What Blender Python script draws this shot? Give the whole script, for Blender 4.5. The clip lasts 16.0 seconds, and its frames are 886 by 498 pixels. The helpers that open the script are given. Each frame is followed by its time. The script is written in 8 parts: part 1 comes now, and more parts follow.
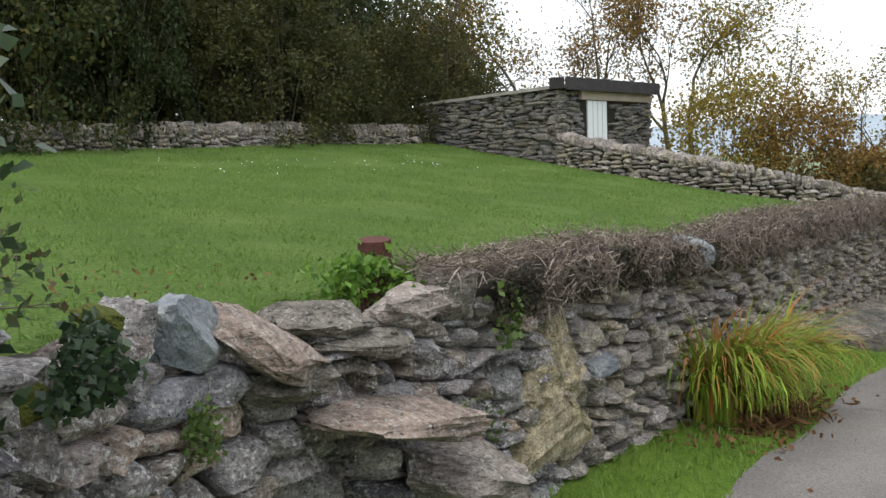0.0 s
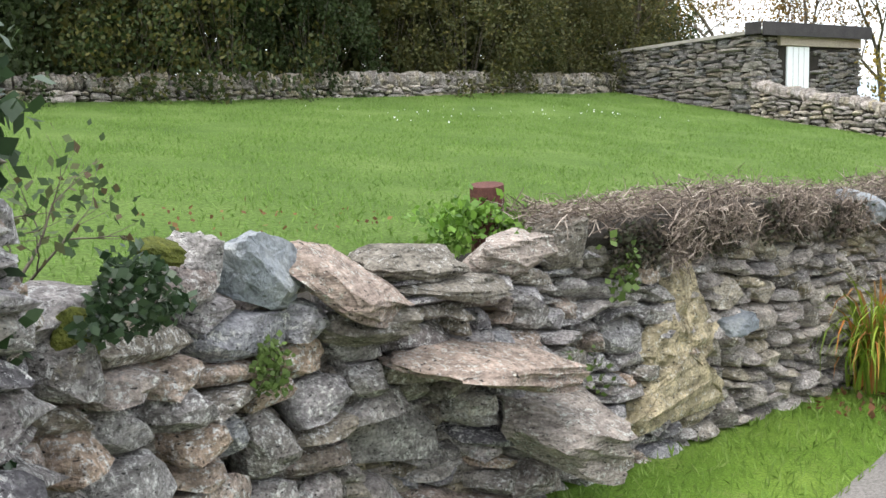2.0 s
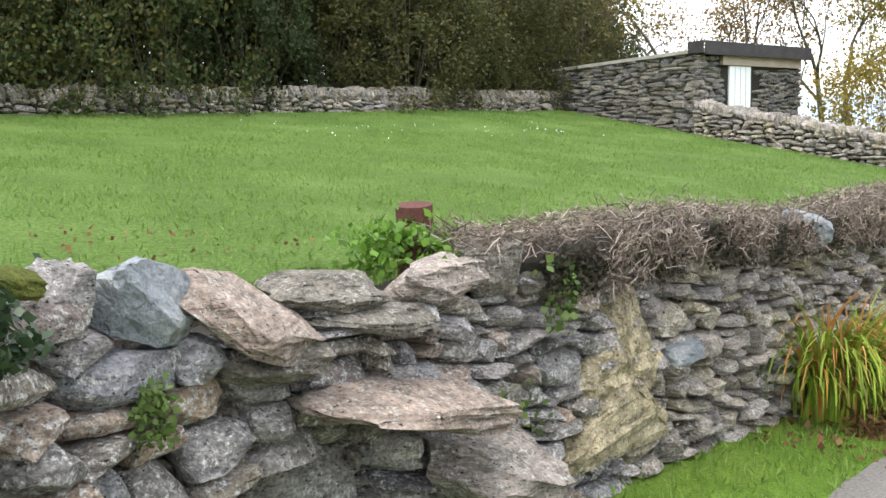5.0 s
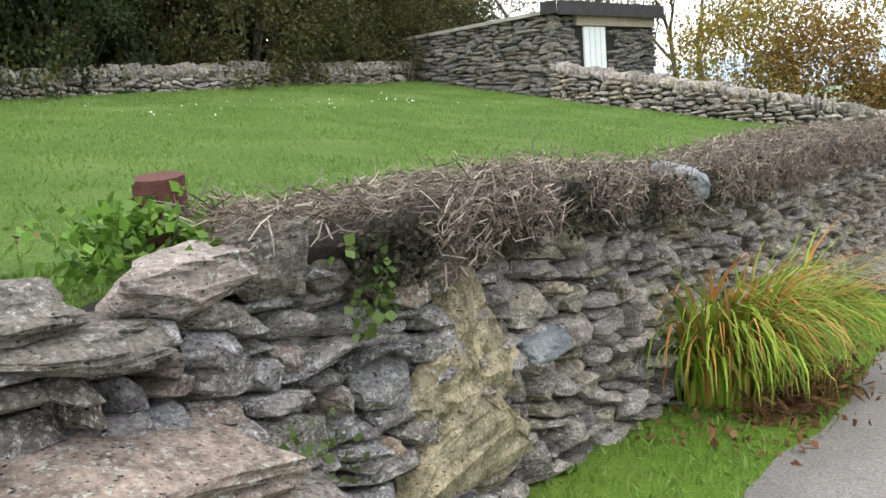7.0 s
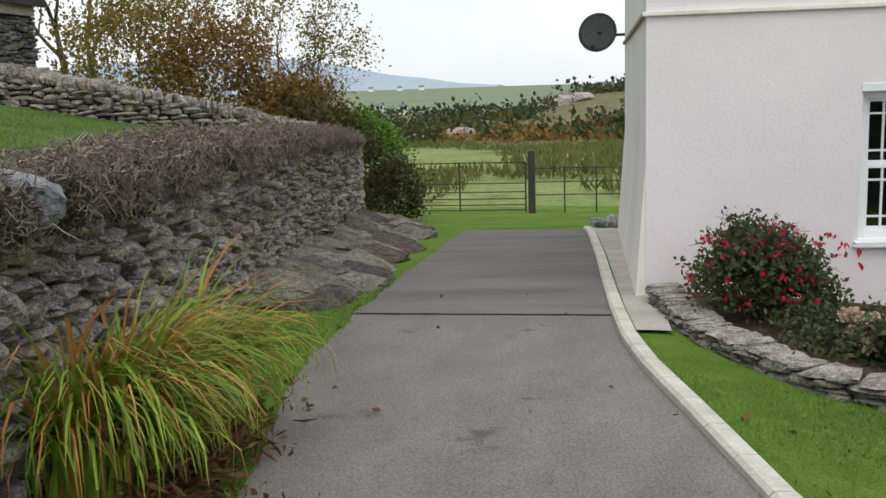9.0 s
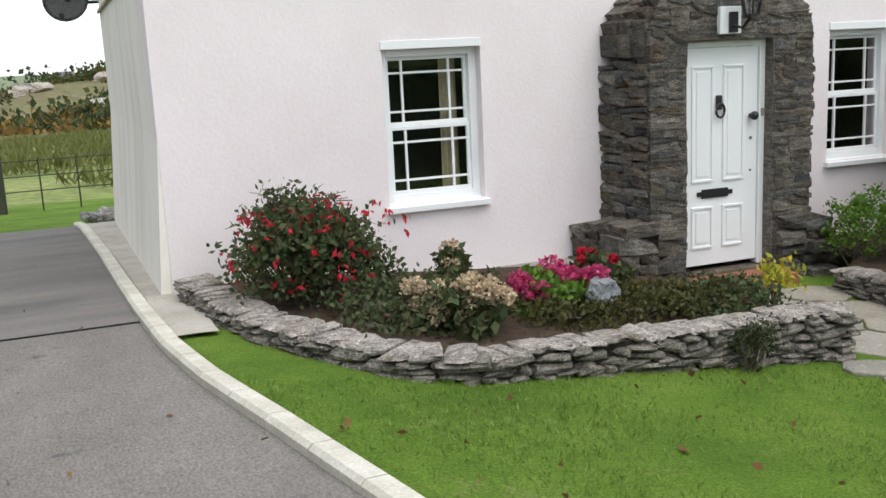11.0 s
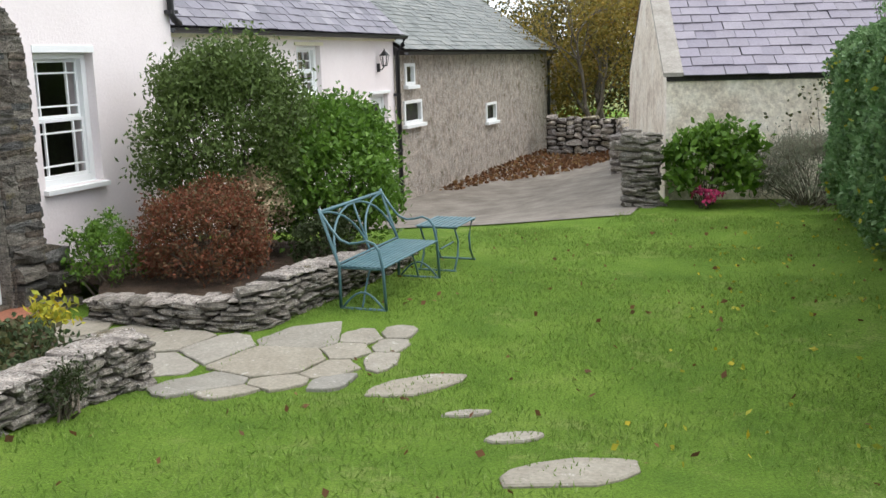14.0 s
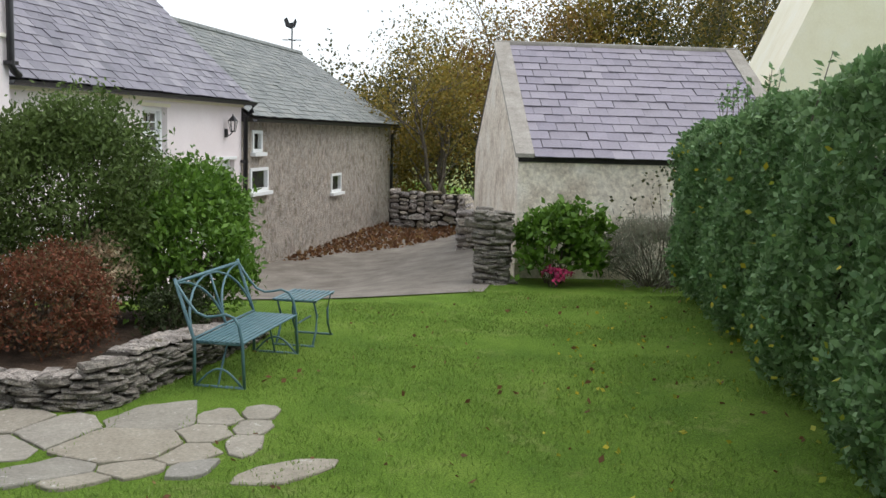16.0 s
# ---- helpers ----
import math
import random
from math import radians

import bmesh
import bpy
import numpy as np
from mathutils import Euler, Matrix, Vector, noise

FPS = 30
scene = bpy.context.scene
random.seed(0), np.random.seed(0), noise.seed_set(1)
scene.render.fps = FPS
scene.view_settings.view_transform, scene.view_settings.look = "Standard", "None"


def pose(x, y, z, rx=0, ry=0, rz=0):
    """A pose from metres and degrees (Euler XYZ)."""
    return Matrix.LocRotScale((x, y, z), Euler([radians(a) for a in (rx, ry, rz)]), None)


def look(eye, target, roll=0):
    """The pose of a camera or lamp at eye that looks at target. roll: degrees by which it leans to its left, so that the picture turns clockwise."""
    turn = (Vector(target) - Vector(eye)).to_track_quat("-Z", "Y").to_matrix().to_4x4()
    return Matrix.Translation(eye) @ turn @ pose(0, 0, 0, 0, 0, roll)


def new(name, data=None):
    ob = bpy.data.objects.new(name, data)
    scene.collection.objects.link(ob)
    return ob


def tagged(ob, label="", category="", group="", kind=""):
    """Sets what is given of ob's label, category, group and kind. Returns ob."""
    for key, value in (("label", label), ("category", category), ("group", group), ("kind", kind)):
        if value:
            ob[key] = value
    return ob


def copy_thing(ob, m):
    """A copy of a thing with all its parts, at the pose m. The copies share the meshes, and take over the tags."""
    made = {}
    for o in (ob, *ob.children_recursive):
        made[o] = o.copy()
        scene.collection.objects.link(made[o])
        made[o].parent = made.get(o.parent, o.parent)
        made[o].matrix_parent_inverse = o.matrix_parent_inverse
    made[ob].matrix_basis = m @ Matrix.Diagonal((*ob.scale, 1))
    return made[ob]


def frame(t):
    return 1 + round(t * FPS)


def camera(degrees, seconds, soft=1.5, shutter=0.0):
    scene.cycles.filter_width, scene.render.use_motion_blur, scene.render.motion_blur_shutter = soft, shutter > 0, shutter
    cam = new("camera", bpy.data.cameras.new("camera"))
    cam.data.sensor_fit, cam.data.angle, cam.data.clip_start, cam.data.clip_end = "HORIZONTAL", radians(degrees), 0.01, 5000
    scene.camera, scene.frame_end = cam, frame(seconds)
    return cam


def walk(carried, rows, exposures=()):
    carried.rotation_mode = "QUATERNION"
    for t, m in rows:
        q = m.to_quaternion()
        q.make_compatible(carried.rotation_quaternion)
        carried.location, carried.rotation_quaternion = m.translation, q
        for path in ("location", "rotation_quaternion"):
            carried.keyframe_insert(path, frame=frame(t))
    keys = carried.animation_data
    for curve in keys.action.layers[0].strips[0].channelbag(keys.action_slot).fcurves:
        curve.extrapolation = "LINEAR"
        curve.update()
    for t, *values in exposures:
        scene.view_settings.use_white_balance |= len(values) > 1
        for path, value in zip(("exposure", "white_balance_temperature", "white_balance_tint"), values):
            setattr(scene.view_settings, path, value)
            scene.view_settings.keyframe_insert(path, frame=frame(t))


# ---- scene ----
cam = camera(48.9, 16.0)
PATH = [
    (0, (-3.661, -11.396, 2.554), (-4.989, -9.912, 2.379), -1.9),
    (0.5, (-3.661, -11.208, 2.522), (-5.119, -9.852, 2.334), -0.5),
    (1, (-3.543, -11.094, 2.519), (-5.181, -9.962, 2.327), -1.1),
    (1.5, (-3.449, -11.051, 2.514), (-5.158, -10.037, 2.289), -1.0),
    (2, (-3.429, -11.027, 2.503), (-5.027, -9.852, 2.243), -1.7),
    (2.5, (-3.419, -11.01, 2.51), (-4.954, -9.751, 2.262), -1.7),
    (3, (-3.408, -10.99, 2.505), (-4.951, -9.742, 2.257), -2.1),
    (3.5, (-3.419, -10.97, 2.498), (-5.014, -9.783, 2.279), -2.4),
    (3.7, (-3.43, -10.957, 2.504), (-5.017, -9.764, 2.264), -2.4),
    (5.8, (-3.935, -10.42, 2.438), (-5.447, -9.129, 2.22), -0.9),
    (6, (-4.013, -10.328, 2.415), (-5.52, -9.032, 2.197), -0.9),
    (6.5, (-4.195, -10.067, 2.402), (-5.668, -8.726, 2.223), -2.4),
    (7, (-4.337, -9.706, 2.329), (-5.69, -8.26, 2.051), -4.1),
    (7.2, (-4.396, -9.607, 2.321), (-5.583, -8.024, 2.031), -3.4),
    (7.5, (-4.377, -9.382, 2.299), (-5.469, -7.729, 2.027), -3.3),
    (8, (-4.533, -8.981, 2.275), (-5.338, -7.182, 1.936), -3.3),
    (8.5, (-4.665, -8.611, 2.258), (-5.299, -6.745, 1.917), -0.5),
    (9, (-4.798, -8.366, 2.224), (-5.111, -6.418, 1.897), -1.8),
    (9.2, (-4.861, -8.25, 2.238), (-5.002, -6.288, 1.871), -2.8),
    (11.3, (-5.08, -7.034, 2.006), (-4.244, -5.254, 1.642), -1.4),
    (11.5, (-5.119, -6.947, 2.015), (-4.177, -5.215, 1.68), -0.8),
    (12, (-5.214, -6.789, 1.989), (-3.979, -5.266, 1.597), -2.9),
    (12.5, (-5.241, -6.608, 1.905), (-3.728, -5.357, 1.524), -1.1),
    (13, (-5.207, -6.445, 1.937), (-3.555, -5.387, 1.549), -1.9),
    (13.5, (-5.251, -6.363, 1.938), (-3.471, -5.543, 1.543), -2.0),
    (14, (-5.307, -6.253, 1.917), (-3.466, -5.571, 1.536), -1.5),
    (14.5, (-5.326, -6.166, 1.928), (-3.444, -5.573, 1.601), -0.1),
    (15, (-5.314, -6.108, 1.924), (-3.407, -5.559, 1.674), 0.7),
    (15.5, (-5.277, -6.006, 1.929), (-3.363, -5.463, 1.721), 1.5),
    (16, (-5.176, -5.89, 1.92), (-3.221, -5.539, 1.683), 1.6),
]
walk(cam, [(t, look(eye, target, roll)) for t, eye, target, roll in PATH],
     [(0, 0.36), (0.6, 0.76), (1.5, 1.18), (3.5, 1.26), (6, 1.18), (7, 1.02), (7.5, 0.86), (8.3, 0.42), (9, -0.02), (9.4, -0.02), (11.3, 0.42), (12.5, 0.5), (14, 0.68), (15, 0.5), (16, 0.32)])

# ---------------------------------------------------------------- light
world = bpy.data.worlds.new("sky")
scene.world = world
world.use_nodes = True
wn, wl = world.node_tree.nodes, world.node_tree.links
wn.clear()
sky = wn.new("ShaderNodeTexSky")
sky.sky_type, sky.sun_disc = "NISHITA", False
sky.sun_elevation, sky.sun_rotation = radians(65), radians(163)
sky.air_density, sky.dust_density = 1.0, 3.0
sky_b = wn.new("ShaderNodeBackground")
sky_b.inputs["Strength"].default_value = 0.05
cloud = wn.new("ShaderNodeBackground")
cloud.inputs["Strength"].default_value = 1.0
cl_noise = wn.new("ShaderNodeTexNoise")
cl_noise.inputs["Scale"].default_value, cl_noise.inputs["Detail"].default_value = 2.5, 4
cl_ramp = wn.new("ShaderNodeValToRGB")
cl_ramp.color_ramp.elements[0].color, cl_ramp.color_ramp.elements[1].color = (0.74, 0.80, 0.85, 1), (0.98, 0.99, 1.0, 1)
cl_ramp.color_ramp.elements[0].position, cl_ramp.color_ramp.elements[1].position = 0.3, 0.7
wadd, wout = wn.new("ShaderNodeAddShader"), wn.new("ShaderNodeOutputWorld")
wl.new(sky.outputs[0], sky_b.inputs[0])
wl.new(cl_noise.outputs[0], cl_ramp.inputs[0])
wl.new(cl_ramp.outputs[0], cloud.inputs[0])
wl.new(sky_b.outputs[0], wadd.inputs[0])
wl.new(cloud.outputs[0], wadd.inputs[1])
wl.new(wadd.outputs[0], wout.inputs[0])
sun_data = bpy.data.lights.new("sun", "SUN")
sun_data.energy, sun_data.angle, sun_data.color = 1.1, radians(60), (1.0, 0.96, 0.9)
sun = new("sun", sun_data)
sun.matrix_world = look((3, -10, 22), (0, 0, 0))


R = random.Random(7)


# ---------------------------------------------------------------- materials
def surface(name, cols, scale=6.0, fine=60.0, rough=0.85, bump=0.3, bump_size=0.02, rnd="", rnd_cols=None, rnd_amt=0.5,
            spots=None, stretch=None, metal=0.0, spec=0.3, fine_amt=0.35, thin=False):
    """A noise-driven surface: a ramp at a broad scale, grain at a fine one, optional piece-to-piece tint and lichen-like spots."""
    m = bpy.data.materials.new(name)
    m.use_nodes = True
    n, l = m.node_tree.nodes, m.node_tree.links
    b = n["Principled BSDF"]
    geo = n.new("ShaderNodeNewGeometry")
    mp = n.new("ShaderNodeMapping")
    l.new(geo.outputs["Position"], mp.inputs["Vector"])
    if stretch:
        mp.inputs["Scale"].default_value = stretch
    pos = mp.outputs[0]
    na, nb = n.new("ShaderNodeTexNoise"), n.new("ShaderNodeTexNoise")
    for nd, sc, de in ((na, scale, 5), (nb, fine, 4)):
        nd.inputs["Scale"].default_value, nd.inputs["Detail"].default_value = sc, de
        nd.inputs["Roughness"].default_value = 0.65
        l.new(pos, nd.inputs["Vector"])
    ramp = n.new("ShaderNodeValToRGB")
    el = ramp.color_ramp.elements
    for i, c in enumerate(cols):
        p = 0.28 + 0.44 * i / max(1, len(cols) - 1)
        e = el[i] if i < 2 else el.new(p)
        e.position, e.color = p, (*c, 1)
    l.new(na.outputs[0], ramp.inputs[0])
    col = ramp.outputs[0]
    if rnd:
        src = n.new("ShaderNodeObjectInfo").outputs["Random"] if rnd == "object" else geo.outputs["Random Per Island"]
        rr = n.new("ShaderNodeValToRGB")
        rr.color_ramp.interpolation = "LINEAR"
        rc = rnd_cols or cols
        for i, c in enumerate(rc):
            p = i / max(1, len(rc) - 1)
            e = rr.color_ramp.elements[i] if i < 2 else rr.color_ramp.elements.new(p)
            e.position, e.color = p, (*c, 1)
        l.new(src, rr.inputs[0])
        mx = n.new("ShaderNodeMix")
        mx.data_type = "RGBA"
        mx.inputs[0].default_value = rnd_amt
        l.new(col, mx.inputs[6])
        l.new(rr.outputs[0], mx.inputs[7])
        col = mx.outputs[2]
    if spots:
        sc, lo, c = spots
        ns = n.new("ShaderNodeTexNoise")
        ns.inputs["Scale"].default_value, ns.inputs["Detail"].default_value = sc, 6
        ns.inputs["Roughness"].default_value = 0.78
        l.new(geo.outputs["Position"], ns.inputs["Vector"])
        mr = n.new("ShaderNodeMapRange")
        mr.inputs[1].default_value, mr.inputs[2].default_value = lo, lo + 0.09
        l.new(ns.outputs[0], mr.inputs[0])
        mx = n.new("ShaderNodeMix")
        mx.data_type = "RGBA"
        l.new(mr.outputs[0], mx.inputs[0])
        l.new(col, mx.inputs[6])
        mx.inputs[7].default_value = (*c, 1)
        col = mx.outputs[2]
    gr = n.new("ShaderNodeMapRange")
    gr.inputs[1].default_value, gr.inputs[2].default_value = 0.25, 0.75
    gr.inputs[3].default_value, gr.inputs[4].default_value = 1 - fine_amt, 1 + fine_amt
    l.new(nb.outputs[0], gr.inputs[0])
    mu = n.new("ShaderNodeMix")
    mu.data_type, mu.blend_type = "RGBA", "MULTIPLY"
    mu.inputs[0].default_value = 1.0
    l.new(col, mu.inputs[6])
    l.new(gr.outputs[0], mu.inputs[7])
    l.new(mu.outputs[2], b.inputs["Base Color"])
    b.inputs["Roughness"].default_value, b.inputs["Metallic"].default_value = rough, metal
    b.inputs["Specular IOR Level"].default_value = spec
    if bump:
        ad = n.new("ShaderNodeMath")
        ad.operation = "ADD"
        l.new(na.outputs[0], ad.inputs[0])
        l.new(nb.outputs[0], ad.inputs[1])
        bp = n.new("ShaderNodeBump")
        bp.inputs["Strength"].default_value, bp.inputs["Distance"].default_value = bump, bump_size
        l.new(ad.outputs[0], bp.inputs["Height"])
        l.new(bp.outputs[0], b.inputs["Normal"])
    if thin:
        tr = n.new("ShaderNodeBsdfTranslucent")
        l.new(mu.outputs[2], tr.inputs["Color"])
        ms = n.new("ShaderNodeMixShader")
        ms.inputs[0].default_value = 0.3
        l.new(b.outputs[0], ms.inputs[1])
        l.new(tr.outputs[0], ms.inputs[2])
        l.new(ms.outputs[0], n["Material Output"].inputs[0])
    return m


def glass_mat(name):
    m = bpy.data.materials.new(name)
    m.use_nodes = True
    n, l = m.node_tree.nodes, m.node_tree.links
    n.clear()
    g, t, mx, o = (n.new("ShaderNodeBsdfGlossy"), n.new("ShaderNodeBsdfTransparent"), n.new("ShaderNodeMixShader"), n.new("ShaderNodeOutputMaterial"))
    g.inputs["Roughness"].default_value = 0.03
    mx.inputs[0].default_value = 0.07
    l.new(t.outputs[0], mx.inputs[1])
    l.new(g.outputs[0], mx.inputs[2])
    l.new(mx.outputs[0], o.inputs[0])
    return m


def rubble(name, rnd, cols, lichen=(0.73, 0.715, 0.69), cover=0.52, moss=0.66, strata=3.0, grain=0.42):
    """Weathered rubble: a tint for each stone, bedding, crusts of pale lichen, moss stains and dark pits."""
    m = bpy.data.materials.new(name)
    m.use_nodes = True
    n, l = m.node_tree.nodes, m.node_tree.links
    b = n["Principled BSDF"]
    geo = n.new("ShaderNodeNewGeometry")

    def noise_at(scale, detail, rough, stretch=None):
        mp, t = n.new("ShaderNodeMapping"), n.new("ShaderNodeTexNoise")
        l.new(geo.outputs["Position"], mp.inputs["Vector"])
        if stretch:
            mp.inputs["Scale"].default_value = stretch
            mp.inputs["Rotation"].default_value = (0.25, 0.15, 0)
        t.inputs["Scale"].default_value, t.inputs["Detail"].default_value, t.inputs["Roughness"].default_value = scale, detail, rough
        l.new(mp.outputs[0], t.inputs["Vector"])
        return t.outputs[0]

    def step(src, lo, hi, a=0.0, c=1.0):
        r = n.new("ShaderNodeMapRange")
        for i, v in enumerate((lo, hi, a, c)):
            r.inputs[i + 1].default_value = v
        l.new(src, r.inputs[0])
        return r.outputs[0]

    def mix(fac, a, c, kind="MIX"):
        x = n.new("ShaderNodeMix")
        x.data_type, x.blend_type = "RGBA", kind
        for i, v in ((0, fac), (6, a), (7, c)):
            if isinstance(v, (int, float)):
                x.inputs[i].default_value = v
            elif isinstance(v, tuple):
                x.inputs[i].default_value = (*v, 1)
            else:
                l.new(v, x.inputs[i])
        return x.outputs[2]

    def times(a, c):
        x = n.new("ShaderNodeMath")
        x.operation = "MULTIPLY"
        l.new(a, x.inputs[0])
        l.new(c, x.inputs[1])
        return x.outputs[0]

    src = n.new("ShaderNodeObjectInfo").outputs["Random"] if rnd == "object" else geo.outputs["Random Per Island"]
    rr = n.new("ShaderNodeValToRGB")
    for i, c in enumerate(cols):
        p = i / (len(cols) - 1)
        e = rr.color_ramp.elements[i] if i < 2 else rr.color_ramp.elements.new(p)
        e.position, e.color = p, (*c, 1)
    l.new(src, rr.inputs[0])
    broad, bed, fine = noise_at(7, 4, 0.6), noise_at(11, 5, 0.65, (1, 1, strata)), noise_at(70, 3, 0.6)
    col = mix(1.0, rr.outputs[0], step(broad, 0.3, 0.7, 0.72, 1.3), "MULTIPLY")
    col = mix(1.0, col, step(bed, 0.3, 0.7, 0.5, 1.5), "MULTIPLY")
    col = mix(times(step(noise_at(4, 3, 0.6), moss, moss + 0.12), step(fine, 0.3, 0.6)), col, (0.12, 0.10, 0.045))
    crust = noise_at(34, 9, 0.8)
    col = mix(times(step(crust, cover, cover + 0.05), step(noise_at(5, 3, 0.5), 0.36, 0.50)), col, lichen)
    col = mix(1.0, col, step(fine, 0.3, 0.7, 1 - grain, 1 + grain), "MULTIPLY")
    col = mix(step(noise_at(45, 4, 0.6, (1, 1, 2)), 0.40, 0.33), col, (0.03, 0.028, 0.027))
    l.new(col, b.inputs["Base Color"])
    b.inputs["Roughness"].default_value, b.inputs["Specular IOR Level"].default_value = 0.92, 0.2
    ad = n.new("ShaderNodeMath")
    ad.operation = "MULTIPLY_ADD"
    l.new(bed, ad.inputs[0])
    ad.inputs[1].default_value = 1.6
    l.new(fine, ad.inputs[2])
    ac = n.new("ShaderNodeMath")
    ac.operation = "ADD"
    l.new(ad.outputs[0], ac.inputs[0])
    l.new(crust, ac.inputs[1])
    bp = n.new("ShaderNodeBump")
    bp.inputs["Strength"].default_value, bp.inputs["Distance"].default_value = 0.9, 0.026
    l.new(ac.outputs[0], bp.inputs["Height"])
    l.new(bp.outputs[0], b.inputs["Normal"])
    return m


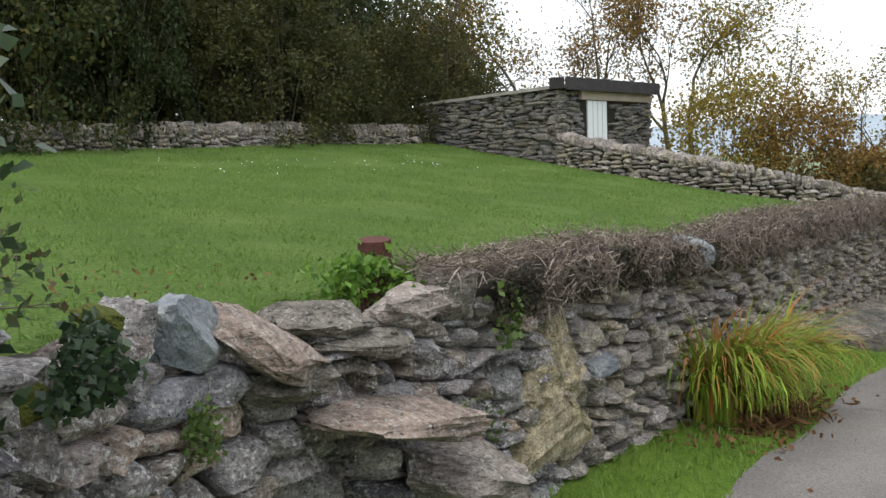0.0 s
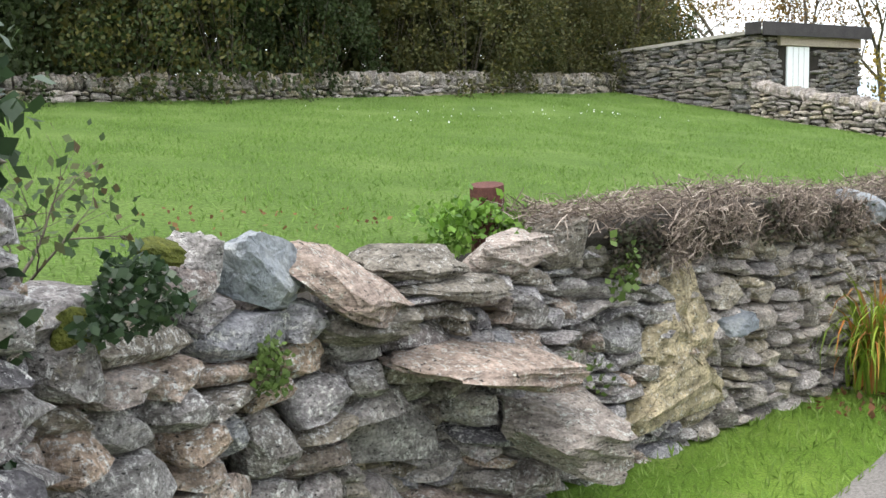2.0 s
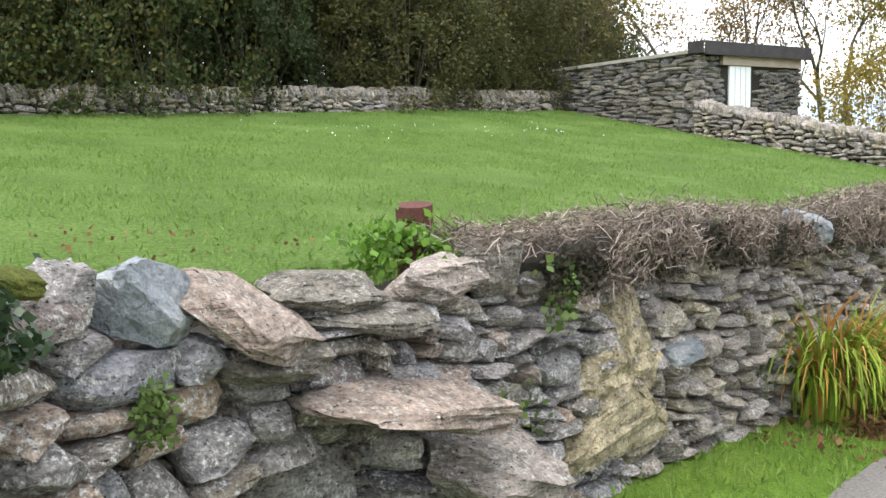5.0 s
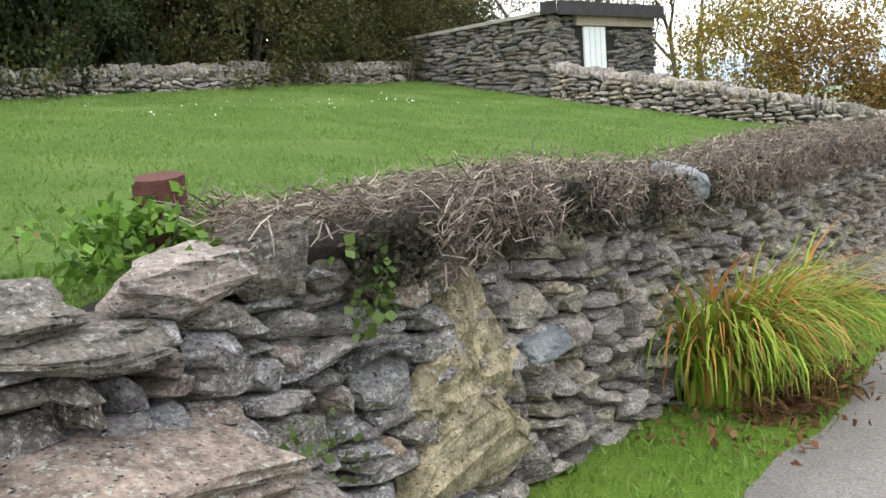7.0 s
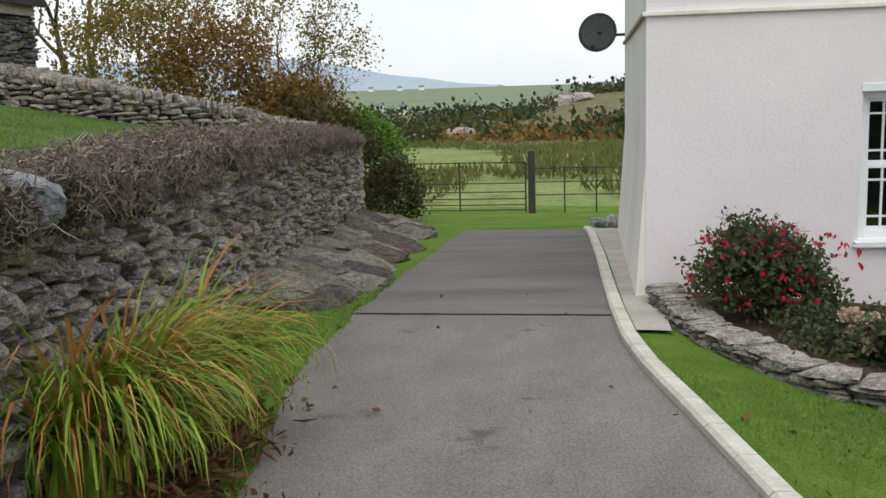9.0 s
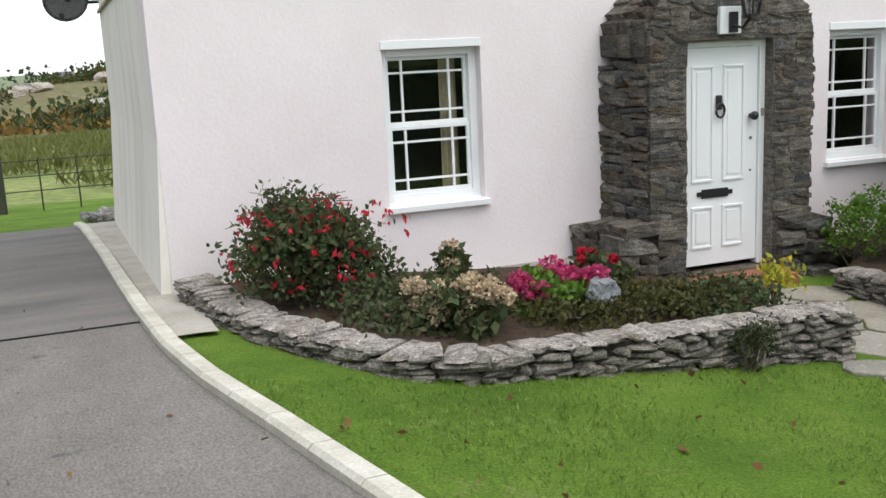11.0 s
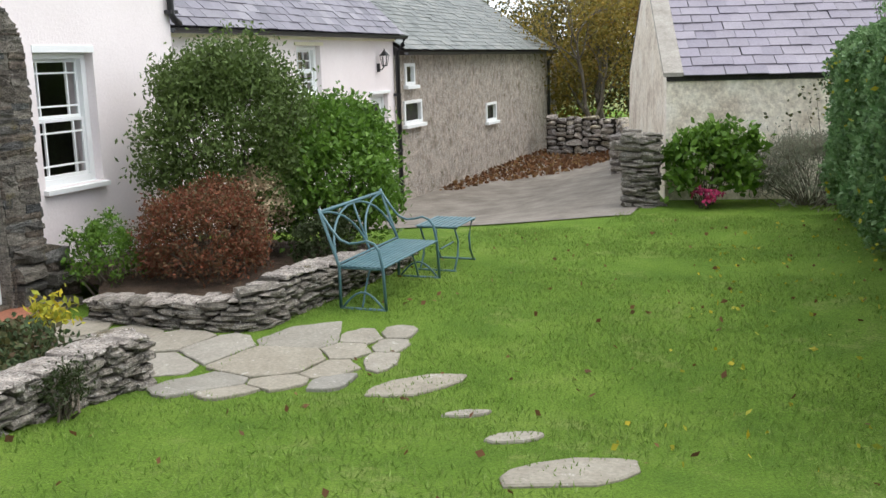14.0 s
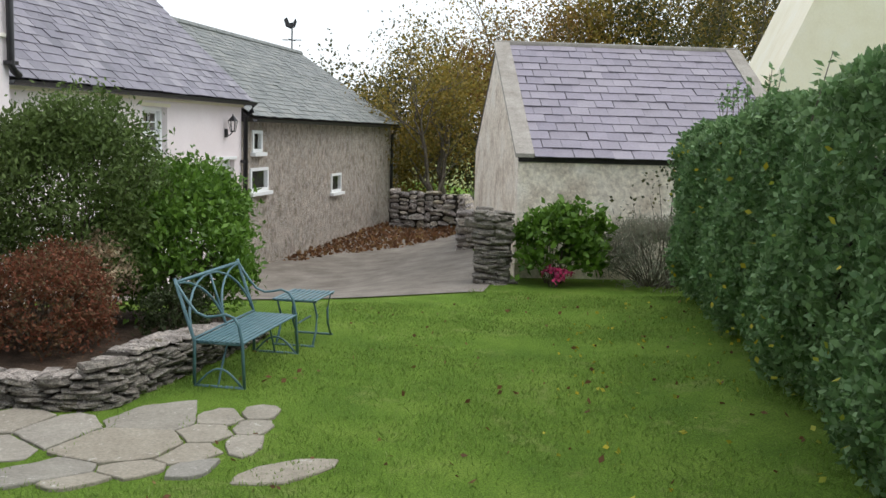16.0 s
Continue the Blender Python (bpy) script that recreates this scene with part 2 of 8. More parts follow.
RUB = [(0.14, 0.131, 0.14), (0.388, 0.351, 0.332), (0.248, 0.233, 0.25), (0.475, 0.433, 0.39), (0.195, 0.178, 0.181), (0.432, 0.324, 0.244), (0.335, 0.331, 0.353), (0.303, 0.26, 0.207), (0.227, 0.216, 0.223)]
M = {
    "stone": rubble("fieldstone", "object", RUB),
    "stone_far": rubble("fieldstone_far", "island", [(0.176, 0.156, 0.148), (0.4, 0.352, 0.308), (0.258, 0.236, 0.228), (0.47, 0.416, 0.348), (0.317, 0.272, 0.188), (0.389, 0.352, 0.331), (0.224, 0.197, 0.16)], (0.683, 0.653, 0.604), 0.54, 0.58),
    "slate_stone": rubble("slate_rubble", "island", [(0.11, 0.105, 0.105), (0.22, 0.20, 0.18), (0.15, 0.15, 0.155), (0.27, 0.25, 0.22), (0.18, 0.155, 0.12)], (0.52, 0.51, 0.48), 0.55, 0.62, 4.0),
    "porch_stone": rubble("porch_stone", "object", [(0.075, 0.078, 0.08), (0.16, 0.135, 0.105), (0.115, 0.12, 0.12), (0.20, 0.185, 0.16), (0.125, 0.10, 0.08), (0.09, 0.09, 0.085)], (0.36, 0.355, 0.335), 0.60, 0.60, 3.0),
    "capstone": rubble("pale_slab", "object", [(0.403, 0.377, 0.317), (0.394, 0.306, 0.255), (0.326, 0.301, 0.276), (0.422, 0.403, 0.354)], (0.634, 0.643, 0.593), 0.54, 0.66, 7.0, 0.3),
    "bluestone": surface("blue_grey_stone", [(0.16, 0.18, 0.20), (0.25, 0.27, 0.29), (0.36, 0.37, 0.36)], 5, 50, 0.8, 0.8, 0.03, fine_amt=0.35),
    # near black: mortar and the shade of deep gaps, put into one colour
    "core": surface("shade_core", [(0.018, 0.016, 0.013), (0.04, 0.034, 0.027)], 8, 40, 1.0, 0.6, 0.03),
    "plaster": rubble("old_lime_render", "object", [(0.47, 0.392, 0.252), (0.448, 0.381, 0.258)], (0.627, 0.605, 0.526), 0.55, 0.56, 1.0, 0.4),
    "asphalt": surface("worn_asphalt", [(0.123, 0.116, 0.107), (0.172, 0.16, 0.147), (0.216, 0.199, 0.183)], 1.1, 90, 0.9, 0.5, 0.01, spots=(1.6, 0.60, (0.096, 0.0918, 0.0878)), stretch=(1, 0.45, 1), fine_amt=0.5),
    "asphalt_old": surface("dark_asphalt", [(0.0924, 0.0882, 0.084), (0.139, 0.13, 0.122), (0.189, 0.176, 0.164)], 0.9, 80, 0.85, 0.4, 0.01, stretch=(0.5, 1.6, 1), fine_amt=0.35),
    "concrete": surface("weathered_concrete", [(0.12, 0.105, 0.09), (0.19, 0.17, 0.145), (0.26, 0.24, 0.21)], 2.0, 50, 0.9, 0.3, 0.01, spots=(3.0, 0.63, (0.17, 0.155, 0.13)), fine_amt=0.2),
    "pale_concrete": surface("pale_concrete", [(0.30, 0.275, 0.235), (0.38, 0.355, 0.31), (0.45, 0.425, 0.375)], 2.0, 50, 0.9, 0.3, 0.01, spots=(3.0, 0.63, (0.24, 0.22, 0.18)), fine_amt=0.2),
    "kerb": surface("kerb_concrete", [(0.42, 0.40, 0.34), (0.52, 0.50, 0.43), (0.62, 0.60, 0.54)], 4, 60, 0.9, 0.3, 0.01, fine_amt=0.2),
    "flag": surface("flagstone", [(0.145, 0.132, 0.106), (0.238, 0.221, 0.183), (0.323, 0.306, 0.255)], 3, 40, 0.85, 0.5, 0.015, "object", [(0.221, 0.221, 0.212), (0.306, 0.272, 0.212), (0.34, 0.323, 0.289)], 0.5,
                    (9, 0.60, (0.55, 0.54, 0.49)), fine_amt=0.25),
    "soil": surface("garden_soil", [(0.05, 0.035, 0.025), (0.09, 0.06, 0.04), (0.14, 0.10, 0.07)], 8, 60, 1.0, 1.0, 0.04, fine_amt=0.5),
    "lawn": surface("lawn_grass", [(0.0795, 0.152, 0.0208), (0.121, 0.21, 0.0291), (0.174, 0.264, 0.0456)], 1.2, 70, 0.95, 0.9, 0.03, spots=(1.6, 0.56, (0.177, 0.241, 0.0582)), fine_amt=0.55, spec=0.1),
    "field": surface("meadow_grass", [(0.0814, 0.141, 0.0333), (0.115, 0.185, 0.0444), (0.155, 0.229, 0.0629)], 0.8, 40, 0.95, 1.0, 0.05, spots=(1.1, 0.62, (0.148, 0.229, 0.0666)), fine_amt=0.5, spec=0.1),
    "far_grass": surface("rough_pasture", [(0.13, 0.17, 0.045), (0.19, 0.23, 0.07), (0.25, 0.25, 0.10)], 0.12, 3, 1.0, 0.5, 0.3, spots=(0.2, 0.56, (0.09, 0.12, 0.045)), fine_amt=0.5),
    "moor": surface("heathy_moor", [(0.085, 0.085, 0.04), (0.15, 0.125, 0.06), (0.12, 0.13, 0.05), (0.20, 0.155, 0.085)], 0.09, 0.9, 1.0, 0.8, 0.5, spots=(0.14, 0.6, (0.30, 0.27, 0.20)), fine_amt=0.6),
    # distance haze is mixed into this field colour
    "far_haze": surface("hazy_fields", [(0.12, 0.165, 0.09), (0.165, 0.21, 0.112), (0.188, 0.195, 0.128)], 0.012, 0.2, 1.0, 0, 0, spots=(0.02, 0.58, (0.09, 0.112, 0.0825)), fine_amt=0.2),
    "blade": surface("grass_blade", [(0.134, 0.227, 0.0395), (0.196, 0.313, 0.0661)], 2, 20, 0.7, 0, 0, "island", [(0.11, 0.184, 0.0309), (0.172, 0.27, 0.0527), (0.259, 0.336, 0.105)], 0.6, thin=True, spec=0.2),
    "meadow_blade": surface("meadow_blade", [(0.108, 0.194, 0.036), (0.166, 0.274, 0.0576)], 0.9, 20, 0.7, 0, 0, "island", [(0.101, 0.18, 0.0324), (0.151, 0.252, 0.054), (0.209, 0.302, 0.0864)], 0.45, thin=True, spec=0.2),
    "pink": surface("pale_pink_limewash", [(0.80, 0.73, 0.74), (0.83, 0.765, 0.775), (0.86, 0.80, 0.81)], 1.2, 30, 0.9, 0.25, 0.015, fine_amt=0.03),
    "white_wash": surface("weathered_whitewash", [(0.72, 0.68, 0.58), (0.84, 0.81, 0.74), (0.88, 0.86, 0.81)], 1.6, 25, 0.9, 0.25, 0.015, stretch=(1, 1, 0.25), fine_amt=0.05),
    "cream": surface("cream_render", [(0.78, 0.72, 0.54), (0.84, 0.79, 0.62), (0.86, 0.83, 0.70)], 1.5, 30, 0.9, 0.2, 0.01, fine_amt=0.04),
    "barn": rubble("flaking_render", "object", [(0.389, 0.34, 0.292), (0.4, 0.346, 0.297)], (0.594, 0.562, 0.518), 0.50, 0.56, 0.7, 0.25),
    "shed_wall": surface("peeling_pink_render", [(0.5, 0.407, 0.316), (0.8, 0.728, 0.614), (0.87, 0.825, 0.744)], 2.0, 16, 0.95, 0.6, 0.025, spots=(3.0, 0.58, (0.8, 0.737, 0.614)), fine_amt=0.25),
    "paint": surface("white_gloss_paint", [(0.82, 0.85, 0.86), (0.86, 0.88, 0.89)], 2, 30, 0.4, 0.05, 0.003, fine_amt=0.02, spec=0.5),
    "black": surface("black_iron", [(0.012, 0.012, 0.014), (0.02, 0.02, 0.022)], 6, 60, 0.45, 0.1, 0.003, fine_amt=0.1, spec=0.5),
    "pipe": surface("black_gutter", [(0.014, 0.014, 0.018), (0.028, 0.028, 0.032)], 5, 50, 0.4, 0.05, 0.002, fine_amt=0.1, spec=0.5),
    "slate": surface("purple_slate", [(0.16, 0.145, 0.18), (0.205, 0.185, 0.23), (0.25, 0.23, 0.275)], 3, 30, 0.55, 0.25, 0.006, "object", [(0.15, 0.14, 0.18), (0.24, 0.22, 0.27), (0.19, 0.175, 0.21), (0.28, 0.26, 0.30)], 0.6, fine_amt=0.15, spec=0.5),
    "slate_j": surface("purple_slate_joined", [(0.10, 0.095, 0.12), (0.155, 0.145, 0.18), (0.215, 0.205, 0.24)], 3, 30, 0.5, 0.25, 0.006, "island", [(0.07, 0.07, 0.09), (0.20, 0.19, 0.23), (0.13, 0.125, 0.155), (0.27, 0.26, 0.29), (0.11, 0.105, 0.13)], 0.65, fine_amt=0.15, spec=0.5),
    "slate_g": surface("green_grey_slate", [(0.10, 0.115, 0.115), (0.16, 0.175, 0.17), (0.22, 0.235, 0.22)], 3, 30, 0.6, 0.25, 0.006, "island", [(0.07, 0.08, 0.08), (0.19, 0.205, 0.195), (0.13, 0.145, 0.14), (0.25, 0.255, 0.235)], 0.6, fine_amt=0.2, spec=0.4),
    "cement": surface("cement_verge", [(0.24, 0.22, 0.19), (0.32, 0.30, 0.27), (0.40, 0.38, 0.34)], 4, 40, 0.95, 0.4, 0.01, spots=(6, 0.62, (0.45, 0.43, 0.34)), fine_amt=0.2),
    "teal": surface("blue_green_painted_metal", [(0.06, 0.13, 0.16), (0.085, 0.175, 0.205), (0.12, 0.21, 0.24)], 8, 50, 0.5, 0.1, 0.003, fine_amt=0.12, spec=0.5),
    "tarfelt": surface("roof_felt", [(0.035, 0.032, 0.034), (0.06, 0.055, 0.055)], 4, 40, 0.9, 0.4, 0.01),
    "lintel": surface("concrete_lintel", [(0.36, 0.30, 0.24), (0.46, 0.39, 0.32)], 3, 40, 0.9, 0.3, 0.01),
    "bark": surface("bark", [(0.07, 0.06, 0.045), (0.13, 0.11, 0.085), (0.20, 0.18, 0.14)], 9, 60, 0.95, 0.8, 0.02, stretch=(1, 1, 0.3), fine_amt=0.4),
    "twig": surface("dead_twigs", [(0.09, 0.07, 0.06), (0.17, 0.135, 0.11), (0.30, 0.25, 0.21)], 3, 60, 0.95, 0, 0, "island", [(0.05, 0.038, 0.033), (0.13, 0.10, 0.08), (0.19, 0.15, 0.12), (0.52, 0.45, 0.38)], 0.65),
    "rust": surface("rusted_stump", [(0.07, 0.03, 0.025), (0.13, 0.05, 0.04)], 9, 60, 0.9, 0.6, 0.01),
    "terracotta": surface("red_quarry_tile", [(0.22, 0.09, 0.055), (0.32, 0.13, 0.08)], 5, 50, 0.8, 0.2, 0.005),
    "curtain": surface("curtain_cloth", [(0.30, 0.27, 0.17), (0.40, 0.36, 0.24)], 10, 60, 0.95, 0.2, 0.01, stretch=(3, 3, 0.3)),
    # the gloom of unlit rooms is painted as a near-black colour
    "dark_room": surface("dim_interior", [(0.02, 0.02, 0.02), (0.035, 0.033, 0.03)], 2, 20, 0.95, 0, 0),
    "grey_metal": surface("grey_metal", [(0.13, 0.13, 0.13), (0.18, 0.18, 0.18)], 5, 40, 0.6, 0.1, 0.003),
    "gate": surface("dark_gate_paint", [(0.035, 0.04, 0.03), (0.07, 0.07, 0.055)], 6, 50, 0.7, 0.1, 0.003),
    "glass": glass_mat("window_glass"),
    # blue-grey of the far hill: aerial haze painted into the surface
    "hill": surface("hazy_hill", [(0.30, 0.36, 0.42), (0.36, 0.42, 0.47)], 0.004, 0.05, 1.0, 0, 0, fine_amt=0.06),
    "moss": surface("moss", [(0.07, 0.09, 0.015), (0.15, 0.16, 0.03)], 12, 80, 1.0, 1.0, 0.03, fine_amt=0.5),
}


def leaf_mat(name, cols, rough=0.55, spec=0.2):
    return surface(name, cols, 3, 25, rough, 0, 0, "island", cols, 0.85, fine_amt=0.2, thin=True, spec=spec)


LEAF = {
    "withered": leaf_mat("withered_ivy_leaf", [(0.035, 0.03, 0.025), (0.07, 0.055, 0.045), (0.03, 0.045, 0.02), (0.12, 0.09, 0.07)], 0.7, 0.2),
    "dark": leaf_mat("dark_evergreen_leaf", [(0.0231, 0.0347, 0.0127), (0.0347, 0.052, 0.0173), (0.052, 0.0723, 0.026), (0.0289, 0.0405, 0.0161)]),
    "wood": leaf_mat("mixed_autumn_leaf", [(0.0312, 0.0516, 0.0161), (0.052, 0.0759, 0.0231), (0.039, 0.0576, 0.0231), (0.115, 0.1, 0.0231), (0.0676, 0.0789, 0.026)]),
    "brown": leaf_mat("brown_green_leaf", [(0.0616, 0.0636, 0.0247), (0.0853, 0.0838, 0.0275), (0.045, 0.0578, 0.0219), (0.133, 0.11, 0.0275)]),
    "gold": leaf_mat("golden_leaf", [(0.306, 0.204, 0.0255), (0.238, 0.187, 0.0425), (0.17, 0.162, 0.0425), (0.357, 0.23, 0.0425)]),
    "russet": leaf_mat("russet_leaf", [(0.187, 0.102, 0.034), (0.255, 0.145, 0.0382), (0.136, 0.102, 0.034), (0.289, 0.187, 0.0425)]),
    "lime": leaf_mat("bright_shrub_leaf", [(0.066, 0.143, 0.0198), (0.11, 0.22, 0.0275), (0.165, 0.297, 0.044), (0.0495, 0.105, 0.022)], 0.45, 0.28),
    "mid": leaf_mat("olive_shrub_leaf", [(0.066, 0.105, 0.0275), (0.099, 0.154, 0.0385), (0.143, 0.209, 0.0605), (0.0495, 0.077, 0.022)], 0.5, 0.22),
    "hedge": leaf_mat("blue_green_hedge_leaf", [(0.0819, 0.163, 0.0612), (0.129, 0.238, 0.087), (0.246, 0.376, 0.174), (0.0586, 0.113, 0.0407)], 0.5, 0.25),
    "red": leaf_mat("red_barberry_leaf", [(0.127, 0.046, 0.0287), (0.218, 0.069, 0.0403), (0.115, 0.0747, 0.0403), (0.299, 0.103, 0.0575), (0.103, 0.0978, 0.046), (0.172, 0.115, 0.069)]),
    "ivy": leaf_mat("ivy_leaf", [(0.018, 0.036, 0.016), (0.03, 0.058, 0.024), (0.042, 0.075, 0.03), (0.08, 0.115, 0.065)], 0.35, 0.4),
    "fuchsia": leaf_mat("fuchsia_leaf", [(0.04, 0.07, 0.03), (0.065, 0.105, 0.045), (0.10, 0.12, 0.05), (0.09, 0.05, 0.03)]),
    "scarlet": leaf_mat("scarlet_petal", [(0.45, 0.015, 0.03), (0.55, 0.03, 0.05), (0.35, 0.01, 0.04)]),
    "magenta": leaf_mat("magenta_floret", [(0.48, 0.03, 0.12), (0.60, 0.07, 0.20), (0.40, 0.03, 0.12), (0.60, 0.16, 0.32)]),
    "dry": leaf_mat("faded_floret", [(0.55, 0.45, 0.30), (0.64, 0.54, 0.38), (0.48, 0.38, 0.25), (0.58, 0.38, 0.28)]),
    "yellow": leaf_mat("yellow_leaf", [(0.50, 0.38, 0.02), (0.42, 0.40, 0.05), (0.30, 0.36, 0.05)]),
    "lav": leaf_mat("lavender_leaf", [(0.20, 0.23, 0.17), (0.29, 0.31, 0.23), (0.22, 0.19, 0.15), (0.36, 0.38, 0.29)]),
    "strap": leaf_mat("strap_leaf", [(0.14, 0.25, 0.03), (0.23, 0.36, 0.04), (0.38, 0.48, 0.07), (0.10, 0.18, 0.03), (0.52, 0.46, 0.09)]),
    "strap_dry": leaf_mat("dried_strap_leaf", [(0.50, 0.19, 0.05), (0.56, 0.31, 0.10), (0.40, 0.15, 0.05), (0.54, 0.40, 0.16)]),
    "litter": leaf_mat("fallen_leaf", [(0.14, 0.065, 0.035), (0.20, 0.10, 0.045), (0.10, 0.05, 0.03), (0.28, 0.18, 0.075)], 0.8),
    "reed": leaf_mat("rush_tuft", [(0.10, 0.12, 0.035), (0.15, 0.17, 0.05), (0.20, 0.19, 0.07)]),
}


# ---------------------------------------------------------------- mesh helpers
def mesh_of(name, verts, faces, mat=None, smooth=False):
    me = bpy.data.meshes.new(name)
    me.from_pydata([tuple(v) for v in verts], [], [tuple(f) for f in faces])
    if mat:
        me.materials.append(mat)
    if smooth:
        me.shade_smooth()
    return me


def thing(name, label, category, group="", kind="", at=(0, 0, 0)):
    ob = new(name)
    ob.location = at
    return tagged(ob, label, category, group, kind)


def child(ob, parent):
    ob.parent = parent
    ob.matrix_parent_inverse = Matrix.Translation(-Vector(parent_place(parent)))
    return ob


def parent_place(p):
    v = Vector(p.location)
    return v if p.parent is None else v


def part(name, bm, material, parent=None, label="", smooth=False):
    """Links a bmesh (in world coordinates) as one mesh object under a thing or part."""
    me = bpy.data.meshes.new(name)
    bm.to_mesh(me)
    bm.free()
    if material:
        me.materials.append(material)
    if smooth:
        me.shade_smooth()
    ob = new(name, me)
    if parent:
        child(ob, parent)
    if label:
        ob["label"] = label
    return ob


def part_m(name, me, parent=None, label="", place=None):
    ob = new(name, me)
    if place is not None:
        ob.matrix_basis = place
    if parent:
        ob.parent = parent
        ob.matrix_parent_inverse = Matrix.Translation(-Vector(parent.location))
    if label:
        ob["label"] = label
    return ob


def box(bm, lo, hi, bevel=0.0, turn=None):
    g = bmesh.ops.create_cube(bm, size=1)["verts"]
    c, s = (Vector(lo) + Vector(hi)) / 2, Vector(hi) - Vector(lo)
    for v in g:
        v.co = Vector((v.co.x * s.x, v.co.y * s.y, v.co.z * s.z))
        if turn:
            v.co = turn @ v.co
        v.co += c
    if bevel:
        es = list({e for v in g for e in v.link_edges})
        bmesh.ops.bevel(bm, geom=es, offset=bevel, segments=2, affect="EDGES", profile=0.6)
    return g


def box_bm(lo, hi, bevel=0.0, turn=None):
    bm = bmesh.new()
    box(bm, lo, hi, bevel, turn)
    return bm


def tube(bm, pts, r, sides=6, taper=1.0, cap=True):
    """A round bar along pts."""
    pts = [Vector(p) for p in pts]
    rings = []
    for i, p in enumerate(pts):
        d = (pts[min(i + 1, len(pts) - 1)] - pts[max(i - 1, 0)]).normalized()
        a = d.orthogonal().normalized() if abs(d.z) > 0.95 else d.cross(Vector((0, 0, 1))).normalized()
        b = d.cross(a)
        rr = r * (1 + (taper - 1) * i / max(1, len(pts) - 1))
        rings.append([bm.verts.new(p + rr * (math.cos(t) * a + math.sin(t) * b)) for t in [2 * math.pi * k / sides for k in range(sides)]])
    for q, w in zip(rings, rings[1:]):
        for k in range(sides):
            bm.faces.new((q[k], q[(k + 1) % sides], w[(k + 1) % sides], w[k]))
    if cap and sides > 2:
        bm.faces.new(rings[0][::-1])
        bm.faces.new(rings[-1])


def tube_bm(pts, r, sides=6, taper=1.0):
    bm = bmesh.new()
    tube(bm, pts, r, sides, taper)
    return bm


def prism(bm, outline, depth):
    """Extrudes a closed outline of 3D points by the vector depth."""
    a = [bm.verts.new(p) for p in outline]
    b = [bm.verts.new(Vector(p) + Vector(depth)) for p in outline]
    bm.faces.new(a[::-1])
    bm.faces.new(b)
    n = len(a)
    for i in range(n):
        bm.faces.new((a[i], a[(i + 1) % n], b[(i + 1) % n], b[i]))


def prism_bm(outline, depth):
    bm = bmesh.new()
    prism(bm, outline, depth)
    bmesh.ops.recalc_face_normals(bm, faces=bm.faces)
    return bm


def tab(v, xs, ys):
    return float(np.interp(v, xs, ys))


def ease(t):
    t = min(1.0, max(0.0, t))
    return t * t * (3 - 2 * t)


# ---------------------------------------------------------------- the lie of the land
WALL_Y = [-30, -11.5, -10.9, -10.4, -9.65, -9.15, -7.1, -6.36, -4.8, -0.8, 8.1, 9.6]
WALL_X = [-2.0, -4.9, -5.35, -5.9, -6.4, -6.5, -6.78, -6.9, -7.1, -7.77, -8.85, -9.2]
DRIVE_Y = [-40, -14, -11, -5, -3.8, -1.7, 1.5, 6.4, 14, 30, 60]
DRIVE_Z = [2.0, 1.05, 0.92, 0.58, 0.49, 0.38, 0.22, -0.03, -0.70, -1.2, -2.0]


def wall_x(y):
    return tab(y, WALL_Y, WALL_X)


def drive_z(y):
    return tab(y, DRIVE_Y, DRIVE_Z)


def kerb_x(y):
    return tab(y, [-12, -4.54, -3.89, -3.1, -2.3, -1.4, -0.27, 1.0, 3.43, 6.2, 7.4], [-2.2, -4.06, -4.17, -4.32, -4.465, -4.575, -4.64, -4.69, -4.766, -4.89, -4.98])


def low_z(x, y):
    """Drive, garden and yard side."""
    d = drive_z(y)
    kx = -4.3
    z = d if x < kx else -0.13 + (d + 0.13) * min(1.0, max(0.0, x / kx))
    if y > 0.6:
        z = d + (z - d) * (1 - ease((y - 0.6) / 3))
    if x > 4:
        z -= 0.55 * ease((x - 4.5) / 6) * ease((y + 4.6) / 4)
    if x > -1.5:
        z += 0.25 * ease((-y - 5.2) / 3) * ease((x + 1.5) / 2) * (1 - ease((x - 5) / 4))
    return z


def field_z(x, y):
    u = max(0.0, wall_x(max(-14, min(9.6, y))) - x)
    yy = max(-16, min(12, y))
    slope = tab(yy, [-16, -7, -3.2, -0.9, 1.56, 5, 12], [0.075, 0.096, 0.117, 0.131, 0.145, 0.155, 0.19])
    z = 1.85 - 0.04 * (yy + 8.5) + slope * min(u, 14)
    return z + 0.03 * noise.noise(Vector((x * 0.5, y * 0.5, 0)))


def back_x(y):
    """The foot of the field's back wall."""
    return -18.55 - 0.155 * (y + 1.7) if y > -1.7 else -18.55 + 0.03 * (y + 1.7)


def diag_y(x):
    """The line of the low wall from the stone shed to the lane wall's end."""
    return tab(x, [-15.9, -12, -10.7, -9.4, -9.0], [6.2, 6.1, 6.9, 9.2, 9.6])


def far_z(x, y):
    """Open country beyond the gate."""
    d = math.hypot(x, y)
    z = tab(y, [-2000, 10, 16, 40, 60, 130, 300, 900, 2000], [-0.6, -0.5, -0.8, -1.5, -2.2, -4.2, -6.5, -4.0, 1.0])
    z += 0.35 * noise.noise(Vector((x * 0.05, y * 0.05, 5))) * ease((d - 30) / 40)
    z += 7.4 * ease((y - 75) / 60) * ease((x + 24) / 20) * (1 - ease((y - 320) / 200)) * (0.75 + 0.35 * noise.noise(Vector((x * 0.025, y * 0.02, 9))))
    return z


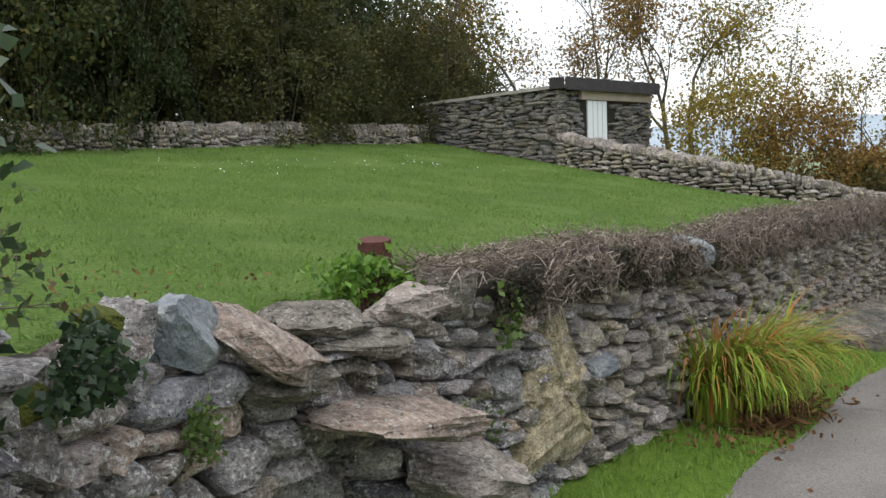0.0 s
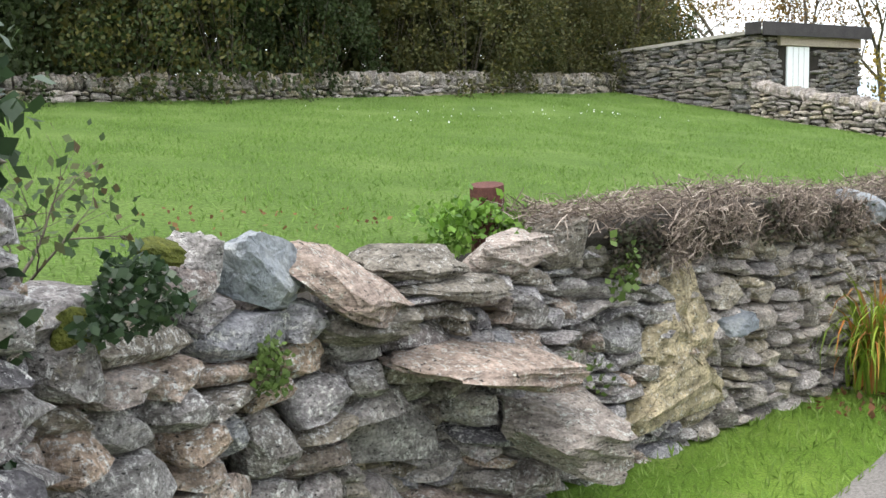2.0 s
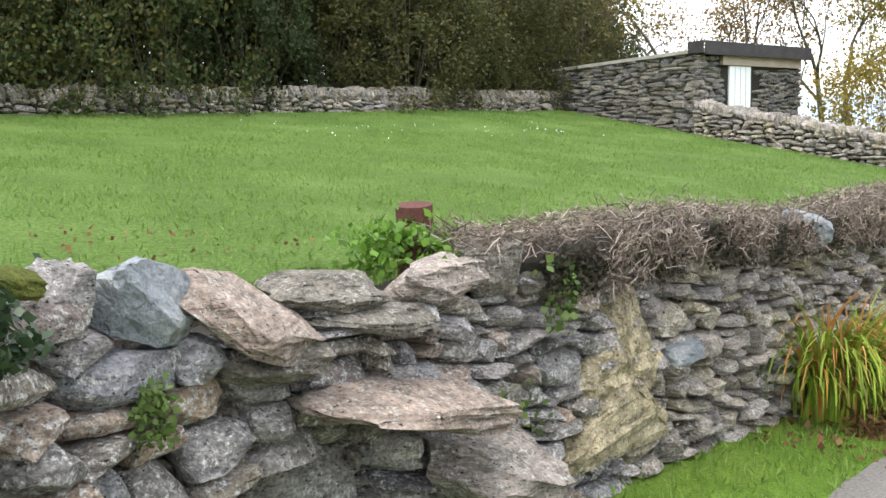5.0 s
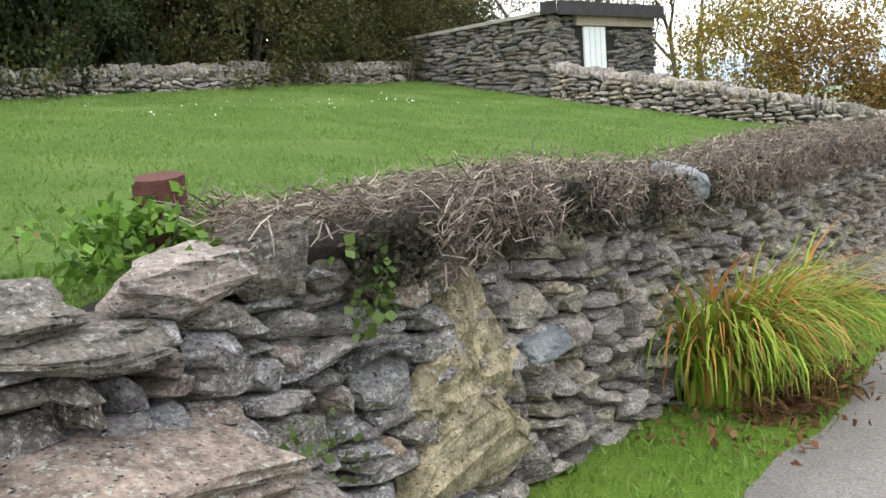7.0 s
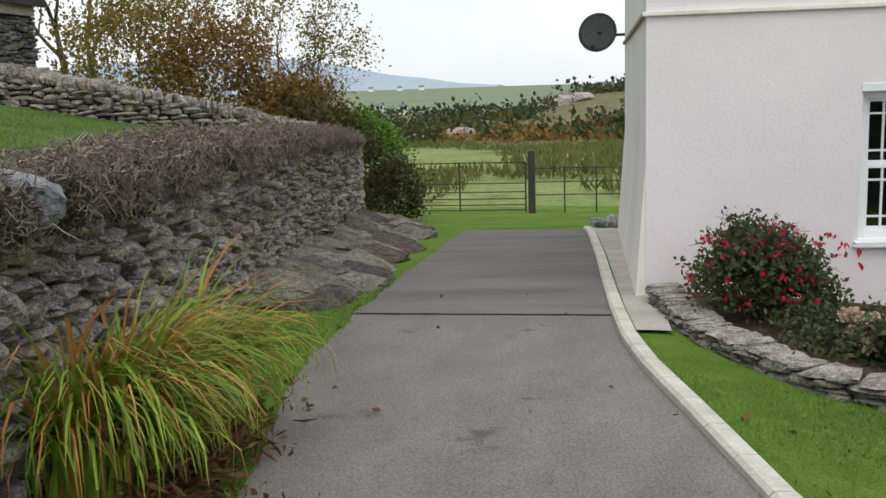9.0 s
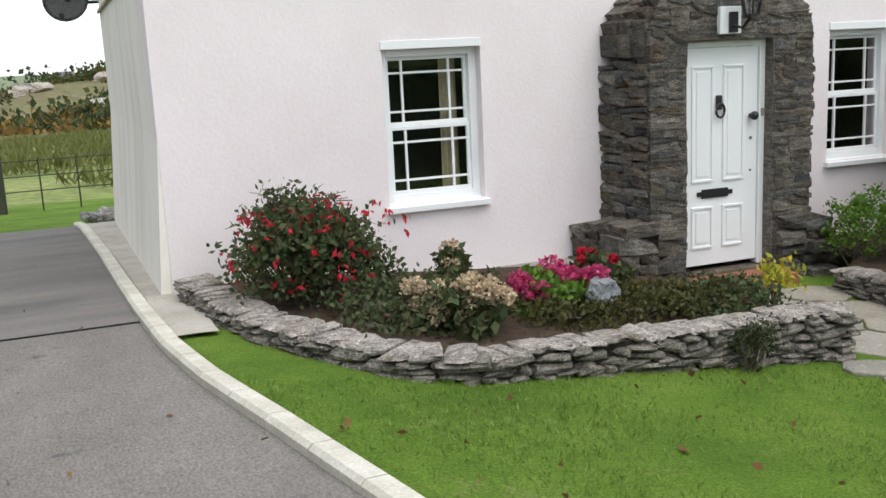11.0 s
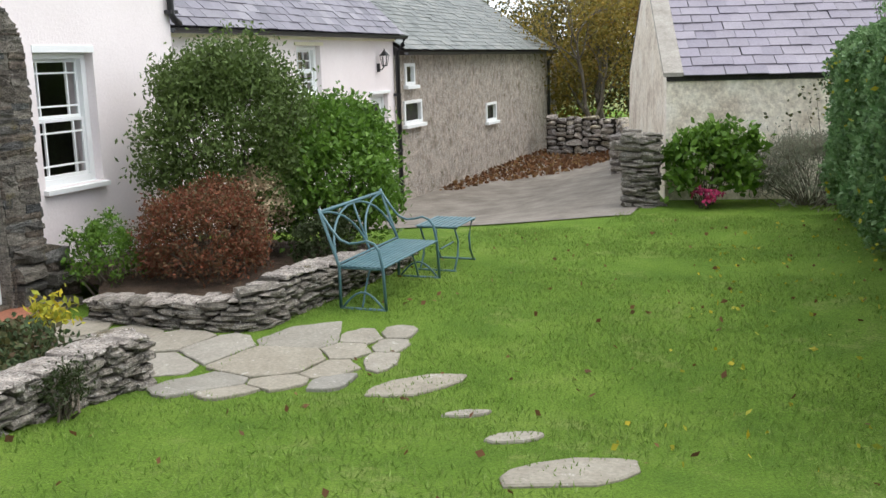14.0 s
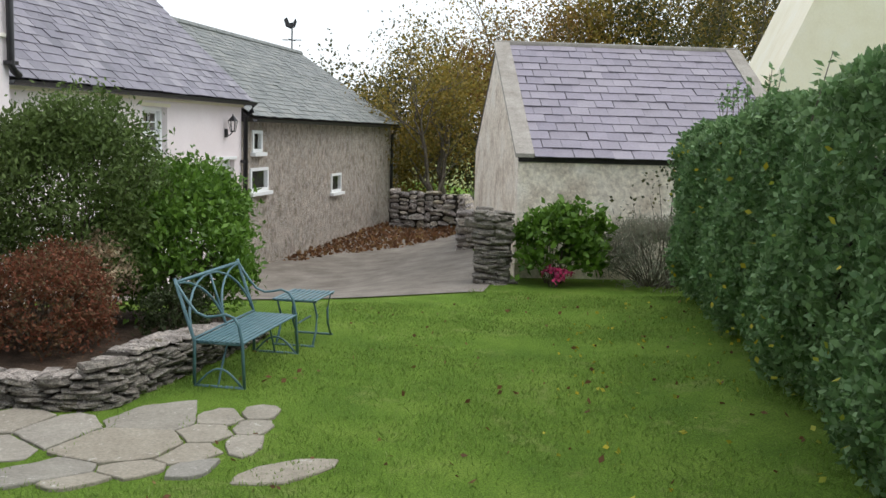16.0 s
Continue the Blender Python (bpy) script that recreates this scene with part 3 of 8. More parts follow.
def ground_z(x, y):
    wx = wall_x(y) - 0.6
    in_field = x < wx and y < diag_y(x) + 0.2
    if in_field:
        return field_z(x, y)
    if y > 12:
        return far_z(x, y) if y > 16 else low_z(x, y) + (far_z(x, y) - low_z(x, y)) * (y - 12) / 4
    if x < wx:
        t = ease((wx - x) / 3.0) * ease((17 - y) / 4)
        return (drive_z(y) - 0.2) * (1 - t) + min(2.4, 1.1 + 0.12 * (-9.4 - x)) * t
    return low_z(x, y)


def sheet(name, xs, ys, fn, mat, keep=None):
    verts, faces, idx = [], [], {}
    for j, y in enumerate(ys):
        for i, x in enumerate(xs):
            idx[i, j] = len(verts)
            verts.append((x, y, fn(x, y)))
    for j in range(len(ys) - 1):
        for i in range(len(xs) - 1):
            if keep is None or keep((xs[i] + xs[i + 1]) / 2, (ys[j] + ys[j + 1]) / 2):
                faces.append((idx[i, j], idx[i + 1, j], idx[i + 1, j + 1], idx[i, j + 1]))
    return mesh_of(name, verts, faces, mat, True)


def spread(a, b, step):
    return [a + step * i for i in range(int(round((b - a) / step)) + 1)]


gx = [-1500, -700, -350, -180, -100, -60, -40, -30, -26] + spread(-23, -11, 0.5) + spread(-10.8, 6, 0.2) + spread(6.5, 26, 0.75) + [30, 40, 60, 100, 180, 350, 700, 1500]
gy = [-1500, -500, -150, -60, -35, -25, -20, -17] + spread(-15, 10, 0.25) + spread(10.5, 18, 0.5) + [20, 23, 27, 32, 38, 45, 54, 65, 80, 100, 130, 170, 230, 320, 500, 800, 1200, 2000]
ground = new("ground", sheet("ground", gx, gy, ground_z, M["lawn"]))
ground.data.materials.append(M["field"])
ground.data.materials.append(M["far_grass"])
ground.data.materials.append(M["moor"])
ground.data.materials.append(M["far_haze"])
for p in ground.data.polygons:
    c = p.center
    if c.x < wall_x(c.y) - 0.2 and c.y < diag_y(c.x) + 0.3:
        p.material_index = 1
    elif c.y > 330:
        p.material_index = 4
    elif c.y > 60:
        p.material_index = 3
    elif c.y > 16 or abs(c.x) > 40 or c.y < -25:
        p.material_index = 2
tagged(ground, "mown green grass with a rising meadow behind walls", "ground", kind="structure")


def strip(name, ys, left, right, zf, lift, mat, n=10):
    verts, faces = [], []
    for j, y in enumerate(ys):
        for i in range(n + 1):
            x = left(y) + (right(y) - left(y)) * i / n
            verts.append((x, y, zf(x, y) + lift))
    for j in range(len(ys) - 1):
        for i in range(n):
            a = j * (n + 1) + i
            faces.append((a, a + 1, a + n + 2, a + n + 1))
    return mesh_of(name, verts, faces, mat, True)


def drive_left(y):
    return tab(y, [-14, -8, -6.94, -6, -5.57, -4.7, -4.04, -3.1, -1.87, -0.3, 1.5, 5.4, 7.2], [-4.2, -5.6, -5.91, -6.14, -6.23, -6.28, -6.4, -6.63, -6.78, -6.86, -6.88, -6.9, -6.9]) + 0.06 * noise.noise(Vector((0, y * 1.7, 3)))


drive = new("driveway", strip("driveway", spread(-16, -0.45, 0.2), drive_left, kerb_x, low_z, 0.012, M["asphalt"], 14))
tagged(drive, "worn grey tarmac driveway with dark edges", "driveway", kind="structure")
drive2 = new("driveway", strip("driveway", spread(-0.44, 7.2, 0.2), drive_left, kerb_x, low_z, 0.024, M["asphalt_old"], 14))
tagged(drive2, "older darker tarmac driveway with patches", "driveway", kind="structure")
yard = new("yard", strip("yard", spread(-4.2, 0.8, 0.2), lambda y: tab(y, [-4.2, -1.5, 0.1, 0.8], [7.3, 6.3, 5.0, 4.8]), lambda y: tab(y, [-4.2, -2, 0.1, 0.8], [8.0, 19, 24, 24]), low_z, 0.015, M["concrete"], 20))
tagged(yard, "stained concrete yard with damp patches", "yard", kind="structure")
slab_side = new("path", strip("path", spread(-1.1, 7.2, 0.2), lambda y: kerb_x(y) + 0.08, lambda y: -4.25 if y < 0.4 else -4.42, low_z, 0.03, M["pale_concrete"], 2))
tagged(slab_side, "pale concrete path along the house gable", "path", kind="structure")

# kerb stones, edge to edge
kerb = thing("kerb", "pale concrete kerb edging the drive", "kerb", kind="structure")
ky = -9.45
while ky < 7.2:
    y2 = ky + 0.45
    a, b = Vector((kerb_x(ky), ky, low_z(kerb_x(ky), ky))), Vector((kerb_x(y2), y2, low_z(kerb_x(y2), y2)))
    d = (b - a).normalized()
    s = Vector((d.y, -d.x, 0)).normalized() * 0.055
    bm = bmesh.new()
    a2, b2 = a + d * 0.004, b - d * 0.004
    prism(bm, [a2 - s + Vector((0, 0, -0.1)), a2 + s + Vector((0, 0, -0.1)), a2 + s + Vector((0, 0, 0.07)), a2 - s * 0.6 + Vector((0, 0, 0.075)), a2 - s + Vector((0, 0, 0.055))], b2 - a2)
    bmesh.ops.recalc_face_normals(bm, faces=bm.faces)
    part("kerb_stone", bm, M["kerb"], kerb)
    ky = y2


# ---------------------------------------------------------------- dry stone
def rock_mesh(seed, mat, cuts=2, chops=5, rounding=0.3):
    """One weathered stone: a rounded block with a few broken faces."""
    rr = random.Random(seed)
    bm = bmesh.new()
    bmesh.ops.create_cube(bm, size=1)
    bmesh.ops.subdivide_edges(bm, edges=bm.edges[:], cuts=cuts, use_grid_fill=True)
    planes = []
    for k in range(chops):
        d = Vector((rr.uniform(-1, 1), rr.uniform(-1.2, 0.3), rr.uniform(-1, 1))).normalized()
        planes.append((d, rr.uniform(0.38, 0.54)))
    off = Vector((seed * 3.1, seed * 1.7, 0))
    for v in bm.verts:
        v.co = v.co * (1 - rounding) + v.co.normalized() * 0.6 * rounding
        for d, o in planes:
            e = v.co.dot(d) - o
            if e > 0:
                v.co -= d * e
        v.co += noise.noise_vector(v.co * 2.4 + off) * 0.07 + Vector((rr.uniform(-1, 1), rr.uniform(-1, 1), rr.uniform(-1, 1))) * 0.018
    me = bpy.data.meshes.new("stone")
    bm.to_mesh(me)
    bm.free()
    me.materials.append(mat)
    return me


def pack(length, top, w=(0.14, 0.42), h=(0.07, 0.19), seed=1, base=lambda s: 0.0, big=0.06, zone=lambda s: 1.0):
    """Lays stones in uneven courses on a strip of that length, up to the height top(s). Gives (s0, s1, h0, h1)."""
    rr = random.Random(seed)
    step = 0.02
    n = int(length / step)
    sky_line = [base(i * step) for i in range(n)]
    tops = [top(i * step) for i in range(n)]
    out = []
    while True:
        gaps = [sky_line[i] - tops[i] for i in range(n)]
        open_i = [i for i in range(n) if gaps[i] < -h[0] * 0.6]
        if not open_i:
            break
        i = min(open_i, key=lambda k: sky_line[k])
        z = sky_line[i]
        a = i
        while a > 0 and abs(sky_line[a - 1] - z) < 0.025:
            a -= 1
        b = i
        while b < n - 1 and abs(sky_line[b + 1] - z) < 0.025:
            b += 1
        run = (b - a + 1) * step
        k = (1.6 if rr.random() < big else 1.0) * zone(i * step)
        want = rr.uniform(*w) * k
        hh = min(rr.uniform(*h) * k, max(tops[i] - z + 0.04, h[0]))
        if run - want < w[0] * zone(i * step):
            want = run if run < w[1] * 1.5 * zone(i * step) else run / 2
        m = max(1, int(round(want / step)))
        e = min(a + m, b + 1)
        out.append((a * step, e * step, z, z + hh))
        for q in range(a, e):
            sky_line[q] = z + hh
    return out


def lay(rows, curve, depth, meshes, parent, name="stone", limit=None, rest_mat=None, rest_name="rubble", seed=3, proud=0.03, fill=1.03, lean=6, back=lambda s, h: 0.0):
    """Places packed stones along curve(s) -> (point on face, outward unit normal). The first by `limit` are parts, the rest joined."""
    rr = random.Random(seed)
    verts, faces = [], []
    k = 0
    for s0, s1, h0, h1 in rows:
        s, hmid = (s0 + s1) / 2, (h0 + h1) / 2
        p, nrm = curve(s)
        along = Vector((-nrm.y, nrm.x, 0))
        me = rr.choice(meshes)
        d = depth * rr.uniform(0.8, 1.2)
        size = Vector(((s1 - s0) * fill, d, (h1 - h0) * fill))
        c = Vector((p.x, p.y, hmid)) + nrm * (rr.uniform(-proud, proud) - d * 0.5 + 0.02 - back(s, h0))
        rot = Matrix((along, -nrm, Vector((0, 0, 1)))).transposed().to_4x4() @ Euler((radians(rr.uniform(-lean, lean)), radians(rr.uniform(-lean, lean)), radians(rr.uniform(-lean, lean)))).to_matrix().to_4x4()
        m = Matrix.Translation(c) @ rot @ Matrix.Diagonal((size.x, size.y, size.z, 1))
        if limit is None or limit(s, h0):
            part_m(name, me, parent, place=m)
            k += 1
        else:
            o = len(verts)
            verts += [m @ v.co for v in me.vertices]
            faces += [[o + q for q in f.vertices] for f in me.polygons]
    if verts:
        ob = part_m(rest_name, mesh_of(rest_name, verts, faces, rest_mat), parent)
        ob["kind"] = "stuff"
    return k


STONES = [rock_mesh(i, M["stone"], 2, 8, 0.16) for i in range(24)]
CHIPS = [rock_mesh(100 + i, M["stone"], 1, 5, 0.2) for i in range(12)]
SLATES = [rock_mesh(40 + i, M["slate_stone"], 1, 4, 0.2) for i in range(12)]
LEDGE = [rock_mesh(130 + i, M["stone_far"], 1, 4, 0.2) for i in range(16)]
PORCH = [rock_mesh(60 + i, M["porch_stone"], 1, 1, 0.05) for i in range(12)]


def polyline(pts):
    """curve(s) along a ground polyline, with the outward normal on its right-hand side, and its length."""
    pts = [Vector((p[0], p[1], 0)) for p in pts]
    cum = [0.0]
    for a, b in zip(pts, pts[1:]):
        cum.append(cum[-1] + (b - a).length)

    def curve(s):
        i = max(0, min(len(pts) - 2, int(np.searchsorted(cum, s, side="right")) - 1))
        d = (pts[i + 1] - pts[i]).normalized()
        return pts[i] + d * (s - cum[i]), Vector((d.y, -d.x, 0))

    return curve, cum[-1]


def core_wall(name, curve, length, z0, z1, inset, thick, mat, parent, step=0.25):
    """The heart of a wall behind its face stones, coloured near black as joint shade."""
    verts, faces = [], []
    n = max(2, int(length / step))
    for i in range(n + 1):
        s = length * i / n
        p, nr = curve(min(s, length - 1e-4))
        deep = inset(s) if callable(inset) else inset
        a, b = p - nr * deep, p - nr * (deep + thick)
        verts += [(a.x, a.y, z0(s)), (a.x, a.y, z1(s)), (b.x, b.y, z1(s)), (b.x, b.y, z0(s))]
    for i in range(n):
        o = 4 * i
        for q in range(4):
            faces.append((o + q, o + (q + 1) % 4, o + 4 + (q + 1) % 4, o + 4 + q))
    faces += [(3, 2, 1, 0), (4 * n, 4 * n + 1, 4 * n + 2, 4 * n + 3)]
    return part_m(name, mesh_of(name, verts, faces, mat), parent)


# the lane wall along the drive; s runs north from the southern end
lane_pts = [(wall_x(y), y) for y in (-12.6, -11.5, -10.9, -10.4, -9.65, -9.15, -8.2, -7.1, -6.36, -4.8, -2.8, -0.8, 3, 6, 8.1, 9.6)]
lane_c, lane_len = polyline(lane_pts)


def lane_y(s):
    return lane_c(min(s, lane_len - 1e-3))[0].y


def lane_top(s):
    y = lane_y(s)
    return tab(y, [-13, -10.9, -10.3, -9.9, -9.45, -9.2, -9.0, -8.5, -8.25, -7.9, -7.2, -5.7, -4.5, -2.8, 0, 2, 5.6, 9.6],
               [2.2, 2.15, 2.1, 2.0, 1.93, 1.80, 1.86, 1.78, 1.80, 1.86, 1.80, 1.76, 1.74, 1.64, 1.56, 1.58, 1.45, 1.26])


def lane_base(s):
    p = lane_c(min(s, lane_len - 1e-3))[0]
    return low_z(p.x, p.y) - 0.06


wall_lane = thing("wall_lane", "tall drystone retaining wall of grey lichened fieldstones", "stone wall", kind="structure")


def in_stile(s):
    return 1 - ease((abs(lane_y(s) + 8.78) - 0.2) / 0.1)


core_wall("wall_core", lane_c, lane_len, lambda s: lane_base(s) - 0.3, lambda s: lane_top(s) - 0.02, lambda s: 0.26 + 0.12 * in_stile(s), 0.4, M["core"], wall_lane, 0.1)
lane_rows = pack(lane_len, lane_top, (0.085, 0.25), (0.042, 0.105), 5, lane_base, 0.12, lambda s: tab(lane_y(s), [-9.1, -8.8, -6, -4], [1.7, 1.2, 1.15, 1.0]))
lay(lane_rows, lane_c, 0.24, STONES, wall_lane, "stone", lambda s, h: -10.6 < lane_y(s) < -6.75, M["stone_far"], "rubble", 3, 0.045, lean=9, fill=0.935,
    back=lambda s, h: 0.17 * in_stile(s) if h < 1.38 else 0.0)
# packing stones seen in the joints behind the face
lay(pack(lane_len, lambda s: lane_top(s) - 0.05, (0.06, 0.16), (0.04, 0.09), 8, lane_base), lane_c, 0.2, CHIPS, wall_lane, "stone", lambda s, h: False, M["stone_far"], "packing", 9, 0.02, lean=14, fill=1.0,
    back=lambda s, h: 0.15 + 0.12 * in_stile(s))
end_c, end_len = polyline([(-9.2, 9.6), (-9.85, 9.5)])
lay(pack(end_len, lambda s: 1.2, (0.15, 0.35), (0.09, 0.2), 9, lambda s: -0.3), end_c, 0.25, STONES, wall_lane, "stone", lambda s, h: False, M["stone_far"], "rubble", 4)

# back wall of the meadow
back_pts = [(back_x(y), y) for y in (6.4, 3.5, 0, -1.7, -6, -11, -17)]
back_c, back_len = polyline([(x, y) for x, y in back_pts][::-1])


def back_base(s):
    p = back_c(min(s, back_len - 1e-3))[0]
    return field_z(p.x, p.y) - 0.05


wall_back = thing("wall_back", "low drystone boundary wall with upright coping stones", "stone wall", kind="structure")
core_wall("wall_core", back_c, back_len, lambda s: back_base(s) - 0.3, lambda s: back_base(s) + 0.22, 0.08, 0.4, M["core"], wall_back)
lay(pack(back_len, lambda s: back_base(s) + 0.25, (0.10, 0.30), (0.05, 0.11), 11, back_base), back_c, 0.26, CHIPS, wall_back, "stone", lambda s, h: False, M["stone_far"], "rubble", 6, lean=8, fill=0.96)


def coping(curve, length, top, parent, seed, h=(0.24, 0.36), w=(0.09, 0.17), tilt=12):
    rr = random.Random(seed)
    verts, faces = [], []
    s = 0.0
    while s < length - 0.1:
        wd = rr.uniform(*w)
        p, nr = curve(s + wd / 2)
        hh = rr.uniform(*h)
        al = Vector((-nr.y, nr.x, 0))
        m = Matrix.Translation(Vector((p.x, p.y, top(s) + hh * 0.42)) - nr * 0.2) @ Matrix((al, -nr, Vector((0, 0, 1)))).transposed().to_4x4() @ Euler((radians(rr.uniform(-5, 5)), radians(rr.uniform(-tilt, tilt * 0.4)), radians(rr.uniform(-8, 8)))).to_matrix().to_4x4() @ Matrix.Diagonal((wd * 1.05, 0.42, hh, 1))
        me = rr.choice(CHIPS)
        o = len(verts)
        verts += [m @ v.co for v in me.vertices]
        faces += [[o + q for q in f.vertices] for f in me.polygons]
        s += wd
    ob = part_m("coping", mesh_of("coping", verts, faces, M["stone_far"]), parent, "row of upright slate coping stones")
    ob["kind"] = "stuff"


coping(back_c, back_len, lambda s: back_base(s) + 0.24, wall_back, 21, (0.22, 0.32), (0.06, 0.12), 18)

# low wall from the stone shed to the lane wall
diag_c, diag_len = polyline([(-16.0, 6.2), (-12, 6.1), (-10.7, 6.9), (-9.75, 8.6), (-9.3, 9.5)])


def diag_base(s):
    p = diag_c(min(s, diag_len - 1e-3))[0]
    return field_z(p.x, p.y) - 0.05


def diag_top(s):
    return diag_base(s) + tab(s, [0, 4, 6, diag_len], [0.52, 0.40, 0.30, 0.08])


wall_diag = thing("wall_diagonal", "sloping drystone field wall with leaning coping stones", "stone wall", kind="structure")
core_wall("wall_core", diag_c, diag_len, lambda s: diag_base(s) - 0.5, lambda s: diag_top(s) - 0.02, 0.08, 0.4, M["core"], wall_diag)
lay(pack(diag_len, diag_top, (0.12, 0.36), (0.05, 0.12), 12, diag_base), diag_c, 0.26, CHIPS, wall_diag, "stone", lambda s, h: False, M["stone_far"], "rubble", 7, lean=8, fill=0.96)
coping(diag_c, diag_len, diag_top, wall_diag, 22, (0.2, 0.28), (0.07, 0.13), 20)


# ---------------------------------------------------------------- stone shed at the top of the meadow
def stone_shed():
    shed = thing("stone_shed", "small flat-roofed stone shed with a white boarded opening", "shed", at=(-18, 8.2, 2.5))
    x0, x1, y0, y1 = -20.0, -15.9, 6.3, 10.15
    bm = bmesh.new()
    prism(bm, [(x1 - 0.06, y0 + 0.08, 1.2), (x1 - 0.06, y0 + 0.08, 4.10), (x0, y0 + 0.08, 3.95), (x0, y0 + 0.08, 1.2)], (0, y1 - y0 - 0.1, 0))
    bmesh.ops.recalc_face_normals(bm, faces=bm.faces)
    body = part("wall", bm, M["core"], shed)
    side_c, side_len = polyline([(x0, y0), (x1, y0)])
    lay(pack(side_len, lambda s: tab(s, [0, side_len], [3.98, 4.12]), (0.16, 0.5), (0.05, 0.13), 31, lambda s: tab(s, [0, side_len], [2.75, 2.3])), side_c, 0.2, SLATES, shed, "stone", lambda s, h: False, M["slate_stone"], "side_stonework", 31, 0.02, lean=4)
    fr_c, fr_len = polyline([(x1, y0 - 0.02), (x1, y1)])
    rows = [r for r in pack(fr_len, lambda s: 4.05, (0.14, 0.45), (0.05, 0.13), 33, lambda s: 2.2) if not (r[1] > 1.05 and r[0] < 1.86 and r[3] > 2.85) and not (r[1] > 0.72 and r[3] > 3.86)]
    lay(rows, fr_c, 0.2, SLATES, shed, "stone", lambda s, h: False, M["slate_stone"], "front_stonework", 34, 0.02, lean=4)
    part("lintel", box_bm((x1 - 0.1, y0 + 0.75, 3.87), (x1 + 0.03, y1 - 0.05, 4.10), 0.01), M["lintel"], shed)
    part("boarded_opening", box_bm((x1 - 0.08, y0 + 1.06, 2.85), (x1 - 0.02, y0 + 1.85, 3.86), 0.008), M["paint"], shed, "white painted boards")
    for i in range(1, 4):
        yy = y0 + 1.06 + 0.79 * i / 4
        part("board_joint", box_bm((x1 - 0.025, yy - 0.004, 2.87), (x1 - 0.017, yy + 0.004, 3.84)), M["grey_metal"], shed)
    roof = part("roof", prism_bm([(x1 + 0.14, y0 - 0.05, 4.11), (x1 + 0.14, y0 - 0.05, 4.18), (x0 - 0.05, y0 - 0.05, 4.03), (x0 - 0.05, y0 - 0.05, 3.96)], (0, y1 - y0 + 0.15, 0)), M["cement"], shed)
    part("fascia", box_bm((x1 + 0.14, y0 - 0.06, 4.05), (x1 + 0.18, y1 + 0.12, 4.33), 0.01), M["tarfelt"], shed, "black tarred fascia board")
    part("fascia", box_bm((x1 - 0.25, y0 - 0.10, 4.08), (x1 + 0.13, y0 - 0.06, 4.33), 0.01), M["tarfelt"], shed)


stone_shed()


# ---------------------------------------------------------------- windows and doors
def holed_wall(name, x0, x1, z0, z1, y0, y1, holes, mat, parent, label=""):
    xs = sorted({x0, x1, *[h[0] for h in holes], *[h[1] for h in holes]})
    zs = sorted({z0, z1, *[h[2] for h in holes], *[h[3] for h in holes]})
    bm = bmesh.new()
    for a, b in zip(xs, xs[1:]):
        for c, d in zip(zs, zs[1:]):
            if not any(h[0] <= a and b <= h[1] and h[2] <= c and d <= h[3] for h in holes):
                box(bm, (a, y0, c), (b, y1, d))
    bmesh.ops.remove_doubles(bm, verts=bm.verts, dist=0.0005)
    seen = {}
    for f in bm.faces:
        seen.setdefault(tuple(round(v, 4) for v in f.calc_center_median()), []).append(f)
    dup = [f for fs in seen.values() if len(fs) > 1 for f in fs]
    bmesh.ops.delete(bm, geom=dup, context="FACES")
    return part(name, bm, mat, parent, label)


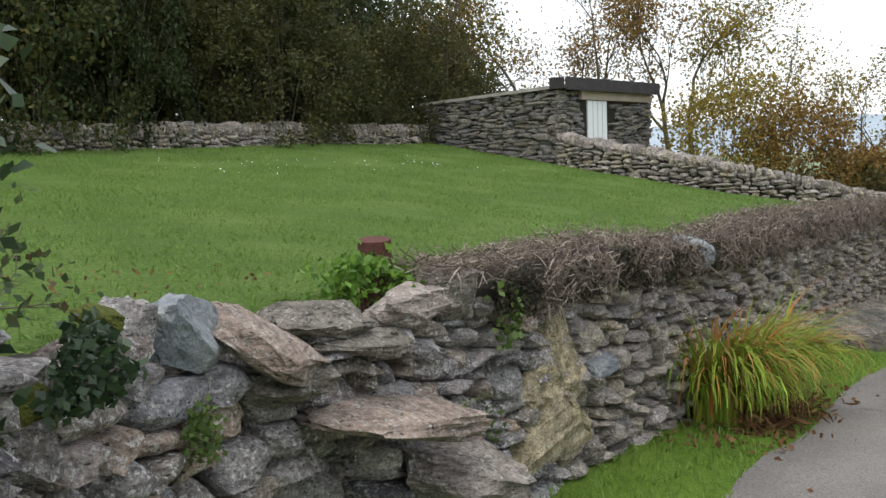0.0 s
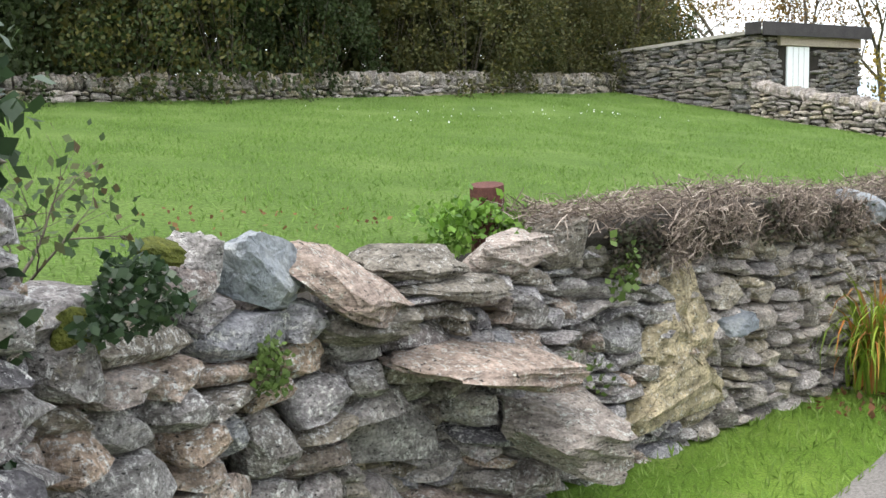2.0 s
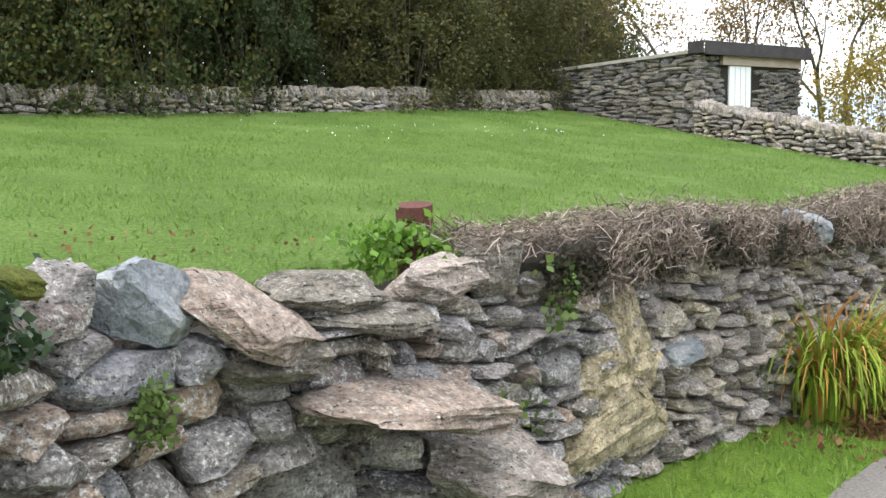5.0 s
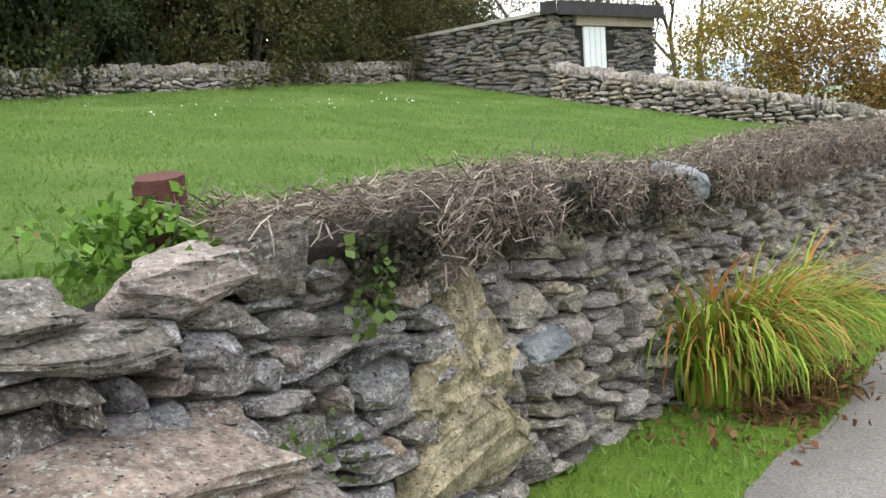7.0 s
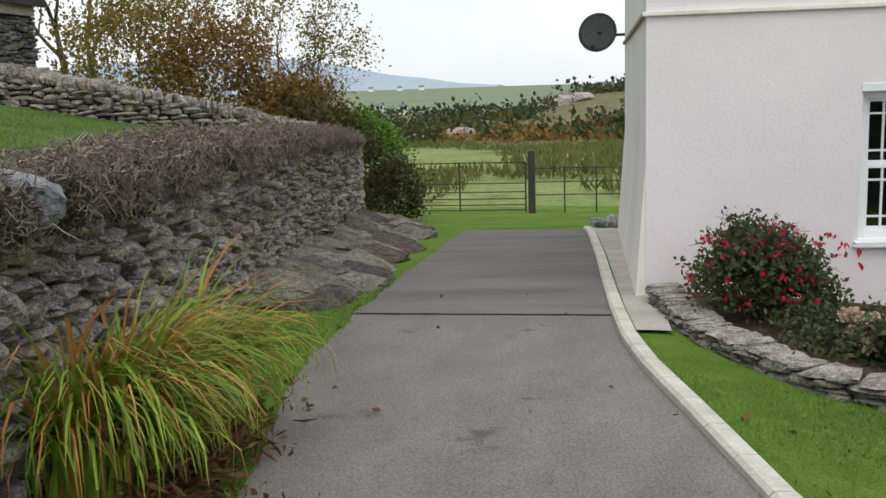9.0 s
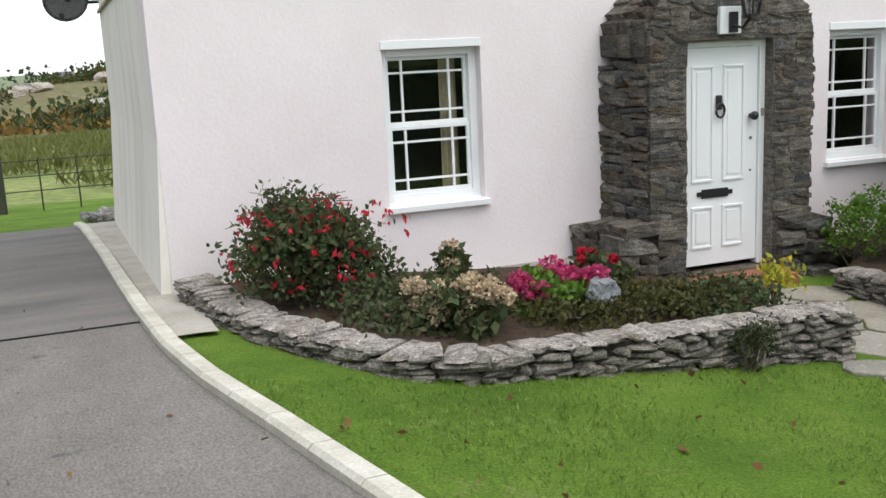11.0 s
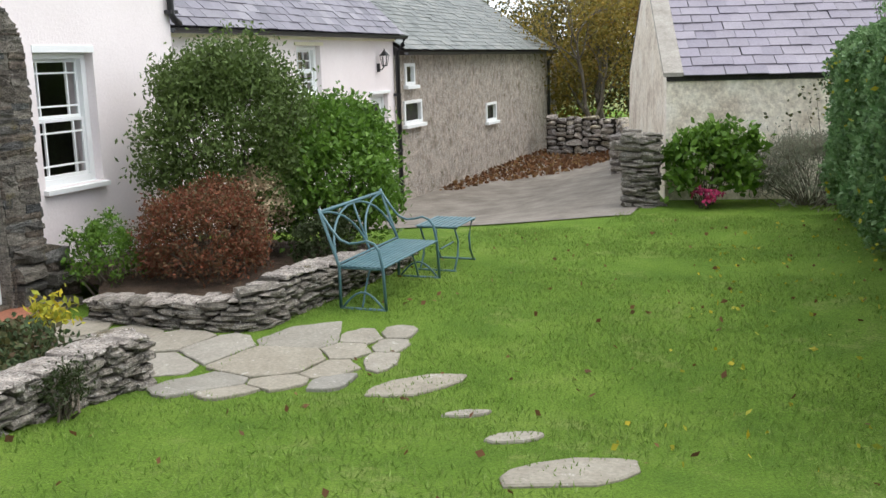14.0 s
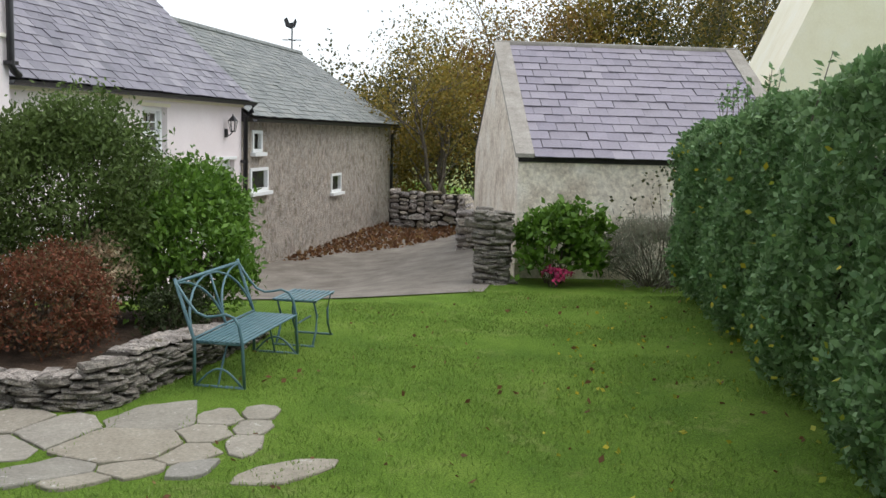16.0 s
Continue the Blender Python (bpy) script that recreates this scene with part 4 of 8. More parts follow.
def sash(parent, x0, x1, z0, z1, y, recess=0.09, curtain=None, bars=((0.16, 0.82), (0.18, 0.80)), name="window"):
    """A two-light sash with margin panes, its frame flush in the opening, a sloping sill and a room behind it."""
    w = part(name, box_bm((x0, y + recess + 0.02, z0), (x0 + 0.07, y + recess + 0.10, z1), 0.006), M["paint"], parent, "white painted margin-light sash window")
    yy = y + recess
    part("window_frame", box_bm((x1 - 0.07, yy + 0.02, z0), (x1, yy + 0.10, z1), 0.006), M["paint"], w)
    part("window_frame", box_bm((x0 + 0.07, yy + 0.02, z1 - 0.06), (x1 - 0.07, yy + 0.10, z1), 0.006), M["paint"], w)
    part("window_frame", box_bm((x0 + 0.07, yy + 0.02, z0), (x1 - 0.07, yy + 0.10, z0 + 0.07), 0.006), M["paint"], w)
    gx0, gx1, gz0, gz1 = x0 + 0.07, x1 - 0.07, z0 + 0.07, z1 - 0.06
    mid = (gz0 + gz1) / 2
    for a, b, yo in ((gz0, mid, 0.045), (mid, gz1, 0.075)):
        s = part("sash_rail", box_bm((gx0, yy + yo, a), (gx1, yy + yo + 0.03, a + 0.035), 0.004), M["paint"], w)
        part("sash_rail", box_bm((gx0, yy + yo, b - 0.03), (gx1, yy + yo + 0.03, b), 0.004), M["paint"], w)
        part("sash_stile", box_bm((gx0, yy + yo, a + 0.035), (gx0 + 0.03, yy + yo + 0.03, b - 0.03), 0.004), M["paint"], w)
        part("sash_stile", box_bm((gx1 - 0.03, yy + yo, a + 0.035), (gx1, yy + yo + 0.03, b - 0.03), 0.004), M["paint"], w)
        for f in bars[0]:
            x = gx0 + (gx1 - gx0) * (0.06 + 0.88 * f)
            part("glazing_bar", box_bm((x - 0.009, yy + yo + 0.003, a + 0.03), (x + 0.009, yy + yo + 0.027, b - 0.03)), M["paint"], w)
        for f in bars[1]:
            z = a + (b - a) * (0.05 + 0.9 * f)
            part("glazing_bar", box_bm((gx0 + 0.03, yy + yo + 0.004, z - 0.009), (gx1 - 0.03, yy + yo + 0.026, z + 0.009)), M["paint"], w)
        g = part("pane", box_bm((gx0 + 0.02, yy + yo + 0.012, a + 0.02), (gx1 - 0.02, yy + yo + 0.016, b - 0.02)), M["glass"], w)
        g.visible_shadow = False
    part("window_sill", prism_bm([(x0 - 0.03, y - 0.06, z0 - 0.055), (x0 - 0.03, yy + 0.1, z0 - 0.055), (x0 - 0.03, yy + 0.1, z0 + 0.012), (x0 - 0.03, y - 0.06, z0 - 0.012)], (x1 - x0 + 0.06, 0, 0)), M["paint"], w)
    # room shell in near black, its dimness painted on
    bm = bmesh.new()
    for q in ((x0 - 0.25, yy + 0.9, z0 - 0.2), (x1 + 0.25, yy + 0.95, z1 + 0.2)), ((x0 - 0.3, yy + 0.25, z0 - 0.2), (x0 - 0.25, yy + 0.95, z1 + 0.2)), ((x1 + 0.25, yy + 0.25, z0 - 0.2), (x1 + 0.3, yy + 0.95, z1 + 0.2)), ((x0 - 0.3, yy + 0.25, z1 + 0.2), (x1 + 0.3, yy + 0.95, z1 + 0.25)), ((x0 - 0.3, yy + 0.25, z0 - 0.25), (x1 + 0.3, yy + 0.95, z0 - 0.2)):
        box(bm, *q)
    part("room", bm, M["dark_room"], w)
    if curtain:
        for side in curtain:
            bm = bmesh.new()
            cx = x1 - 0.22 if side > 0 else x0 + 0.12
            n = 10
            top = [bm.verts.new((cx + 0.16 * i / n - 0.05, yy + 0.22 + 0.02 * math.sin(i * 2.1), z1)) for i in range(n + 1)]
            bot = [bm.verts.new((cx + 0.17 * i / n - 0.05, yy + 0.22 + 0.03 * math.sin(i * 2.1 + 0.4), z0)) for i in range(n + 1)]
            for i in range(n):
                bm.faces.new((top[i], top[i + 1], bot[i + 1], bot[i]))
            part("curtain", bm, M["curtain"], w, "pale olive curtain", True)
    return w


def rail_tube(parent, name, pts, r, mat, label=""):
    return part(name, tube_bm(pts, r, 8), mat, parent, label, True)


# ---------------------------------------------------------------- the house
HX0, HX1, HY0, HY1 = -4.37, 4.2, 0.47, 6.95


def build_house():
    house = thing("house", "two-storey pale pink limewashed cottage with white sash windows", "house", at=(0, 3.5, 0))
    holes = [(-2.56, -1.69, 0.80, 2.08), (2.03, 2.86, 0.80, 2.08), (2.05, 2.93, 2.88, 4.1), (-0.1, 0.9, -0.4, 2.05)]
    holed_wall("front_wall", HX0, HX1, -0.5, 5.4, HY0, HY0 + 0.35, holes, M["pink"], house)
    gable = bmesh.new()
    prism(gable, [(HX0 - 0.002, HY0 + 0.35, -0.5), (HX0 - 0.002, HY1, -0.5), (HX0 - 0.002, HY1, 5.4), (HX0 - 0.002, (HY0 + HY1) / 2, 8.2), (HX0 - 0.002, HY0 + 0.35, 5.6)], (0.35, 0, 0))
    bmesh.ops.recalc_face_normals(gable, faces=gable.faces)
    part("gable_wall", gable, M["white_wash"], house, "streaked whitewashed gable wall")
    bm = bmesh.new()
    prism(bm, [(HX1 - 0.35, HY0 + 0.35, -0.5), (HX1 - 0.35, HY1, -0.5), (HX1 - 0.35, HY1, 5.4), (HX1 - 0.35, (HY0 + HY1) / 2, 8.2), (HX1 - 0.35, HY0 + 0.35, 5.6)], (0.35, 0, 0))
    bmesh.ops.recalc_face_normals(bm, faces=bm.faces)
    part("gable_wall", bm, M["pink"], house)
    part("back_wall", box_bm((HX0 + 0.35, HY1 - 0.35, -0.5), (HX1 - 0.35, HY1, 5.4)), M["pink"], house)
    # sloped foot of the gable and front corner
    part("wall_foot", prism_bm([(HX0 - 0.002, HY0 - 0.002, 0.0), (HX0 - 0.11, HY0 - 0.002, 0.0), (HX0 - 0.07, HY0 - 0.002, 0.55), (HX0 - 0.002, HY0 - 0.002, 1.5)], (0, HY1 - HY0, 0)), M["white_wash"], house)
    mid = (HY0 + HY1) / 2
    part("roof", prism_bm([(HX0 - 0.1, HY0 - 0.2, 5.35), (HX0 - 0.1, mid, 8.35), (HX0 - 0.1, HY1 + 0.2, 5.35), (HX0 - 0.1, HY1 + 0.2, 5.5), (HX0 - 0.1, mid, 8.5), (HX0 - 0.1, HY0 - 0.2, 5.5)], (HX1 - HX0 + 0.2, 0, 0)), M["slate_j"], house)
    part("drip_course", box_bm((HX0 - 0.035, HY0 - 0.035, 2.775), (HX1 + 0.0, HY0 - 0.003, 2.815), 0.008), M["white_wash"], house)
    part("drip_course", box_bm((HX0 - 0.035, HY0 - 0.0, 2.775), (HX0 - 0.006, HY1, 2.815), 0.008), M["lintel"], house)
    for x0, x1, z in ((-2.60, -1.655, 2.08), (1.99, 2.90, 2.08)):
        part("window_head", box_bm((x0 + 0.03, HY0 - 0.012, z), (x1 - 0.03, HY0 - 0.003, z + 0.07), 0.004), M["paint"], house)
    sash(house, -2.56, -1.69, 0.80, 2.08, HY0, 0.08, (1,))
    sash(house, 2.03, 2.86, 0.80, 2.08, HY0, 0.08, None)
    sash(house, 2.05, 2.93, 2.88, 4.1, HY0, 0.08, None)
    # concrete skirting ledge under the front wall
    part("plinth", prism_bm([(-2.9, HY0, -0.2), (-2.9, HY0 - 0.28, -0.2), (-2.9, HY0 - 0.28, 0.13), (-2.9, HY0 - 0.004, 0.17)], (2.3, 0, 0)), M["cement"], house)
    part("plinth", box_bm((1.55, HY0 - 0.012, -0.4), (HX1, HY0 - 0.003, -0.06)), M["tarfelt"], house, "dark painted base strip")
    # corner downpipe
    rail_tube(house, "downpipe", [(HX1 - 0.05, HY0 - 0.06, 5.3), (HX1 - 0.05, HY0 - 0.06, 2.5), (HX1 + 0.0, HY0 - 0.06, 2.44), (HX1 + 0.12, HY0 - 0.04, 2.40)], 0.04, M["pipe"], "black downpipe")
    for z in (2.5, 3.6, 4.7):
        part("pipe_clip", box_bm((HX1 - 0.10, HY0 - 0.09, z), (HX1 + 0.04, HY0 - 0.004, z + 0.04)), M["pipe"], house)
    return house


HOUSE = build_house()


def satellite_dish():
    d = thing("satellite_dish", "grey satellite dish on an arm at the gable", "satellite dish", at=(-4.5, 7.0, 2.9))
    c = Vector((-4.78, 7.05, 2.98))
    n = Vector((-0.25, -0.95, 0.18)).normalized()
    a = n.orthogonal().normalized()
    b = n.cross(a)
    bm = bmesh.new()
    rings = []
    for k in range(6):
        r = 0.30 * k / 5
        rings.append([bm.verts.new(c + n * (-0.05 + 0.05 * (k / 5) ** 2) + r * (math.cos(t) * a + math.sin(t) * b)) for t in [2 * math.pi * i / 24 for i in range(24)]] if k else [bm.verts.new(c - n * 0.05)])
    for i in range(24):
        bm.faces.new((rings[0][0], rings[1][i], rings[1][(i + 1) % 24]))
    for q, w in zip(rings[1:], rings[2:]):
        for i in range(24):
            bm.faces.new((q[i], w[i], w[(i + 1) % 24], q[(i + 1) % 24]))
    bmesh.ops.solidify(bm, geom=bm.faces[:], thickness=0.008)
    part("reflector", bm, M["grey_metal"], d, "", True)
    part("arm", tube_bm([c - n * 0.03, c - n * 0.12 + Vector((0.2, 0, -0.02)), (HX0 + 0.02, 6.93, 2.93)], 0.022, 8), M["black"], d)
    part("feed_arm", tube_bm([c + Vector((0, 0, -0.27)), c + n * 0.32 + Vector((0, 0, -0.3))], 0.012, 6), M["black"], d)
    part("receiver", box_bm(c + n * 0.30 + Vector((-0.03, -0.03, -0.33)), c + n * 0.30 + Vector((0.03, 0.05, -0.25)), 0.01), M["black"], d)


satellite_dish()


def build_porch():
    porch = thing("porch", "arched porch of dark rubble stone round the front door", "porch", at=(0.43, 0.2, -0.1))
    fx0, fx1, fy, by = -0.42, 1.30, -0.12, HY0 - 0.004
    cx, hw, sp, rise = (fx0 + fx1) / 2, (fx1 - fx0) / 2, 2.02, 0.62

    def arch(s):
        u = (fx0 + s - cx) / hw
        return sp + rise * math.sqrt(max(0.0, 1 - abs(u) ** 2.2))

    n = 20
    out = [(fx0 + 0.012, fy - 0.008, -0.5)]
    for i in range(n + 1):
        s = (fx1 - fx0 - 0.024) * i / n + 0.012
        out.append((fx0 + s, fy - 0.008, arch(s) - 0.012))
    out += [(fx1 - 0.012, fy - 0.008, -0.5), (0.86, fy - 0.008, -0.5), (0.86, fy - 0.008, 2.03), (-0.05, fy - 0.008, 2.03), (-0.05, fy - 0.008, -0.5)]
    part("mortar", prism_bm(out, (0, by - fy - 0.06, 0)), M["porch_stone"], porch, "dark mortar and rubble heart")
    fc, fl = polyline([(fx0, fy), (fx1, fy)])
    rows = []
    for r in pack(fl, arch, (0.10, 0.30), (0.045, 0.095), 41, lambda s: -0.25, 0.12):
        r = (r[0], r[1], r[2], max(r[2] + 0.03, min(r[3], min(arch(r[0] + 0.02), arch(r[1] - 0.02)))))
        if r[3] > sp:
            half = hw * (1 - min(0.98, (r[3] - sp) / rise) ** 2) ** (1 / 2.2)
            r = (max(r[0], cx - half - fx0), min(r[1], cx + half - fx0), r[2], r[3])
            if r[1] - r[0] < 0.05:
                continue
        a, b = fx0 + r[0], fx0 + r[1]
        if r[2] < 2.02 and b > -0.06 and a < 0.87:
            if a < -0.1 and r[2] < 2.0:
                r = (r[0], -0.05 - fx0, r[2], min(r[3], 2.4))
            elif b > 0.9 and r[2] < 2.0:
                r = (0.87 - fx0, r[1], r[2], r[3])
            elif r[3] > 2.06:
                r = (r[0], r[1], 2.04, r[3])
            else:
                continue
        rows.append(r)
    lay(rows, fc, 0.16, PORCH, porch, "stone", None, seed=42, proud=0.005, lean=1.5, fill=1.0)
    for pts, sd in (([(fx0 - 0.12, by), (fx0, fy)], 43), ([(fx1, fy), (fx1 + 0.02, by)], 44)):
        c, ln = polyline(pts)
        lay(pack(ln, lambda s: sp - 0.16, (0.10, 0.30), (0.045, 0.095), sd, lambda s: -0.25), c, 0.16, PORCH, porch, "stone", None, seed=sd, proud=0.012, lean=3)
    # stepped plinths
    for pts, top, sd in (([(-0.88, by), (-0.74, -0.26), (-0.12, -0.24)], 0.50, 45), ([(0.92, -0.2), (1.46, -0.2), (1.48, by)], 0.40, 46)):
        c, ln = polyline(pts)
        lay(pack(ln, lambda s: top, (0.14, 0.36), (0.08, 0.17), sd, lambda s: -0.3), c, 0.3, PORCH, porch, "stone", None, seed=sd, proud=0.015, lean=3)
        bm = bmesh.new()
        prism(bm, [(p[0] * 0.97, min(p[1] + 0.06, by), -0.4) for p in pts] + ([(-0.12, by, -0.4)] if sd == 45 else [(0.92, by, -0.4)]), (0, 0, 0.4 + top - 0.03))
        bmesh.ops.recalc_face_normals(bm, faces=bm.faces)
        part("plinth", bm, M["porch_stone"], porch)
    # roof stones over the barrel
    rr = random.Random(48)
    for i in range(17):
        t = math.pi * (i + 0.5) / 17
        for j in range(3):
            x, z = cx - hw * 0.94 * math.cos(t), sp + rise * math.sin(t) ** 0.9
            y = fy + 0.14 + (by - fy - 0.14) * (j + 0.3) / 3
            me = rr.choice(PORCH)
            m = Matrix.Translation((x - 0.035 * math.cos(t) * (j + 1), y, z - 0.065)) @ Euler((0, math.pi / 2 - t + rr.uniform(-0.1, 0.1), rr.uniform(-0.2, 0.2))).to_matrix().to_4x4() @ Matrix.Diagonal((0.19, 0.26, 0.14, 1))
            part_m("stone", me, porch, place=m)
    part("step", box_bm((-0.05, -0.42, -0.35), (0.95, -0.06, -0.03), 0.015), M["terracotta"], porch, "worn red quarry-tile step")
    part("door_sill", box_bm((-0.04, -0.10, -0.35), (0.93, 0.10, -0.006), 0.008), M["bark"], porch, "worn brown timber door sill")
    part("threshold_stone", box_bm((-0.42, -0.62, -0.35), (0.02, -0.30, 0.02), 0.05), M["flag"], porch)
    return porch


build_porch()


def panel(bm, x0, x1, z0, z1, y):
    """A raised-and-fielded panel: a moulding frame and a field."""
    for a, b in (((x0, y - 0.014, z0), (x1, y + 0.01, z0 + 0.022)), ((x0, y - 0.014, z1 - 0.022), (x1, y + 0.01, z1)), ((x0, y - 0.014, z0 + 0.022), (x0 + 0.022, y + 0.01, z1 - 0.022)), ((x1 - 0.022, y - 0.014, z0 + 0.022), (x1, y + 0.01, z1 - 0.022))):
        box(bm, a, b, 0.005)
    box(bm, (x0 + 0.05, y - 0.008, z0 + 0.05), (x1 - 0.05, y + 0.01, z1 - 0.05), 0.006)


def front_door():
    door = thing("front_door", "white four-panel front door with black iron furniture", "door", at=(0.4, 0, 0))
    y = 0.0
    part("door_frame", box_bm((-0.045, y - 0.02, 0.0), (0.0, y + 0.08, 2.03), 0.006), M["paint"], door)
    part("door_frame", box_bm((0.80, y - 0.02, 0.0), (0.86, y + 0.08, 2.03), 0.006), M["paint"], door)
    part("door_frame", box_bm((0.0, y - 0.02, 1.975), (0.80, y + 0.08, 2.03), 0.006), M["paint"], door)
    leaf = part("door_leaf", box_bm((0.004, y + 0.004, 0.045), (0.796, y + 0.05, 1.972), 0.004), M["paint"], door)
    for x0, x1 in ((0.09, 0.32), (0.42, 0.65)):
        for z0, z1 in ((0.20, 0.58), (0.80, 1.82)):
            bm = bmesh.new()
            panel(bm, x0, x1, z0, z1, y + 0.002)
            part("door_panel", bm, M["paint"], leaf)
    bm = bmesh.new()
    box(bm, (0.20, y - 0.012, 0.655), (0.48, y + 0.004, 0.735), 0.004)
    box(bm, (0.15, y - 0.01, 0.675), (0.20, y + 0.004, 0.715), 0.004)
    box(bm, (0.48, y - 0.01, 0.675), (0.53, y + 0.004, 0.715), 0.004)
    part("letter_plate", bm, M["black"], leaf, "black iron letter plate")
    bm = bmesh.new()
    box(bm, (0.345, y - 0.03, 1.43), (0.395, y + 0.004, 1.56), 0.012)
    tube(bm, [(0.37 + 0.045 * math.cos(t), y - 0.035, 1.425 + 0.06 * math.sin(t)) for t in [math.radians(a) for a in range(60, 481, 30)]], 0.011, 6)
    part("door_knocker", bm, M["black"], leaf, "black iron ring knocker")
    bm = bmesh.new()
    bmesh.ops.create_uvsphere(bm, u_segments=12, v_segments=8, radius=0.04, matrix=Matrix.Translation((0.72, y - 0.055, 1.36)))
    tube(bm, [(0.72, y - 0.03, 1.36), (0.72, y + 0.004, 1.36)], 0.02, 8)
    part("door_knob", bm, M["black"], leaf, "black iron knob", True)
    for z, r in ((1.16, 0.014), (0.87, 0.009)):
        part("keyhole", tube_bm([(0.725, y - 0.006, z), (0.725, y + 0.005, z)], r, 8), M["grey_metal"], leaf)
    part("door_bell", box_bm((0.815, y - 0.03, 1.35), (0.845, y - 0.02, 1.42), 0.003), M["cement"], door)


front_door()


def wall_lantern(name, at, out, label, s=1.0, back=None):
    """A coach lantern: back plate, bracket, tapered glazed body, cap and finial."""
    ob = thing(name, label, "wall lamp", at=at)
    p, o = Vector(at), Vector(out)
    side = Vector((-o.y, o.x, 0))
    part("back_plate", box_bm(p - side.to_3d() * 0.035 * s - Vector((0, 0, 0.13)) * s + o * 0.001, p + side * 0.035 * s + Vector((0, 0, 0.02)) * s + o * 0.03, 0.008), M["black"], ob)
    c = p + o * 0.16 * s + Vector((0, 0, 0.08)) * s
    part("bracket", tube_bm([p + o * 0.02 - Vector((0, 0, 0.08)) * s, p + o * 0.09 * s - Vector((0, 0, 0.10)) * s, c - Vector((0, 0, 0.10)) * s], 0.012 * s, 6), M["black"], ob)
    bm = bmesh.new()
    tube(bm, [c + Vector((0, 0, 0.10)) * s, c + Vector((0, 0, 0.19)) * s], 0.11 * s, 6, 0.28)
    tube(bm, [c + Vector((0, 0, 0.19)) * s, c + Vector((0, 0, 0.24)) * s], 0.02 * s, 6, 0.4)
    part("cap", bm, M["black"], ob)
    g = part("lantern_glass", tube_bm([c - Vector((0, 0, 0.09)) * s, c + Vector((0, 0, 0.10)) * s], 0.05 * s, 6, 1.75), M["glass"], ob, "clear tapered lantern glass")
    bm = bmesh.new()
    for k in range(6):
        t = 2 * math.pi * k / 6
        d = Vector((math.cos(t), math.sin(t), 0))
        tube(bm, [c - Vector((0, 0, 0.09)) * s + d * 0.052 * s, c + Vector((0, 0, 0.10)) * s + d * 0.09 * s], 0.007 * s, 4)
    tube(bm, [c - Vector((0, 0, 0.11)) * s, c - Vector((0, 0, 0.085)) * s], 0.055 * s, 6)
    part("cage", bm, M["black"], ob)


bb = thing("lamp_box", "white backing board behind the porch lantern", "backing board", at=(0.36, -0.13, 2.2))
part("board", box_bm((0.25, -0.18, 2.08), (0.47, -0.13, 2.31), 0.008), M["paint"], bb)
wall_lantern("porch_lantern", (0.37, -0.18, 2.24), (0.35, -0.94, 0), "black coach lantern over the front door", 1.15)


# ---------------------------------------------------------------- slate roofs
def slate_roof(parent, name, p0, along, up, length, rise_len, w, gauge, mat, as_parts, seed=1, part_name="slate"):
    """Courses of slates on a plane: p0 the eaves corner, along the eaves, up the slope."""
    rr = random.Random(seed)
    along, up = Vector(along).normalized(), Vector(up).normalized()
    nrm = along.cross(up).normalized()
    if nrm.z < 0:
        nrm = -nrm
    base = bmesh.new()
    bmesh.ops.create_cube(base, size=1)
    unit = bpy.data.meshes.new("slate")
    base.to_mesh(unit)
    base.free()
    unit.materials.append(mat)
    verts, faces = [], []
    rot = Matrix((along, up, nrm)).transposed().to_4x4()
    row, u = 0, 0.0
    while u < rise_len - 0.02:
        x = -(w / 2 if row % 2 else 0)
        h = min(gauge, rise_len - u)
        while x < length - 0.01:
            a, b = max(0, x), min(length, x + w)
            if b - a > 0.03:
                c = Vector(p0) + along * ((a + b) / 2 + rr.uniform(-0.006, 0.006)) + up * (u + h / 2 + rr.uniform(-0.008, 0.008)) + nrm * (0.024 + rr.uniform(-0.004, 0.006))
                m = Matrix.Translation(c) @ rot @ Euler((radians(-3.2 + rr.uniform(-0.5, 0.5)), radians(rr.uniform(-0.5, 0.5)), radians(rr.uniform(-0.6, 0.6)))).to_matrix().to_4x4() @ Matrix.Diagonal((b - a - 0.007, h + 0.03, 0.012, 1))
                if as_parts:
                    part_m(part_name, unit, parent, place=m)
                else:
                    o = len(verts)
                    verts += [m @ v.co for v in unit.vertices]
                    faces += [[o + q for q in f.vertices] for f in unit.polygons]
            x += w
        u += h
        row += 1
    if verts:
        ob = part_m(name, mesh_of(name, verts, faces, mat), parent)
        ob["kind"] = "stuff"


def gutter(parent, a, b, r=0.055):
    a, b = Vector(a), Vector(b)
    d = (b - a).normalized()
    s = Vector((d.y, -d.x, 0))
    bm = bmesh.new()
    prof = [(math.cos(t) * r, math.sin(t) * r) for t in [math.pi + math.pi * k / 6 for k in range(7)]]
    prof += [(math.cos(t) * (r - 0.008), math.sin(t) * (r - 0.008)) for t in [2 * math.pi - math.pi * k / 6 for k in range(7)]]
    prism(bm, [a + s * x + Vector((0, 0, z)) for x, z in prof], b - a)
    bmesh.ops.recalc_face_normals(bm, faces=bm.faces)
    return part("gutter", bm, M["pipe"], parent, "black half-round gutter")


# ---------------------------------------------------------------- pink wing and old barn
WY, BX = 0.65, 11.03


